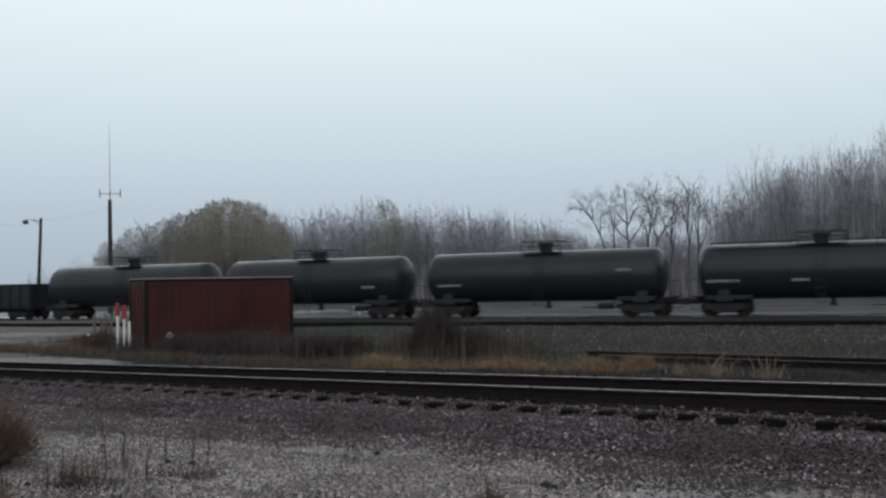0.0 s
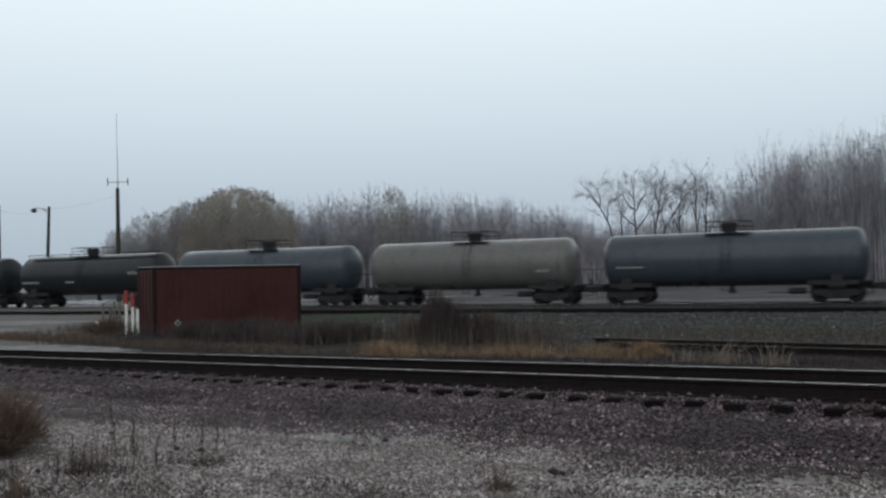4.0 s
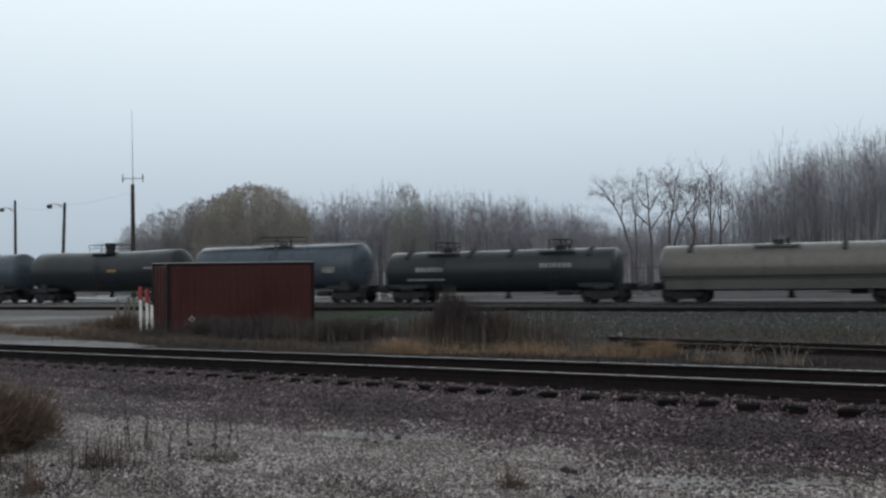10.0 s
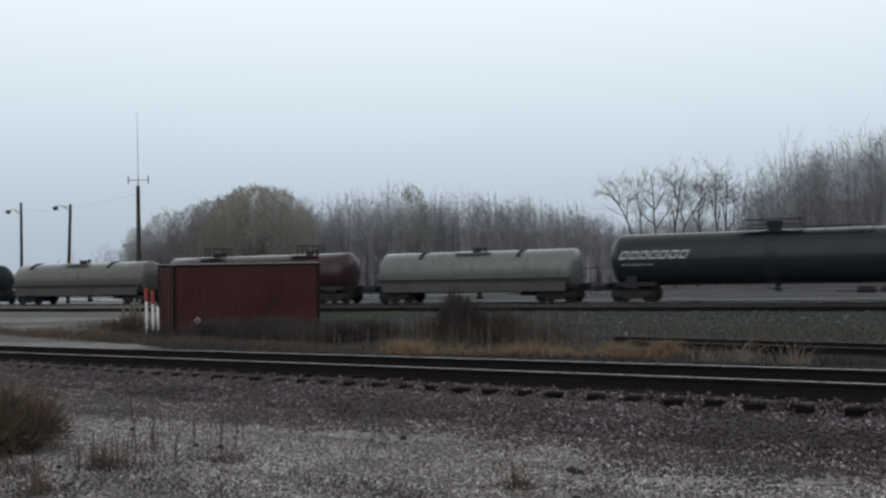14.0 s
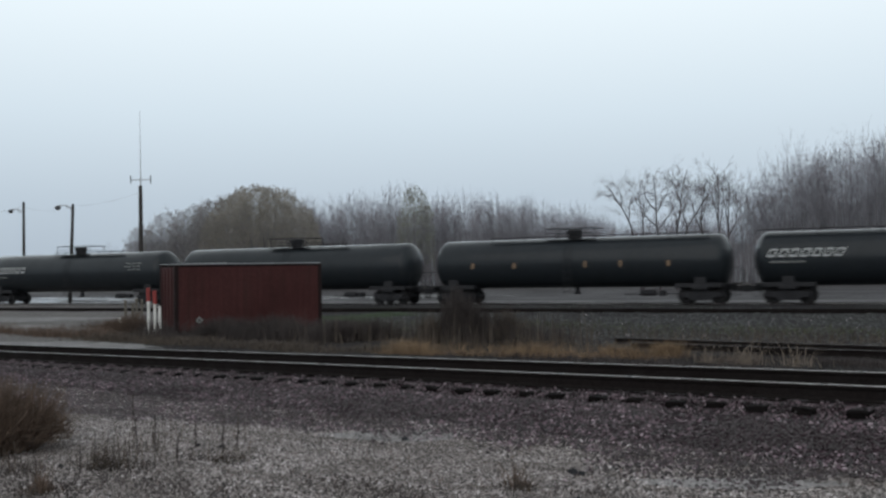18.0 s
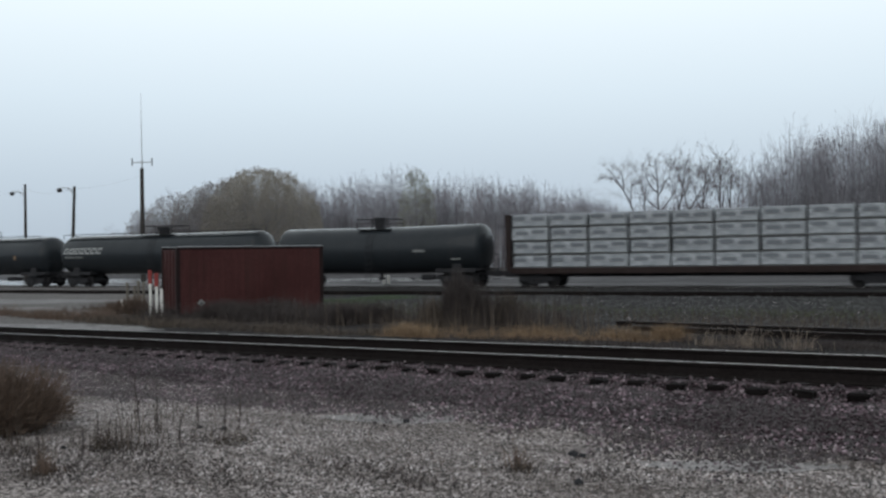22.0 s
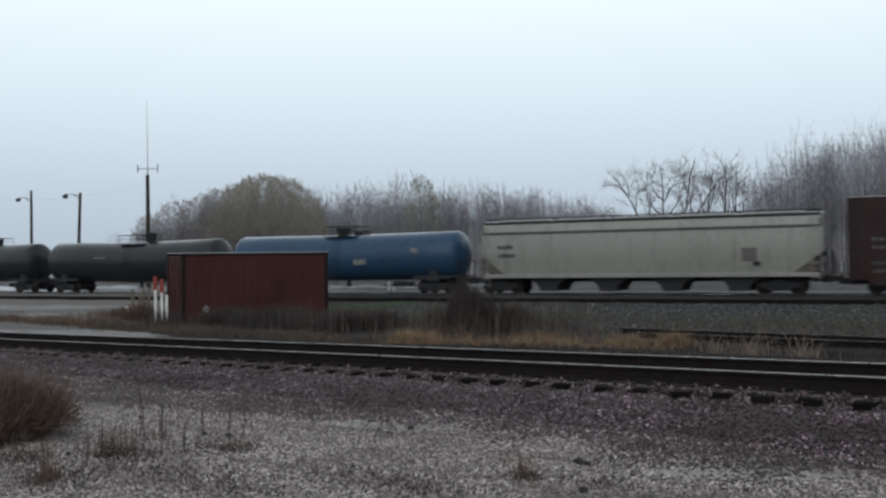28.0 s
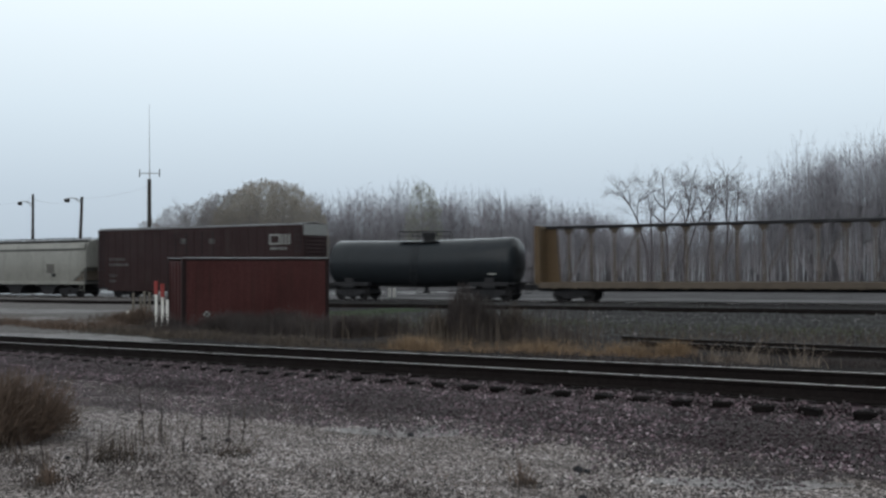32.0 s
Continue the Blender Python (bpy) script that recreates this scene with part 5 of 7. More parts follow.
# ---------------- trees ----------------
def grow(seed, height, spread, lean=0.0, first=0.3, levels=3, kids=(9, 5, 4), up=0.55, r0=None, wob=0.06, bend=0.0, cuts=(5, 4, 3, 2), rise=0.12):
    """A bare tree as tapered pieces: rows of start, end and two radii."""
    r = random.Random(seed)
    segs = []

    def limb(p, way, length, rad, level):
        n = cuts[level]
        q, w = p.copy(), way.copy()
        pts = [q.copy()]
        for k in range(n):
            w = (w + Vector((r.gauss(0, wob), r.gauss(0, wob), r.gauss(0, wob * 0.5) + (rise if level else 0.02))) * (1.6 if level else 1)).normalized()
            if level == 0:
                w = (w + Vector((bend * 0.2, 0, 0))).normalized()
            e = q + w * (length / n)
            ra, rb_ = rad * (1 - k / n * 0.75), rad * (1 - (k + 1) / n * 0.75)
            segs.append((*q, *e, ra, rb_))
            q = e
            pts.append(q.copy())
        if level >= levels:
            return
        for k in range(kids[level]):
            t = (first if level == 0 else 0.25) + (1 - (first if level == 0 else 0.25)) * (k + r.random()) / kids[level]
            i = min(n - 1, int(t * n))
            base = pts[i].lerp(pts[i + 1], t * n - i)
            az = r.uniform(0, 2 * math.pi)
            out = Vector((math.cos(az), math.sin(az), 0))
            tip = r.uniform(up * 0.7, up * 1.3)
            way2 = (out * math.cos(tip) + Vector((0, 0, 1)) * math.sin(tip) + w * 0.35).normalized()
            ln = length * (spread if level == 0 else 0.5) * (1.15 - 0.75 * t) * r.uniform(0.75, 1.2)
            limb(base, way2, ln, rad * (0.42 if level == 0 else 0.5) * (1.1 - 0.5 * t), level + 1)

    limb(Vector((0, 0, -0.2)), Vector((lean, 0, 1)).normalized(), height, r0 or height * 0.011, 0)
    return np.array(segs)


def segs_mesh(segs, n=3):
    """Prisms for the pieces of a tree: vertices and quads as arrays."""
    a, b = segs[:, 0:3], segs[:, 3:6]
    w = b - a
    w = w / np.maximum(np.linalg.norm(w, axis=1, keepdims=True), 1e-6)
    ref = np.where(np.abs(w[:, 2:3]) < 0.9, np.array([[0, 0, 1.0]]), np.array([[1.0, 0, 0]]))
    u = np.cross(w, ref)
    u /= np.linalg.norm(u, axis=1, keepdims=True)
    v = np.cross(w, u)
    ring = []
    for p, rad in ((a, segs[:, 6:7]), (b, segs[:, 7:8])):
        for i in range(n):
            t = 2 * math.pi * i / n
            ring.append(p + rad * (u * math.cos(t) + v * math.sin(t)))
    vs = np.stack(ring, 1).reshape(-1, 3)
    base = np.arange(len(segs))[:, None] * 2 * n
    fs = np.concatenate([base + np.array([[i, (i + 1) % n, n + (i + 1) % n, n + i]]) for i in range(n)], 0)
    return vs, fs


def wood_xy(s, d):
    return train_xy(s, d)


def at_ground(x, y, turn=0.0, dz=0.0):
    return pose(x, y, float(ground_z(x, y)) + dz, 0, 0, turn)


def ribbons(segs):
    """Finest twigs: one narrow strip each."""
    a, b = segs[:, 0:3], segs[:, 3:6]
    w = b - a
    u = np.cross(w, np.roll(w, 1, axis=0) + 0.3)
    u /= np.maximum(np.linalg.norm(u, axis=1, keepdims=True), 1e-6)
    u = u * segs[:, 6:7]
    vs = np.stack([a - u, a + u, b + u * 0.6, b - u * 0.6], 1).reshape(-1, 3)
    return vs, np.arange(len(vs)).reshape(-1, 4)


def twig_mesh(name, segs, mat, cut=0.02):
    """Branches as prisms and the finest twigs as strips, in one mesh."""
    thick = segs[:, 6] >= cut
    v1, f1 = segs_mesh(segs[thick], 3)
    v2, f2 = ribbons(segs[~thick])
    return big_mesh(name, np.concatenate([v1, v2]), np.concatenate([f1, f2 + len(v1)]), mat)


def tree_thing(segs, m, label, thick, name="bare_tree", group="", bark=None, twig=None):
    th = thing(name, m, label, "tree", group)
    big = segs[:, 6] >= thick
    part("trunk", big_mesh("trunk", *segs_mesh(segs[big], 6), bark or M_BARK), None, th)
    part("crown", twig_mesh("crown", segs[~big], twig or M_HAZETWIG), None, th, "crown of bare fine twigs")
    return th


def broom(seed, stems, radius, limbs, twigs, width=1.5):
    """Straight wood trees 10 m high: one stem or a clump, with steep limbs that fan out to a rounded top."""
    r = random.Random(seed)
    out = []
    for k in range(stems):
        a, q = r.uniform(0, 6.28), radius * math.sqrt(r.random())
        foot = Vector((q * math.cos(a), q * math.sin(a), -0.2))
        h = 10.0 * (r.uniform(0.76, 1.0) if stems > 1 else 1.0)
        wide = width * r.uniform(0.7, 1.25) * h / 10
        way = Vector((r.gauss(0, 0.03), r.gauss(0, 0.03), 1.0))
        pts = [foot + way * (h * t) + Vector((r.gauss(0, .07), r.gauss(0, .07), 0)) * (t > 0) for t in (0, 0.3, 0.6, 0.9)]
        rad = (0.065, 0.05, 0.028, 0.008)
        for i in range(3):
            out.append((*pts[i], *pts[i + 1], rad[i], rad[i + 1]))

        def roof(p):
            w = p - (foot + way * p.z)
            return h * (1.0 - 0.26 * min(1.6, (w.x * w.x + w.y * w.y) / wide ** 2))

        for j in range(limbs):
            t = 0.2 + 0.67 * (j + r.random()) / limbs
            i = min(2, int(t / 0.3))
            b = pts[i].lerp(pts[i + 1], (t - 0.3 * i) / 0.3)
            az, q = r.uniform(0, 6.28), wide * math.sqrt(r.random())
            side = Vector((math.cos(az), math.sin(az), 0))
            e = b + side * q
            e.z = b.z + max(0.6, roof(e) - b.z) * r.uniform(0.3, 1.0)
            m = b.lerp(e, 0.5) + side * (0.22 * q)
            out += [(*b, *m, 0.014 if t < 0.55 else 0.011, 0.009), (*m, *e, 0.009, 0.004)]
            for n in range(twigs):
                c = m.lerp(e, r.random()) if n % 3 else b.lerp(m, r.uniform(0.3, 1))
                w = ((e - b).normalized() + Vector((r.gauss(0, .6), r.gauss(0, .6), r.gauss(0.1, .35)))).normalized()
                f = c + w * r.uniform(0.3, 0.85)
                if f.z < roof(f) * 1.03:
                    out.append((*c, *f, 0.0056, 0.004))
    return np.array(out)


POPLAR = [broom(20 + k, 1, 0.0, 30, 24, 1.7) for k in range(6)]
CLUMP = [broom(40 + k, 4, 1.7, 20, 10, 1.9) for k in range(8)]
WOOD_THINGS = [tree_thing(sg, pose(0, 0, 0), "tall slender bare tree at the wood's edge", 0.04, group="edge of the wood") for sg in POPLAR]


def wood_height(s):
    """Height of the wood along the line: tall on the right, lower in the middle, falling off to the left."""
    return np.interp(s, [-100, -92, -84, -79, -74, -68, -58, -27, -13, -8, -5, 7, 10, 16, 22, 36, 80], [2.4, 3.2, 4.6, 6.4, 9.0, 11.8, 13.8, 13.5, 12.1, 9.8, 8.6, 9.2, 12.9, 17.2, 18.7, 18.8, 18.0]) + 0.5 * np.sin(s * 0.55) + 0.35 * np.sin(s * 1.3 + 1)


def put(segs, x, y, z, h, a):
    """The pieces of a tree, turned, scaled and set in place."""
    sg = segs.copy()
    c, q = math.cos(a), math.sin(a)
    for i in (0, 3):
        X, Y = sg[:, i] * c - sg[:, i + 1] * q, sg[:, i] * q + sg[:, i + 1] * c
        sg[:, i], sg[:, i + 1], sg[:, i + 2] = X * h + x, Y * h + y, sg[:, i + 2] * h + z
    return sg


def build_wood():
    r = random.Random(77)
    used = 0
    for s in np.arange(-90, 66, 1.9):
        d = 51 + r.uniform(-1.5, 2.5)
        si = s + r.uniform(-1, 1)
        x, y = wood_xy(si, d)
        h = float(wood_height(si)) * r.uniform(0.78, 1.0) / 10.0
        m = at_ground(x, y, r.uniform(0, 360)) @ Matrix.Diagonal((h * r.uniform(.9, 1.1), h, h, 1))
        ob = WOOD_THINGS[used] if used < 6 else copy_thing(WOOD_THINGS[r.randrange(6)], m)
        ob.matrix_basis = m
        used += 1
    rng = np.random.default_rng(5)
    groups = {k: [] for k in range(2)}
    for row in range(5):
        for s in np.arange(-92, 72, 1.75):
            si = s + rng.uniform(-1.0, 1.0)
            d = 53.0 + row * 2.4 + rng.uniform(-1.2, 1.2)
            h = float(wood_height(si)) * rng.uniform(0.86, 1.06) / 10.0
            x, y = wood_xy(si, d)
            sg = CLUMP[rng.integers(8)]
            groups[row % 2].append(put(sg, x, y, float(ground_z(x, y)), h, rng.uniform(0, 6.28)))
    for k, g in groups.items():
        sg = np.concatenate(g)
        stem = sg[:, 6] > 0.03
        ob = part("far_wood", twig_mesh("far_wood", sg[~stem], M_HAZETWIG, 0.03))
        tagged(ob, "dense wood of slender bare trees, twigs paled for haze", "wood", kind="stuff")
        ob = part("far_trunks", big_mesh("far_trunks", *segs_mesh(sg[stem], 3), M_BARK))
        tagged(ob, "dark slender trunks of the wood", "wood", kind="stuff")
    # undergrowth along the wood's foot
    bush = [grow(60 + k, 2.6, 0.6, 0.0, 0.05, 2, (15, 6), 0.9, r0=0.025, wob=0.12) for k in range(3)]
    low = []
    for s in np.arange(-86, 70, 1.5):
        for d in (49.0, 52.0):
            x, y = wood_xy(s + rng.uniform(-.5, .5), d + rng.uniform(-1, 1))
            b = bush[rng.integers(3)].copy()
            b[:, 6:8] = np.maximum(b[:, 6:8], 0.014)
            low.append(put(b, x, y, float(ground_z(x, y)), rng.uniform(0.9, 2.0), rng.uniform(0, 6.28)))
    ob = part("undergrowth", twig_mesh("undergrowth", np.concatenate(low), M_HAZEBRUSH, 0.02))
    tagged(ob, "bare undergrowth at the wood's foot, paled for haze", "bushes", kind="stuff")


def haze_bank():
    """Haze painted as plain colour: an added uneven bank behind the wood that follows its height."""
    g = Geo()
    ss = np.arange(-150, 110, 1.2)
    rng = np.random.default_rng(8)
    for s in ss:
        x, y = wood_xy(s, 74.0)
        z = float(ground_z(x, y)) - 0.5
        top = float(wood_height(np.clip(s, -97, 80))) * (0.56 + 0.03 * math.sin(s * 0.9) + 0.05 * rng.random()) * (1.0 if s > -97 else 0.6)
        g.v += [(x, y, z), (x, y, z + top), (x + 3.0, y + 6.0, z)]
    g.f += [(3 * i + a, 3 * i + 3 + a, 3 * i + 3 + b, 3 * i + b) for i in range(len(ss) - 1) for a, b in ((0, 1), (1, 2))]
    ob = part("backdrop", g, M_HAZEBANK)
    tagged(ob, "pale bank painted as haze behind the wood", "backdrop", kind="structure")


# even pale blue-grey, the haze behind the wood put into colour
M_HAZEBANK = surface("painted_haze", (0.36, 0.375, 0.41), 0.95, 0, 1.5, 0.2, 0.9, 1.1, spec=0.0)
haze_bank()
# brush colour lifted as haze at the wood's foot
M_HAZEBRUSH = surface("haze_pale_brush", (0.235, 0.22, 0.238), 0.9, 0, 5, 0.25, 0.6, 1.3)
build_wood()


def crooked(seed, height, bend, forks, r0=0.15):
    """A crooked bare tree. bend: how far its top leans over; forks: (share of the height, metres across, metres up) of its main limbs."""
    r = random.Random(seed)
    out = []

    def curve(p, e, sway, rad, tip, n):
        pts = []
        off = Vector((r.gauss(0, sway), r.gauss(0, sway), r.gauss(0, sway * 0.4)))
        for k in range(n + 1):
            t = k / n
            pts.append(p.lerp(e, t) + off * math.sin(math.pi * t) + Vector((r.gauss(0, .06), r.gauss(0, .06), 0)) * (0 < k < n))
        for k in range(n):
            out.append((*pts[k], *pts[k + 1], rad + (tip - rad) * k / n, rad + (tip - rad) * (k + 1) / n))
        return pts

    def spray(pts, size, first):
        """Side branches that fork again and end in drooping twigs."""
        n = len(pts) - 1
        for k in range(int(5 + size * 2.5)):
            t = first + (1 - first) * r.random()
            i = min(n - 1, int(t * n))
            b = pts[i].lerp(pts[i + 1], t * n - i)
            along = (pts[i + 1] - pts[i]).normalized()
            az = r.uniform(0, 6.28)
            w = (along * 0.6 + Vector((math.cos(az), math.sin(az) * 0.7, r.gauss(0.25, .3)))).normalized()
            ln = size * r.uniform(0.3, 0.85) * (1.2 - 0.5 * t)
            sub = curve(b, b + w * ln, 0.1 * ln, 0.017, 0.008, 3)
            for j in range(6):
                c = sub[1].lerp(sub[3], r.random())
                w2 = (w + Vector((r.gauss(0, .6), r.gauss(0, .6), r.gauss(0.05, .4)))).normalized()
                f = c + w2 * ln * r.uniform(0.3, 0.65)
                out.append((*c, *f, 0.0085, 0.006))
                for m in range(3):
                    d = c.lerp(f, r.uniform(0.3, 1))
                    w3 = (w2 + Vector((r.gauss(0, .7), r.gauss(0, .7), r.gauss(-0.15, .45)))).normalized()
                    out.append((*d, *(d + w3 * r.uniform(0.3, 0.85)), 0.0048, 0.0034))

    stem = []
    for k in range(9):
        t = k / 8
        stem.append(Vector((bend * height * t ** 2.4, 0, height * t - 0.2)) + Vector((r.gauss(0, .07), r.gauss(0, .07), 0)) * (k > 0))
    for k in range(8):
        out.append((*stem[k], *stem[k + 1], r0 * (1 - 0.1 * k), r0 * (0.9 - 0.1 * k)))
    spray(stem, height * 0.32, 0.55)
    for t, dx, dz in forks:
        i = min(7, int(t * 8))
        b = stem[i].lerp(stem[i + 1], t * 8 - i)
        e = b + Vector((dx, r.gauss(0, 0.25 * abs(dx) + 0.1), dz))
        spray(curve(b, e, 0.25, r0 * 0.5, 0.014, 6), (e - b).length * 0.85, 0.25)
    return np.array(out)


def build_single_trees():
    # the crooked bare trees that stand before the wood: way to the right at the distance, height, lean and main limbs
    spec = [(3, 0.2000, 92.0, 10.0, -0.30, ((0.66, 0.35, 2.6), (0.82, -1.6, 0.9), (0.8, -0.3, 1.9))),
            (5, 0.2020, 94.0, 8.6, 0.02, ((0.7, 0.4, 1.8),)),
            (8, 0.2190, 91.0, 10.9, -0.05, ((0.52, 1.9, 3.2), (0.56, -1.5, 3.2), (0.68, 1.3, 2.6), (0.7, -1.1, 2.4))),
            (11, 0.2355, 93.0, 11.4, 0.09, ((0.5, -0.7, 3.4), (0.6, 1.0, 3.2), (0.72, -0.8, 2.6))),
            (12, 0.2365, 92.0, 9.6, 0.36, ((0.62, 0.4, 2.8), (0.74, 1.9, 1.2), (0.82, 0.5, 2.0))),
            (15, 0.2590, 94.0, 10.7, 0.07, ((0.5, -0.9, 3.0), (0.62, 0.8, 3.2))),
            (16, 0.2790, 95.0, 11.0, 0.0, ((0.45, 0.8, 4.0), (0.55, -0.7, 3.8), (0.68, 0.6, 3.0))),
            (18, 0.2890, 96.0, 10.4, 0.01, ((0.5, 0.7, 4.0), (0.6, -0.6, 3.4)))]
    for seed, way, y, h, bend, forks in spec:
        x = way * y
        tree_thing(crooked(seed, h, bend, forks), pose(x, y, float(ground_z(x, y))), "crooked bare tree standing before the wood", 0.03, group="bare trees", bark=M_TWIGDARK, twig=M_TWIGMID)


build_single_trees()


def leaf_material(name, a, b):
    n = Nodes(name)
    geo = n.add("ShaderNodeNewGeometry")
    big = n.noise(0.35, 3, 0.5)
    c = n.mix(geo.outputs["Random Per Island"], a, b)
    c = n.mix(n.span(big, 0.4, 0.7, 0, 0.5), c, mix3(a, 0.7))
    n.colour(c)
    n.rough(0.8)
    # leaves let some light through
    thin = n.add("ShaderNodeBsdfTranslucent")
    n.link(c, thin.inputs["Color"])
    both = n.add("ShaderNodeMixShader", Fac=0.45)
    n.link(n.b.outputs[0], both.inputs[1])
    n.link(thin.outputs[0], both.inputs[2])
    n.link(both.outputs[0], n.t.nodes["Material Output"].inputs["Surface"])
    return n.m


M_LEAF = leaf_material("dull_autumn_leaf", (0.275, 0.252, 0.226), (0.365, 0.333, 0.292))
# leaf flecks that stand in for bare twigs blurred by haze
M_HAZEFLECK = leaf_material("haze_grey_fleck", (0.24, 0.225, 0.225), (0.33, 0.308, 0.305))
M_LEAFGREEN = leaf_material("dull_green_leaf", (0.2, 0.205, 0.16), (0.3, 0.305, 0.24))


def leafy_tree(x, y, h, w, seed, count, label, mat):
    """A broad round-topped tree with leaf flecks in lumpy sprays: dull leaves, and where greyed, hazy bare twigs. w:
    half its width.
    """
    z = float(ground_z(x, y))
    th = thing("leafy_tree", pose(x, y, z), label, "tree", "leafy trees")
    rng = np.random.default_rng(seed)
    r = random.Random(seed)
    ph = [r.uniform(0, 6.28) for _ in range(4)]

    def roof(px, py):
        q = np.hypot(px, py) / w
        a = np.arctan2(py, px)
        lump = 1 + q * (0.04 * np.sin(3 * a + ph[0]) + 0.03 * np.sin(7 * a + ph[1] - 6 * q)) + 0.025 * np.sin(1.7 * px + ph[2]) * np.sin(1.9 * py + ph[3])
        return h * (0.3 + 0.7 * np.sqrt(np.clip(1 - q ** 2.3, 0, 1))) * lump * (q < 1)

    # boughs that fan out from the trunk, each ending in an upright spray
    boughs = [(0, 0, -0.3, 0, 0, h * 0.3, 0.26, 0.2)]
    sprays = []
    for k in range(int(24 * w)):
        a, q = r.uniform(0, 6.28), w * 0.97 * math.sqrt(r.random())
        ex, ey = math.cos(a) * q, math.sin(a) * q
        e = Vector((ex, ey, float(roof(ex, ey)) * (1 - 0.5 * r.random() ** 1.6) - 0.35))
        p = Vector((0, 0, h * r.uniform(0.12, 0.3)))
        m = p.lerp(e, 0.5) + Vector((math.cos(a), math.sin(a), 0.1)) * w * 0.12
        boughs += [(*p, *m, 0.07, 0.045), (*m, *e, 0.045, 0.012)]
        sprays.append(tuple(e))
        for i in range(12):
            b = m.lerp(e, r.uniform(0.3, 1))
            t = b + Vector((r.gauss(0, .4), r.gauss(0, .4), abs(r.gauss(0.5, .4))))
            if t.z < roof(t.x, t.y) * 1.03:
                boughs.append((*b, *t, 0.012, 0.008))
    sg = np.array(boughs)
    big = sg[:, 6] > 0.06
    part("trunk", big_mesh("trunk", *segs_mesh(sg[big], 6), M_BARK), None, th)
    part("twig_crown", twig_mesh("twig_crown", sg[~big], M_HAZETWIG), None, th)
    tips = np.array(sprays)
    p = tips[rng.integers(len(tips), size=count)] + rng.normal(0, 1, (count, 3)) * np.array([0.36, 0.36, 0.55])
    loose = rng.random(count) < 0.62
    a, q = rng.uniform(0, 6.283, count), w * 0.98 * np.sqrt(rng.random(count))
    even = np.stack([q * np.cos(a), q * np.sin(a), np.zeros(count)], 1)
    even[:, 2] = roof(even[:, 0], even[:, 1]) * (1 - 0.6 * rng.random(count) ** 1.4)
    p = np.where(loose[:, None], even, p)
    p = p[(p[:, 2] < roof(p[:, 0], p[:, 1]) * 1.01) & (p[:, 2] > 0.6)]
    # pointed tufts that stand out of the outline
    tufts = int(9 * w * w)
    a, q = rng.uniform(0, 6.283, tufts), w * 0.95 * np.sqrt(rng.random(tufts))
    foot = np.stack([q * np.cos(a), q * np.sin(a), np.zeros(tufts)], 1)
    foot[:, 2] = roof(foot[:, 0], foot[:, 1]) * 0.97
    lean = np.stack([foot[:, 0] / w * 0.6, foot[:, 1] / w * 0.6, np.ones(tufts)], 1) * rng.uniform(0.25, 0.75, (tufts, 1))
    t = rng.random((tufts, 22, 1))
    spike = foot[:, None] + lean[:, None] * t + rng.normal(0, 1, (tufts, 22, 3)) * 0.11 * (1.1 - t)
    p = np.concatenate([p, spike.reshape(-1, 3)])
    count = len(p)
    size = rng.uniform(0.035, 0.085, (count, 1))
    u = rng.normal(size=(count, 3))
    u /= np.linalg.norm(u, axis=1, keepdims=True)
    v = np.cross(u, rng.normal(size=(count, 3)))
    v /= np.linalg.norm(v, axis=1, keepdims=True)
    q = np.stack([p - u * size, p + v * size * 0.6, p + u * size, p - v * size * 0.6], 1).reshape(-1, 3)
    part("crown", big_mesh("crown", q, np.arange(4 * count).reshape(-1, 4), mat), None, th, "rounded crown of dull leaf flecks")


# way to the right at the distance, distance, height, half width
for way, y, h, w, seed, cnt, lab, mat in (
        (-0.1845, 118, 12.5, 7.4, 31, 90000, "broad round tree with olive-brown autumn leaves", M_LEAF),
        (-0.226, 120, 11.3, 4.2, 33, 26000, "rounded tree, grey-brown flecks for its hazy twigs", M_HAZEFLECK),
        (-0.251, 122, 10.7, 3.6, 37, 17000, "broad tree, grey-brown flecks for its hazy twigs", M_HAZEFLECK),
        (-0.281, 123, 9.8, 3.0, 39, 11000, "rounded tree, sparse grey-brown flecks for hazy twigs", M_HAZEFLECK),
        (-0.303, 124, 8.2, 2.8, 38, 8000, "low tree, sparse grey-brown flecks for hazy twigs", M_HAZEFLECK),
        (-0.0275, 116, 12.0, 2.4, 34, 9000, "small round tree with dull green leaves", M_LEAFGREEN)):
    leafy_tree(way * y, y, h, w, seed, cnt, lab, mat)


# ---------------- weeds and dead grass ----------------
def stalk_material(name, a, b):
    n = Nodes(name)
    geo = n.add("ShaderNodeNewGeometry")
    n.colour(n.mix(geo.outputs["Random Per Island"], a, b))
    n.rough(0.85)
    return n.m


M_STRAW = stalk_material("wet_straw_grass", (0.085, 0.054, 0.032), (0.29, 0.195, 0.113))
M_STALK = stalk_material("dead_brown_stalk", (0.03, 0.022, 0.018), (0.10, 0.078, 0.06))
M_DARKWEED = stalk_material("dark_dead_weed", (0.018, 0.0138, 0.0134), (0.056, 0.044, 0.0415))
M_GREENWEED = stalk_material("low_green_weed", (0.03, 0.04, 0.018), (0.075, 0.085, 0.04))
M_GREENTURF = stalk_material("dull_green_turf", (0.035, 0.055, 0.03), (0.075, 0.105, 0.06))
M_PALESTALK = stalk_material("pale_broken_stalk", (0.10, 0.078, 0.06), (0.25, 0.2, 0.16))
M_BUSH = stalk_material("brown_bush_twig", (0.044, 0.029, 0.021), (0.155, 0.105, 0.077))


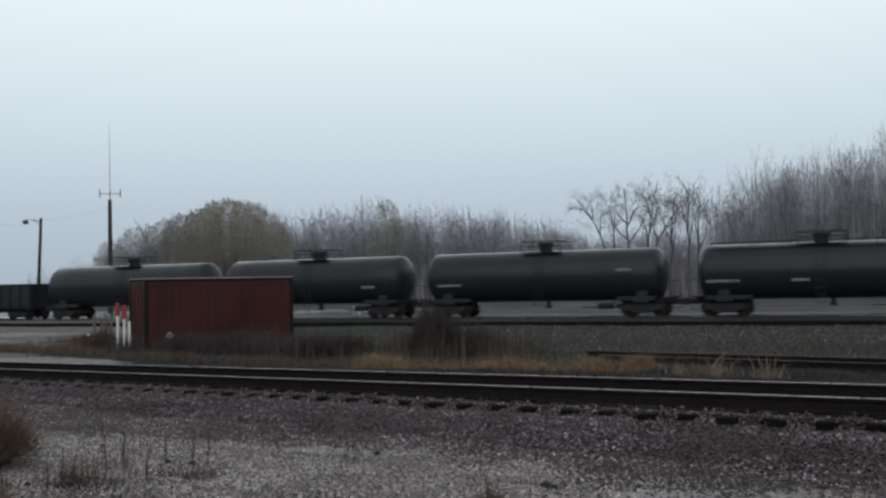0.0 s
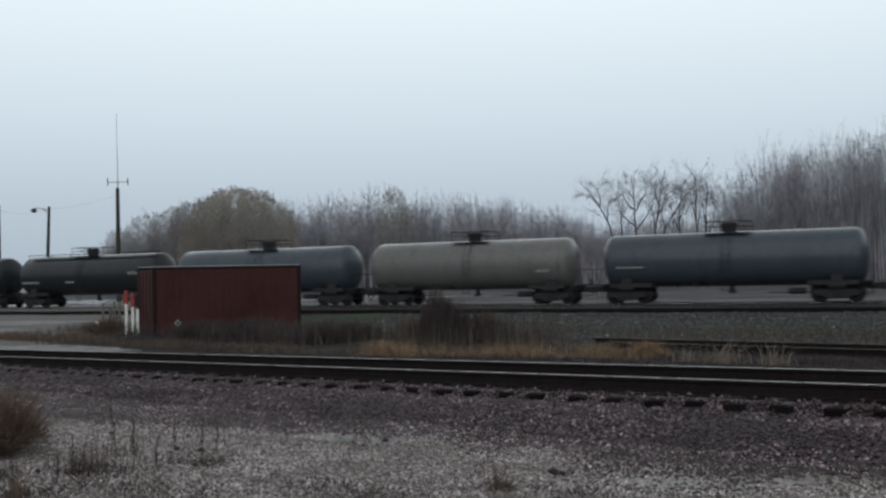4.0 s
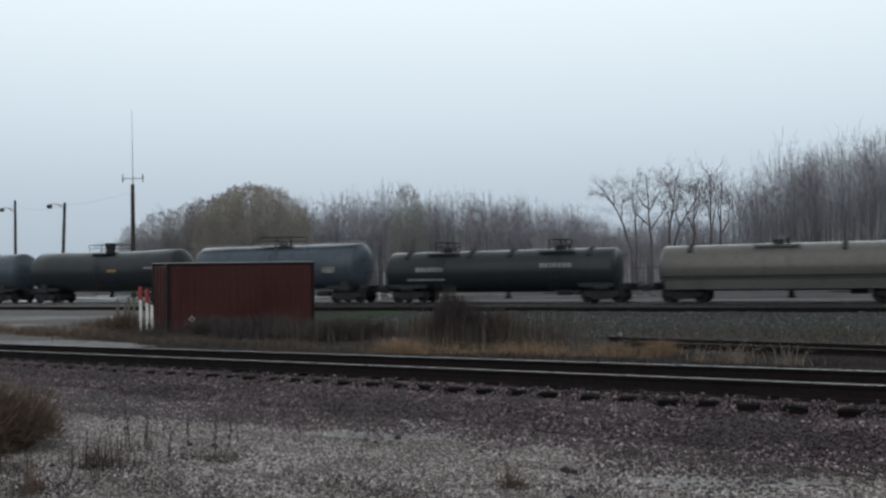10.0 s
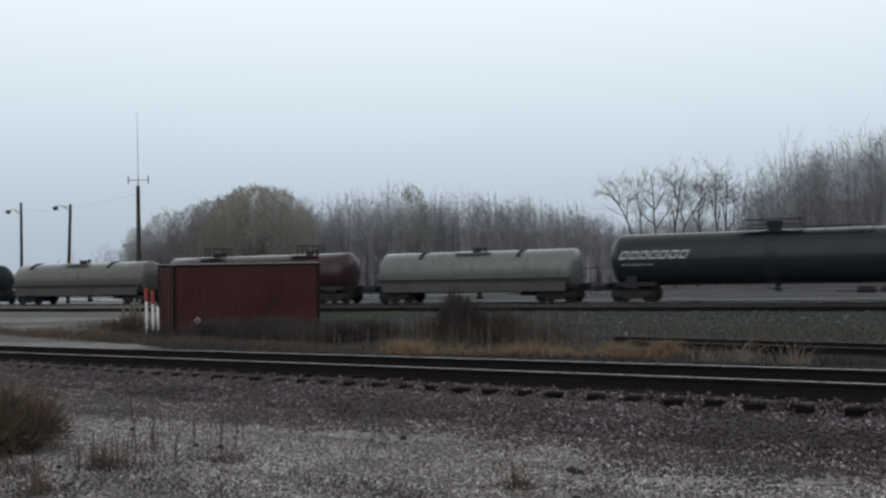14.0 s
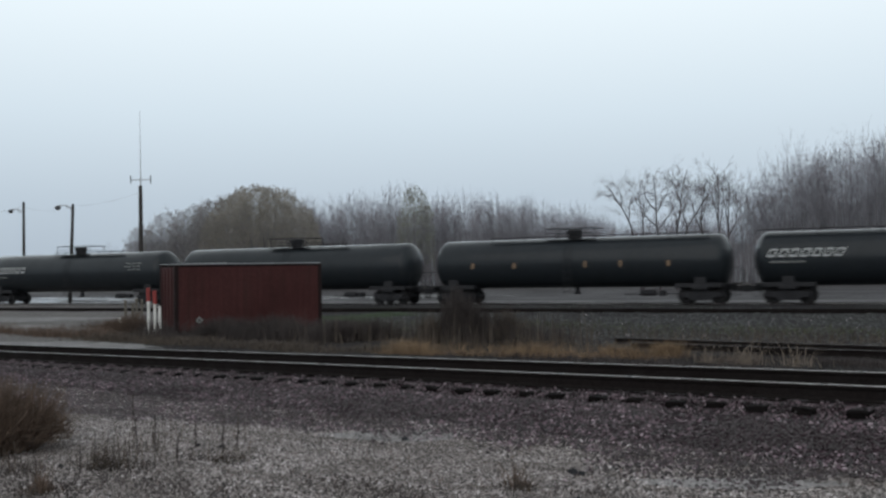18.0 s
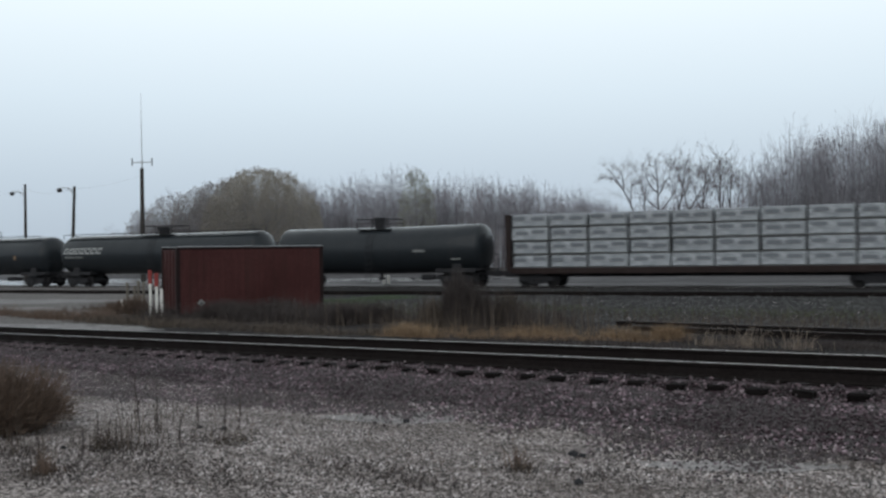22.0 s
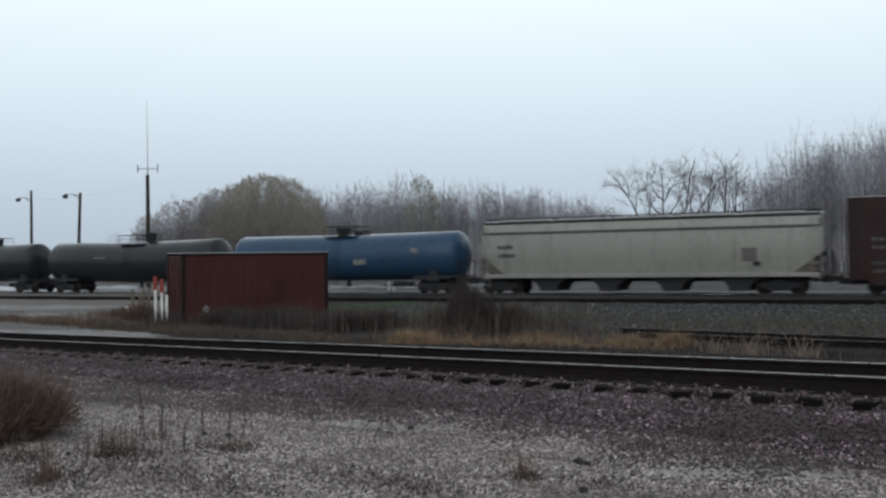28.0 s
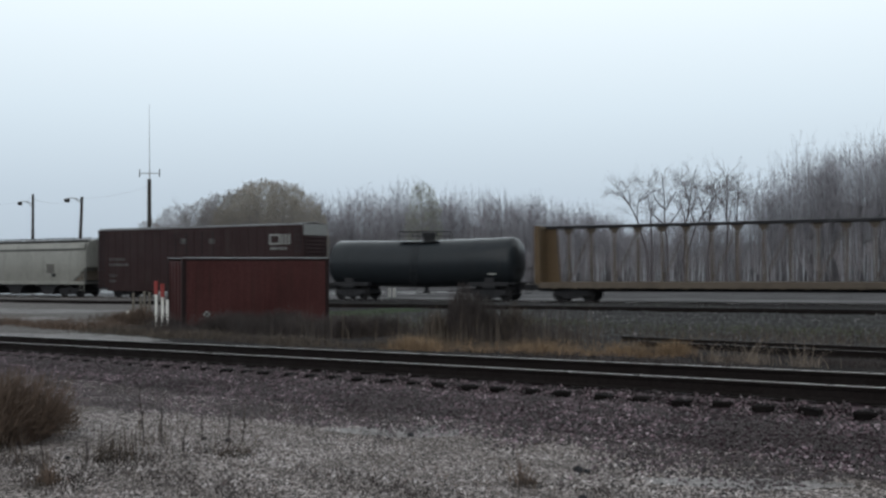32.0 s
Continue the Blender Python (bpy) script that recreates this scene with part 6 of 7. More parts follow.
def blades(rng, x, y, h, width, lean):
    """Grass blades or stalks: two tapered strips each."""
    n = len(x)
    z = ground_z(x, y) - 0.02
    a = rng.uniform(0, 6.283, n)
    wd = np.stack([np.cos(a), np.sin(a), np.zeros(n)], 1) * (width * rng.uniform(.6, 1.3, n))[:, None]
    b = rng.uniform(0, 6.283, n)
    ln = np.stack([np.cos(b), np.sin(b), np.zeros(n)], 1) * (h * np.abs(rng.normal(0, lean, n)))[:, None]
    p0 = np.stack([x, y, z], 1)
    p1 = p0 + ln * 0.35 + np.array([0, 0, 1]) * (h * 0.6)[:, None]
    p2 = p0 + ln + np.array([0, 0, 1]) * h[:, None]
    v = np.stack([p0 - wd, p0 + wd, p1 + wd * .7, p1 - wd * .7, p2 + wd * .2, p2 - wd * .2], 1).reshape(-1, 3)
    k = np.arange(n)[:, None] * 6
    f = np.concatenate([k + np.array([[0, 1, 2, 3]]), k + np.array([[3, 2, 4, 5]])], 0)
    return v, f


def patch(name, seed, mat, label, category, spots, count, h, width, lean):
    """Stuff that grows in spots (x, y, half width, half depth, share), turned along the near track."""
    rng = np.random.default_rng(seed)
    w = np.array([s[4] for s in spots], float)
    i = rng.choice(len(spots), size=count, p=w / w.sum())
    sp = np.array([s[:4] for s in spots])[i]
    u, v = rng.normal(0, 0.5, count) * sp[:, 2], rng.normal(0, 0.5, count) * sp[:, 3]
    x, y = sp[:, 0] + u * NU[0] + v * NN[0], sp[:, 1] + u * NU[1] + v * NN[1]
    hh = (h[0] + (h[1] - h[0]) * rng.random(count) ** 2.0) * (0.55 + 0.45 * np.exp(-(u / np.maximum(sp[:, 2], .01)) ** 2))
    ob = part(name, big_mesh(name, *blades(rng, x, y, hh, width, lean), mat))
    return tagged(ob, label, category, kind="stuff")


# straw-coloured grass between the near track and the yard
patch("dead_grass", 41, M_STRAW, "wet straw-coloured dead grass in low clumps", "grass",
      [(-0.9, 27.5, 1.0, 0.5, 4.2), (0.6, 27.0, 0.9, 0.4, 0.7), (2.4, 26.2, 1.5, 0.5, 4), (4.5, 25.3, 1.1, 0.4, 2.4), (5.7, 25.3, 0.5, 0.3, 3.2), (-1.3, 28.5, 0.5, 0.4, 0.8)], 9500, (0.06, 0.48), 0.0048, 1.05)
patch("pale_stalks", 48, M_PALESTALK, "pale broken straw stalks over the old rails", "weeds", [(6.9, 23.1, 0.7, 0.3, 1.4), (7.9, 22.4, 0.5, 0.3, 0.7), (6.2, 23.6, 0.4, 0.2, 0.4)], 330, (0.2, 0.7), 0.0065, 1.0)
patch("tall_weeds", 42, M_STALK, "tall thin dead weed stalks", "weeds",
      [(0.0, 30.0, 2.6, 1.2, 3), (3.0, 28.8, 2.0, 1.2, 2), (-4.0, 33.0, 2.0, 1.2, 1.2)], 600, (0.35, 1.3), 0.01, 0.14)
patch("dark_weeds", 43, M_DARKWEED, "dark dead weeds along the container's foot", "weeds",
      [(-7.6, 36.0, 2.4, 0.9, 5), (-5.6, 35.6, 1.5, 0.9, 3), (-3.6, 34.5, 1.8, 0.9, 4.0), (0.75, 30.6, 0.5, 0.5, 2.6), (1.9, 30.2, 1.2, 0.6, 1), (-10.3, 35.8, 1.6, 0.6, 1.5)], 13000, (0.15, 0.85), 0.007, 0.5)
patch("low_weeds", 44, M_GREENWEED, "low dull green weeds in the yard", "weeds",
      [(-6.0, 44.0, 4.0, 2.5, 2), (3.0, 40.0, 8.0, 3.0, 2), (12.0, 33.0, 8.0, 3.0, 2), (-3.0, 38.0, 3.0, 1.5, 2)], 7000, (0.06, 0.22), 0.012, 0.6)
patch("yard_weeds", 45, M_STALK, "scattered brown weeds on the yard ground", "weeds",
      [(-14.5, 44.0, 3.0, 1.4, 2), (-11.5, 35.5, 3.5, 0.8, 1.5), (9.0, 30.0, 6.0, 2.0, 1.6), (14.0, 27.0, 6.0, 2.5, 1.6)], 4200, (0.1, 0.45), 0.008, 0.5)
patch("yard_litter", 47, M_DARKWEED, "low dark dead weeds and litter over the yard", "weeds",
      [(2.0, 36.0, 12.0, 5.0, 3), (14.0, 30.0, 9.0, 4.0, 3), (-6.0, 40.0, 6.0, 4.0, 1.5), (4.0, 24.0, 7.0, 1.0, 2), (-6.0, 31.0, 5.0, 1.2, 1.5), (12.0, 19.5, 5.0, 1.0, 1)], 16000, (0.04, 0.2), 0.012, 0.7)
patch("foreground_weeds", 46, M_STALK, "thin dead weed stalks on the gravel", "weeds",
      [(-3.4, 10.2, 0.5, 0.3, 3), (-2.9, 12.0, 0.9, 0.5, 0.8), (-4.5, 10.2, 0.5, 0.4, 1.8), (-3.4, 11.2, 0.35, 0.3, 1.6), (-3.8, 9.3, 0.3, 0.2, 0.8), (-2.7, 10.5, 0.6, 0.4, 0.8)], 300, (0.08, 0.5), 0.0045, 0.18)


patch("small_weeds", 49, M_STALK, "small dead weed tufts on the gravel", "weeds", [(0.66, 8.85, 0.16, 0.1, 2), (-3.75, 8.95, 0.2, 0.12, 1), (0.3, 8.9, 0.1, 0.1, 0.5)], 150, (0.05, 0.2), 0.004, 0.6)


patch("leaf_litter", 61, M_DARKWEED, "dark dead leaves and weed litter on the gravel", "leaf litter",
      [(-3.7, 9.2, 0.7, 0.5, 3), (-3.3, 10.1, 0.6, 0.4, 1.6), (-2.6, 10.6, 0.8, 0.4, 1), (-2.4, 9.0, 1.6, 0.5, 3), (-0.6, 8.8, 1.6, 0.4, 3), (0.65, 9.0, 0.25, 0.2, 0.7), (-4.4, 10.1, 0.7, 0.5, 2), (1.3, 8.7, 0.8, 0.3, 0.8)], 6500, (0.02, 0.085), 0.008, 1.2)
patch("trackside_litter", 71, M_STALK, "low brown dead weeds beside the near track", "weeds",
      [(-4.9, 30.2, 3.0, 0.9, 3), (-8.5, 33.0, 2.6, 0.9, 2.5), (-1.5, 28.4, 1.6, 0.5, 1), (-12.0, 35.2, 2.0, 0.7, 1)], 8500, (0.05, 0.32), 0.009, 0.8)
patch("siding_litter", 72, M_DARKWEED, "low dark dead weeds round the old siding", "weeds",
      [(6.8, 24.2, 1.8, 0.6, 2), (9.2, 22.6, 1.8, 0.6, 2), (11.5, 21.0, 1.6, 0.6, 1.4), (5.0, 25.9, 1.2, 0.4, 1)], 6000, (0.04, 0.2), 0.009, 0.9)
patch("upright_weeds", 62, M_DARKWEED, "dark upright dead stalks behind the straw grass", "weeds",
      [(1.6, 30.8, 1.2, 0.5, 2), (3.2, 30.4, 1.3, 0.5, 2), (-0.6, 31.6, 0.8, 0.5, 1)], 560, (0.35, 1.15), 0.012, 0.2)
patch("weed_clumps", 63, M_DARKWEED, "dark low weed clumps beside the container", "weeds",
      [(-4.2, 32.6, 0.5, 0.3, 1.2), (-3.4, 32.9, 0.5, 0.3, 1.4), (-2.5, 33.1, 0.6, 0.3, 1.4), (-1.8, 34.2, 0.7, 0.4, 1), (-5.6, 33.8, 0.8, 0.3, 1.5), (-7.4, 34.8, 0.9, 0.3, 1.5)], 4500, (0.12, 0.85), 0.007, 0.5)
patch("green_turf", 64, M_GREENTURF, "low dull green turf behind the container", "grass",
      [(-5.2, 48.5, 2.2, 1.6, 2), (-3.0, 50.5, 1.8, 1.4, 1)], 6000, (0.05, 0.16), 0.016, 0.6)


patch("road_weeds", 66, M_BUSH, "brown dead weeds along the gravel road", "weeds", [(-15.6, 39.0, 2.2, 0.7, 2.4), (-13.6, 38.2, 1.5, 0.7, 2.4), (-18.5, 41.5, 1.8, 0.7, 1.2)], 5200, (0.08, 0.5), 0.008, 0.7)
patch("brown_tuft", 65, M_BUSH, "reddish-brown dead tuft on the gravel", "weeds", [(-3.72, 9.1, 0.12, 0.08, 1), (0.66, 9.05, 0.16, 0.08, 0.7)], 260, (0.06, 0.26), 0.005, 0.5)


def twiggy_stem(name, x, y, h, seed, label, mat, group):
    z = float(ground_z(x, y))
    sg = grow(seed, h, 0.16, 0.09 * (seed % 3 - 1), 0.4, 2, (5, 2), 0.85, r0=0.013, wob=0.05)
    sg[:, 6:8] = np.maximum(sg[:, 6:8], 0.0062)
    ob = part(name, big_mesh(name, *segs_mesh(sg, 3), mat))
    ob.matrix_basis = pose(x, y, z, 0, 0, seed * 37 % 360)
    return tagged(ob, label, "weed", group)


for k, (wx, wy, wh) in enumerate(((-3.40, 10.97, 0.9), (-3.25, 11.16, 0.56), (-3.56, 10.07, 0.55), (-3.57, 9.62, 0.52), (-2.76, 10.2, 0.52), (-2.85, 11.38, 0.5), (-2.48, 11.02, 0.6), (-2.38, 11.18, 0.52), (0.69, 9.15, 0.2), (-3.32, 10.0, 0.36), (-3.48, 10.15, 0.4), (-4.05, 9.77, 0.42), (-4.5, 10.2, 0.4), (-3.8, 9.3, 0.3), (-3.29, 10.34, 0.3))):
    twiggy_stem("dead_weed", wx, wy, wh, 90 + k, "single dead branched weed on the gravel", M_DARKWEED, "foreground weeds")


def bush(x, y, w, h, seed, label, mat, count, whips=0, thick=1.0):
    """A dense round bush of fine bare twigs."""
    r = random.Random(seed)
    z = float(ground_z(x, y))
    th = thing("bush", pose(x, y, z), label, "bush")
    segs, fine = [], []
    for k in range(count):
        a, q = r.uniform(0, 6.28), math.sqrt(r.random())
        e = Vector((math.cos(a) * w * q, math.sin(a) * w * q, h * math.sqrt(max(0.05, 1 - q * q * 0.9)) * r.uniform(0.35, 1.0)))
        p = Vector((e.x * 0.15 + r.gauss(0, .05), e.y * 0.15 + r.gauss(0, .05), -0.03))
        m = p.lerp(e, 0.55) + Vector((0, 0, h * 0.1))
        segs += [(*p, *m, 0.005, 0.004), (*m, *e, 0.004, 0.0025)]
        for i in range(12):
            b = m.lerp(e, r.random())
            t = b + Vector((r.gauss(0, .07), r.gauss(0, .07), r.gauss(0.05, .06)))
            fine.append((*b, *t, 0.003, 0.0025))
    for k in range(whips):
        a, q = r.uniform(0, 6.28), math.sqrt(r.random())
        p = Vector((math.cos(a) * w * q * 0.55, math.sin(a) * w * q * 0.55, -0.03))
        e = Vector((p.x * 1.75 + r.gauss(0, .05), p.y * 1.75 + r.gauss(0, .05), h * r.uniform(0.45, 1.2) * (1.05 - 0.35 * q)))
        m = p.lerp(e, 0.5) + Vector((r.gauss(0, .03), r.gauss(0, .03), 0))
        segs += [(*p, *m, 0.004, 0.003), (*m, *e, 0.003, 0.0018)]
        for i in range(4):
            b = m.lerp(e, r.random())
            t = b + Vector((r.gauss(0, .03), r.gauss(0, .03), abs(r.gauss(0.09, .04))))
            fine.append((*b, *t, 0.0022, 0.0016))
    segs, fine = np.array(segs), np.array(fine)
    segs[:, 6:] *= thick
    fine[:, 6:] *= thick
    part("stem_clump", big_mesh("stem_clump", *segs_mesh(segs, 3), mat), None, th)
    part("twig_crown", big_mesh("twig_crown", *ribbons(fine), mat), None, th, "dense fine brown twigs")


bush(-5.3, 11.4, 1.0, 0.78, 3, "dense brown bare bush on the gravel", M_BUSH, 900, 1100)
bush(-3.5, 10.15, 0.26, 0.2, 21, "low thin dead weed clump on the gravel", M_STALK, 14, 16)
bush(-2.25, 10.3, 0.22, 0.16, 22, "low thin dead weed clump on the gravel", M_STALK, 9, 8)
bush(-8.2, 36.2, 1.2, 0.85, 4, "dark bare shrub before the container", M_DARKWEED, 420)
bush(-6.2, 36.0, 1.2, 0.9, 5, "dark bare shrub before the container", M_DARKWEED, 420)
bush(0.42, 30.6, 0.62, 1.62, 6, "dark upright dead shrub among the grass", M_DARKWEED, 60, 800, 2.2)
bush(0.95, 30.9, 0.6, 1.3, 9, "dark upright dead shrub among the grass", M_DARKWEED, 30, 400, 2.0)
bush(-0.35, 30.9, 0.5, 0.95, 10, "thin dead shrub among the grass", M_STALK, 30, 260, 1.6)
bush(-3.3, 32.9, 0.7, 0.75, 14, "low dark shrub beside the container", M_DARKWEED, 160, 120)
bush(-2.3, 33.2, 0.6, 0.8, 15, "low dark shrub beside the container", M_DARKWEED, 140, 110)
bush(1.7, 30.7, 0.7, 1.0, 16, "dark upright dead shrub among the grass", M_DARKWEED, 40, 260, 1.8)
bush(2.0, 30.4, 0.8, 1.3, 7, "thin dead shrub among the grass", M_STALK, 160)
bush(-12.6, 40.2, 0.7, 0.8, 8, "brown weedy shrub round the grey posts", M_BUSH, 150, 160, 1.8)
bush(-13.5, 40.8, 0.8, 0.6, 18, "low brown weedy shrub beside the grey posts", M_BUSH, 120, 120, 1.8)


# ---------------- loose stones ----------------
def stone_material(name, stops, stain=(0.03, 0.02, 0.018), amount=0.0):
    n = Nodes(name)
    geo = n.add("ShaderNodeNewGeometry")
    ramp = n.add("ShaderNodeValToRGB")
    ramp.color_ramp.interpolation = "CONSTANT"
    for i, (at, c) in enumerate(stops):
        e = ramp.color_ramp.elements[i] if i < 2 else ramp.color_ramp.elements.new(at)
        e.position, e.color = at, (*c, 1)
    n.link(geo.outputs["Random Per Island"], ramp.inputs[0])
    g = n.noise(40, 4, 0.6)
    c = n.mix(n.span(g, 0.3, 0.7, 0, 0.4), ramp.outputs[0], (0.03, 0.027, 0.025))
    # damp brown stains that run along the track
    turned = n.add("ShaderNodeMapping")
    turned.inputs["Rotation"].default_value = (0, 0, radians(NEAR_ANG))
    n.link(n.co, turned.inputs["Vector"])
    for scale, lo, hi, k in ((0.9, 0.47, 0.6, 1.0), (4.0, 0.5, 0.6, 0.95), (11.0, 0.5, 0.58, 0.9)):
        c = n.mix(n.span(n.noise(scale, 4, 0.6, (0.45, 1.5, 1.0), turned.outputs[0]), lo, hi, 0, amount * k), c, stain)
    n.colour(c)
    n.rough(n.span(g, 0.3, 0.7, 0.4, 0.75))
    return n.m


M_BALLAST = stone_material("wet_ballast_stone", [(0, (0.0068, 0.0036, 0.0047)), (0.36, (0.023, 0.0122, 0.0165)), (0.54, (0.09, 0.050, 0.066)), (0.77, (0.205, 0.134, 0.163)), (0.93, (0.40, 0.31, 0.345))], (0.0145, 0.0074, 0.0082), 0.8)
M_HEAP = stone_material("paler_ballast_stone", [(0, (0.009, 0.0053, 0.0066)), (0.3, (0.035, 0.0205, 0.0255)), (0.54, (0.096, 0.060, 0.073)), (0.78, (0.2, 0.14, 0.162)), (0.94, (0.36, 0.29, 0.314))], (0.017, 0.009, 0.01), 0.35)
M_YARD = stone_material("dark_wet_yard_stone", [(0, (0.0062, 0.0062, 0.0066)), (0.45, (0.0165, 0.0168, 0.0168)), (0.75, (0.04, 0.04, 0.0405)), (0.94, (0.13, 0.13, 0.134))], (0.012, 0.013, 0.0105), 0.4)
M_OILY = stone_material("oily_ballast_stone", [(0, (0.007, 0.0056, 0.0056)), (0.5, (0.013, 0.0107, 0.0107)), (0.9, (0.032, 0.027, 0.026))])
M_PEBBLE = stone_material("wet_grey_pebble", [(0, (0.014, 0.012, 0.011)), (0.32, (0.15, 0.126, 0.124)), (0.5, (0.43, 0.38, 0.374)), (0.76, (0.72, 0.655, 0.65)), (0.94, (0.12, 0.07, 0.056))], (0.05, 0.037, 0.031), 0.5)


# sandy patches where no stones lie: place, half lengths, turn
SANDY = ((-0.6, 11.75, 0.8, 0.3, -20), (2.6, 8.95, 0.85, 0.2, -18))


def on_sand(x, y, grow_by=1.0):
    inside = np.zeros(len(x), bool)
    for px, py, a, b, turn in SANDY:
        c, q = math.cos(radians(turn)), math.sin(radians(turn))
        u, v = (x - px) * c + (y - py) * q, -(x - px) * q + (y - py) * c
        inside |= (u / a) ** 2 + (v / b) ** 2 + 0.25 * np.sin(u * 9) * np.sin(v * 17) < grow_by
    return inside


def stones(name, seed, count, s_span, d_span, size, mat, label, lift=0.3, dense=1.0, skip=False, toe=False, heap=0.0, fray=0.0):
    rng = np.random.default_rng(seed)
    s = s_span[1] - (s_span[1] - s_span[0]) * rng.random(count) ** dense
    d = rng.uniform(*d_span, count) - fray * np.abs(rng.normal(0, 1, count)) * (0.6 + 0.5 * np.sin(s * 1.7) + 0.4 * np.sin(s * 4.3 + 1)) * (1 + 2.6 * smooth(s, -5, 1))
    if toe:
        d = d_span[1] + (d - d_span[1]) * (1 + 0.125 * np.maximum(0, -2.5 - s))
    if skip:
        q = (s - TIE_AT) / TIE_STEP
        keep = np.abs(q - np.round(q)) * TIE_STEP > 0.105
        s, d = s[keep], d[keep]
        count = len(s)
    x, y = near_xy(s, d)
    if name == "gravel_stones":
        keep = ~on_sand(x, y) | (rng.random(count) < 0.12)
        s, d, x, y = s[keep], d[keep], x[keep], y[keep]
        count = len(s)
    r = rng.uniform(size[0], size[1], count) * rng.choice([0.7, 1.0, 1.0, 1.25], count)
    c = np.stack([x, y, ground_z(x, y) + r * lift + heap * rng.random(count) * np.clip((d - d_span[0]) / (d_span[1] - d_span[0]), 0, 1)], 1)
    o = np.array([[1, 0, 0], [0, 1, 0], [-1, 0, 0], [0, -1, 0], [0, 0, .8], [0, 0, -.8]], float)
    a = rng.uniform(0, 6.283, count)
    ca, sa = np.cos(a)[:, None], np.sin(a)[:, None]
    v = o[None] * rng.uniform(0.65, 1.25, (count, 6, 1)) + rng.normal(0, 0.12, (count, 6, 3))
    vx, vy = v[:, :, 0] * ca - v[:, :, 1] * sa, v[:, :, 0] * sa + v[:, :, 1] * ca
    v = np.stack([vx, vy, v[:, :, 2]], 2) * r[:, None, None] + c[:, None, :]
    f = np.array([[0, 1, 4], [1, 2, 4], [2, 3, 4], [3, 0, 4], [1, 0, 5], [2, 1, 5], [3, 2, 5], [0, 3, 5]])
    if not heap:
        f = f[:4]
    F = (np.arange(count)[:, None, None] * 6 + f[None]).reshape(-1, 3)
    ob = part(name, big_mesh(name, v.reshape(-1, 3), F, mat))
    return tagged(ob, label, "stones", kind="stuff")


stones("ballast_stones", 51, 82000, (-26, 11), (-3.05, -1.34), (0.013, 0.026), M_BALLAST, "wet purple-brown crushed ballast stones", dense=1.4, toe=True, fray=0.14)
stones("crib_stones", 52, 9000, (-24, 11), (-1.3, -1.08), (0.012, 0.022), M_HEAP, "ballast stones strewn over the tie ends", 0.5)
stones("heaped_stones", 55, 17000, (-24, 11), (-1.6, -1.14), (0.012, 0.023), M_HEAP, "ballast stones heaped between the tie ends", 0.6, skip=True, heap=0.06)
stones("bed_stones", 53, 9000, (-20, 10), (-0.68, 0.68), (0.018, 0.032), M_OILY, "dark ballast stones between the rails")
stones("gravel_stones", 54, 130000, (-13, 6.0), (-7.6, -2.7), (0.007, 0.016), M_PEBBLE, "small wet grey gravel stones", dense=1.2)
stones("yard_stones", 56, 20000, (-30, 30), (13.5, 36), (0.03, 0.06), M_YARD, "loose stones over the weedy yard ground", 0.2)
stones("pale_yard_stones", 57, 1600, (-26, 26), (13.0, 34), (0.02, 0.045), M_PEBBLE, "pale stones strewn over the yard ground", 0.2)
for k, (wx, wy, wr) in enumerate(((-0.47, 11.5, 0.042), (1.22, 9.55, 0.05), (1.3, 9.5, 0.035), (-2.55, 11.3, 0.035), (-2.85, 11.4, 0.035), (-4.0, 10.3, 0.03), (1.1, 8.3, 0.04))):
    g = Geo()
    bm = bmesh.new()
    bmesh.ops.create_icosphere(bm, subdivisions=2, radius=wr)
    for v in bm.verts:
        v.co = v.co * (1 + 0.25 * noise.noise(v.co * 30 + Vector((k, 0, 0))))
        v.co.z *= 0.75
    me = bpy.data.meshes.new("stone")
    bm.to_mesh(me)
    bm.free()
    me.materials.append(M_UNDER)
    ob = new("stone", me)
    ob.matrix_basis = pose(wx, wy, float(ground_z(wx, wy)) + wr * 0.45, 0, 0, k * 40)
    tagged(ob, "dark rounded stone lying on the gravel", "stone", "loose dark stones")


# ---------------- wet and pale patches -------
def puddle_material(name, colour, rough):
    n = Nodes(name)
    big = n.noise(1.2, 4, 0.6)
    grit = n.noise(30, 4, 0.7)
    c = n.mix(n.span(grit, 0.3, 0.7), mix3(colour, 0.7), mix3(colour, 1.3))
    c = n.mix(n.span(n.cells(24.0), 0.55, 0.95, 0, 0.6), c, mix3(colour, 0.35))
    n.colour(n.mix(n.span(n.noise(0.8, 5, 0.65), 0.5, 0.66, 0, 0.6), c, mix3(colour, 0.45)))
    n.rough(n.span(big, 0.35, 0.65, rough, min(1, rough + 0.3)))
    n.bump(grit, 0.06, 0.01)
    n.b.inputs["Specular IOR Level"].default_value = 0.12
    return n.m


M_PALEROAD = puddle_material("pale_road_gravel", (0.185, 0.18, 0.179), 0.7)
M_WATER = puddle_material("deep_rain_water", (0.1, 0.097, 0.096), 0.08)
M_WATER.node_tree.nodes["Principled BSDF"].inputs["Specular IOR Level"].default_value = 0.5
M_SAND = puddle_material("wet_pale_sand", (0.235, 0.222, 0.22), 0.7)


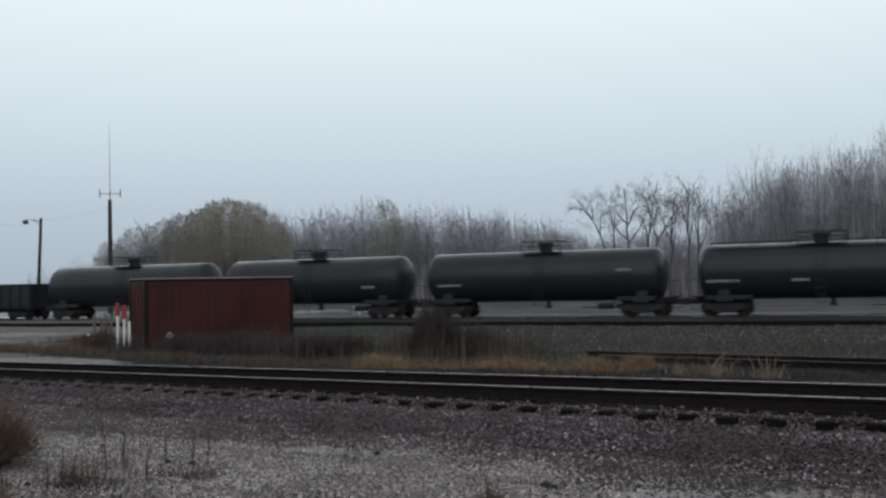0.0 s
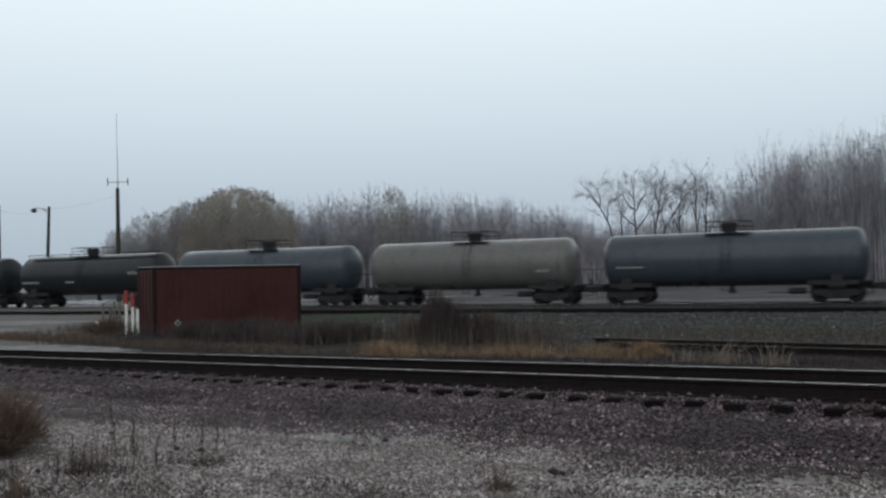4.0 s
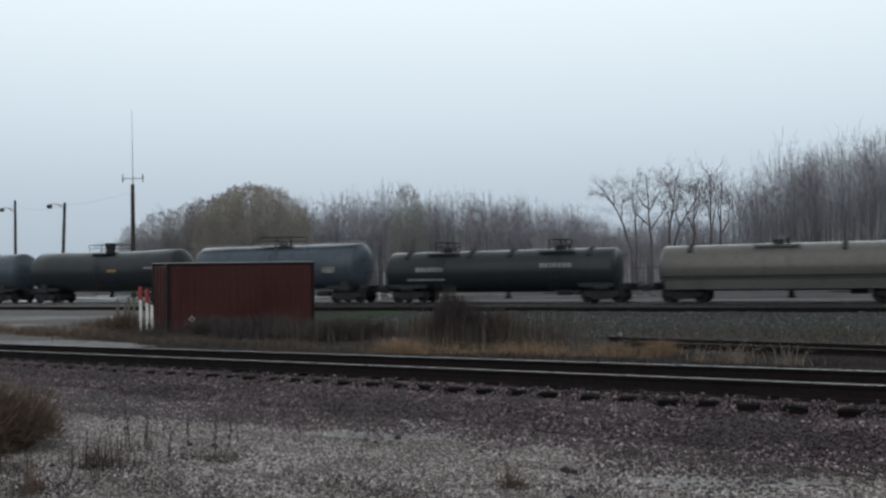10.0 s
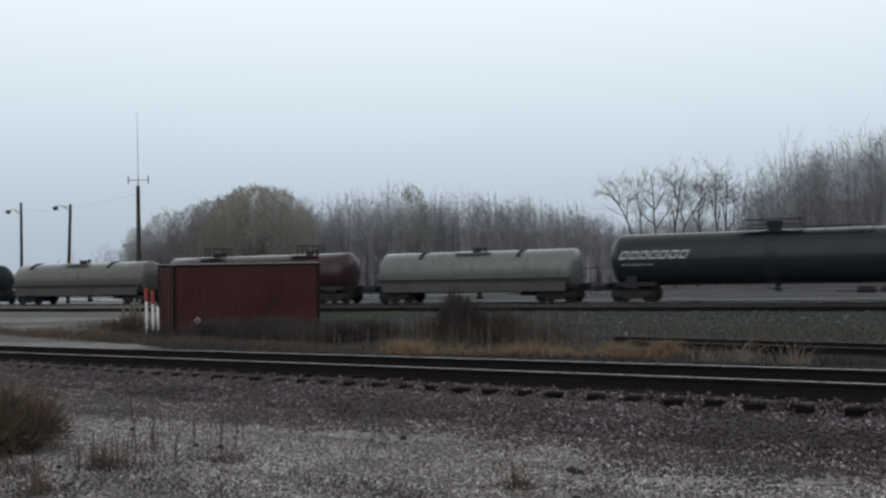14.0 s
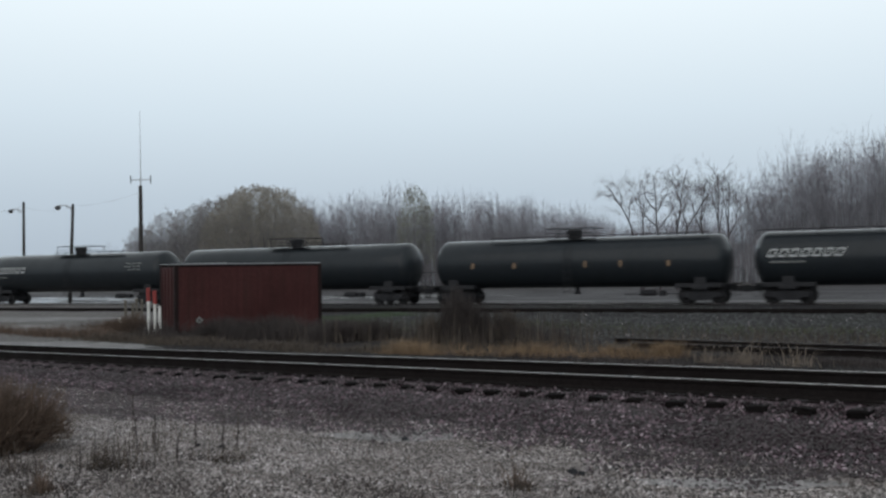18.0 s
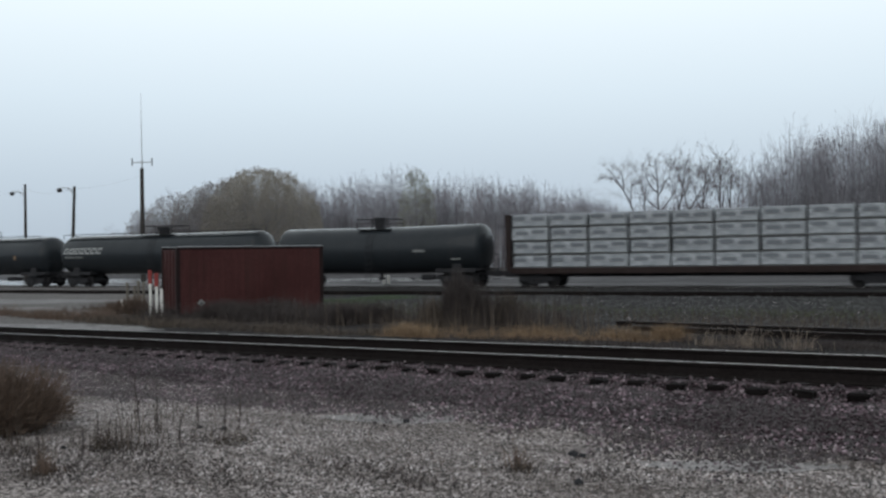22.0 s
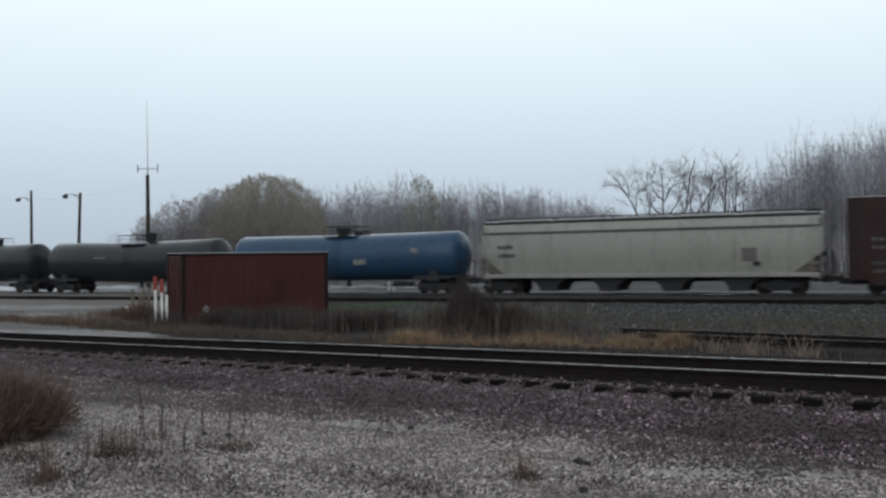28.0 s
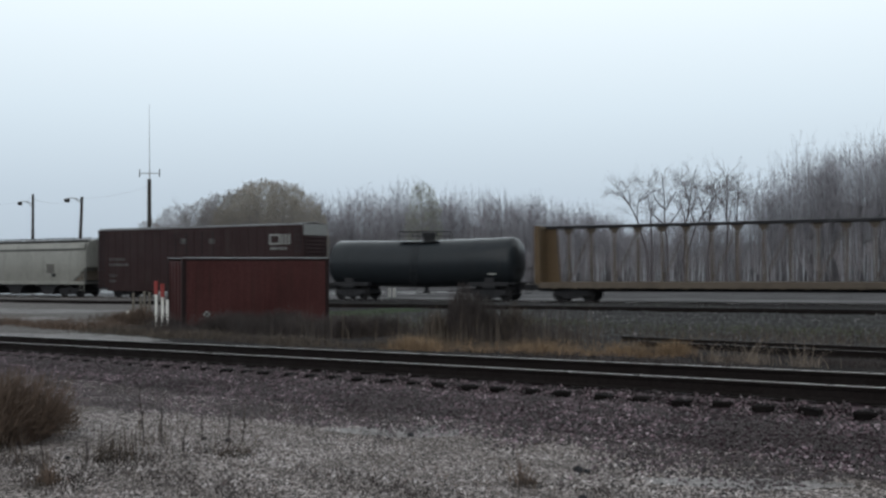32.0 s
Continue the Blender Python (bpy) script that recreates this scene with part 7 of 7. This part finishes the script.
def puddle(x, y, a, b, turn, seed, mat, label, name="puddle"):
    r = random.Random(seed)
    n = 48
    ph = [r.uniform(0, 6.28) for _ in range(4)]
    c, s = math.cos(radians(turn)), math.sin(radians(turn))
    g = Geo()
    rings = 5
    for j in range(1, rings + 1):
        for i in range(n):
            t = 2 * math.pi * i / n
            q = (1 + 0.14 * math.sin(2 * t + ph[0]) + 0.10 * math.sin(3 * t + ph[1]) + 0.07 * math.sin(7 * t + ph[2]) + 0.04 * math.sin(13 * t + ph[3])) * j / rings
            u, v = a * q * math.cos(t), b * q * math.sin(t)
            px, py = x + u * c - v * s, y + u * s + v * c
            g.v.append((px, py, float(ground_z(px, py)) + 0.006))
    for j in range(rings - 1):
        g.f += [(j * n + i, j * n + (i + 1) % n, (j + 1) * n + (i + 1) % n, (j + 1) * n + i) for i in range(n)]
    g.f.append(tuple(range(n)))
    ob = part(name, g, mat)
    return tagged(ob, label, "puddle", kind="structure")


for k, (px, py, a, b, turn) in enumerate(SANDY):
    puddle(px, py, a * 1.06, b * 1.06, turn, k + 1, M_SAND, "pale wet sandy patch in the gravel")
# matte pale gravel of the yard road, in the same ragged outline
puddle(-13.4, 33.9, 4.2, 1.4, -27, 3, M_PALEROAD, "pale gravel patch on the yard road")
puddle(-26.0, 55.5, 8.0, 3.0, -20, 4, M_PALEROAD, "long pale gravel patch on the yard road")
puddle(-21.0, 47.0, 4.0, 1.0, -20, 5, M_PALEROAD, "pale gravel patch on the yard road")
wx, wy = train_xy(-45, 14)
puddle(wx, wy, 46, 9, -TRAIN_ANG, 6, M_WATER, "wide sheet of rain water beyond the running line")


def utility_box(x, y):
    z = float(ground_z(x, y))
    th = thing("utility_box", pose(x, y, z), "pair of small white utility boxes beside the line", "utility box")
    for o in (-0.16, 0.16):
        part("cabinet", Geo().box(o - 0.1, o + 0.1, -0.1, 0.1, 0, 0.62, 0.02), M_POSTWHITE, th)
    part("stand", Geo().box(-0.3, 0.3, -0.06, 0.06, 0.0, 0.08, 0.01), M_GALV, th)


utility_box(-4.15, 69.5)


# ---------------- the running train ----------------
def motions():
    for car, s in TRAIN:
        rows = []
        for t, run in RUN:
            sc = s - run
            x, y = train_xy(sc)
            rows.append((t, pose(x, y, TRAIN_Z + TRAIN_GRADE * sc + 0.003, 0, -math.degrees(math.atan(TRAIN_GRADE)), -TRAIN_ANG)))
        walk(car, rows)


motions()
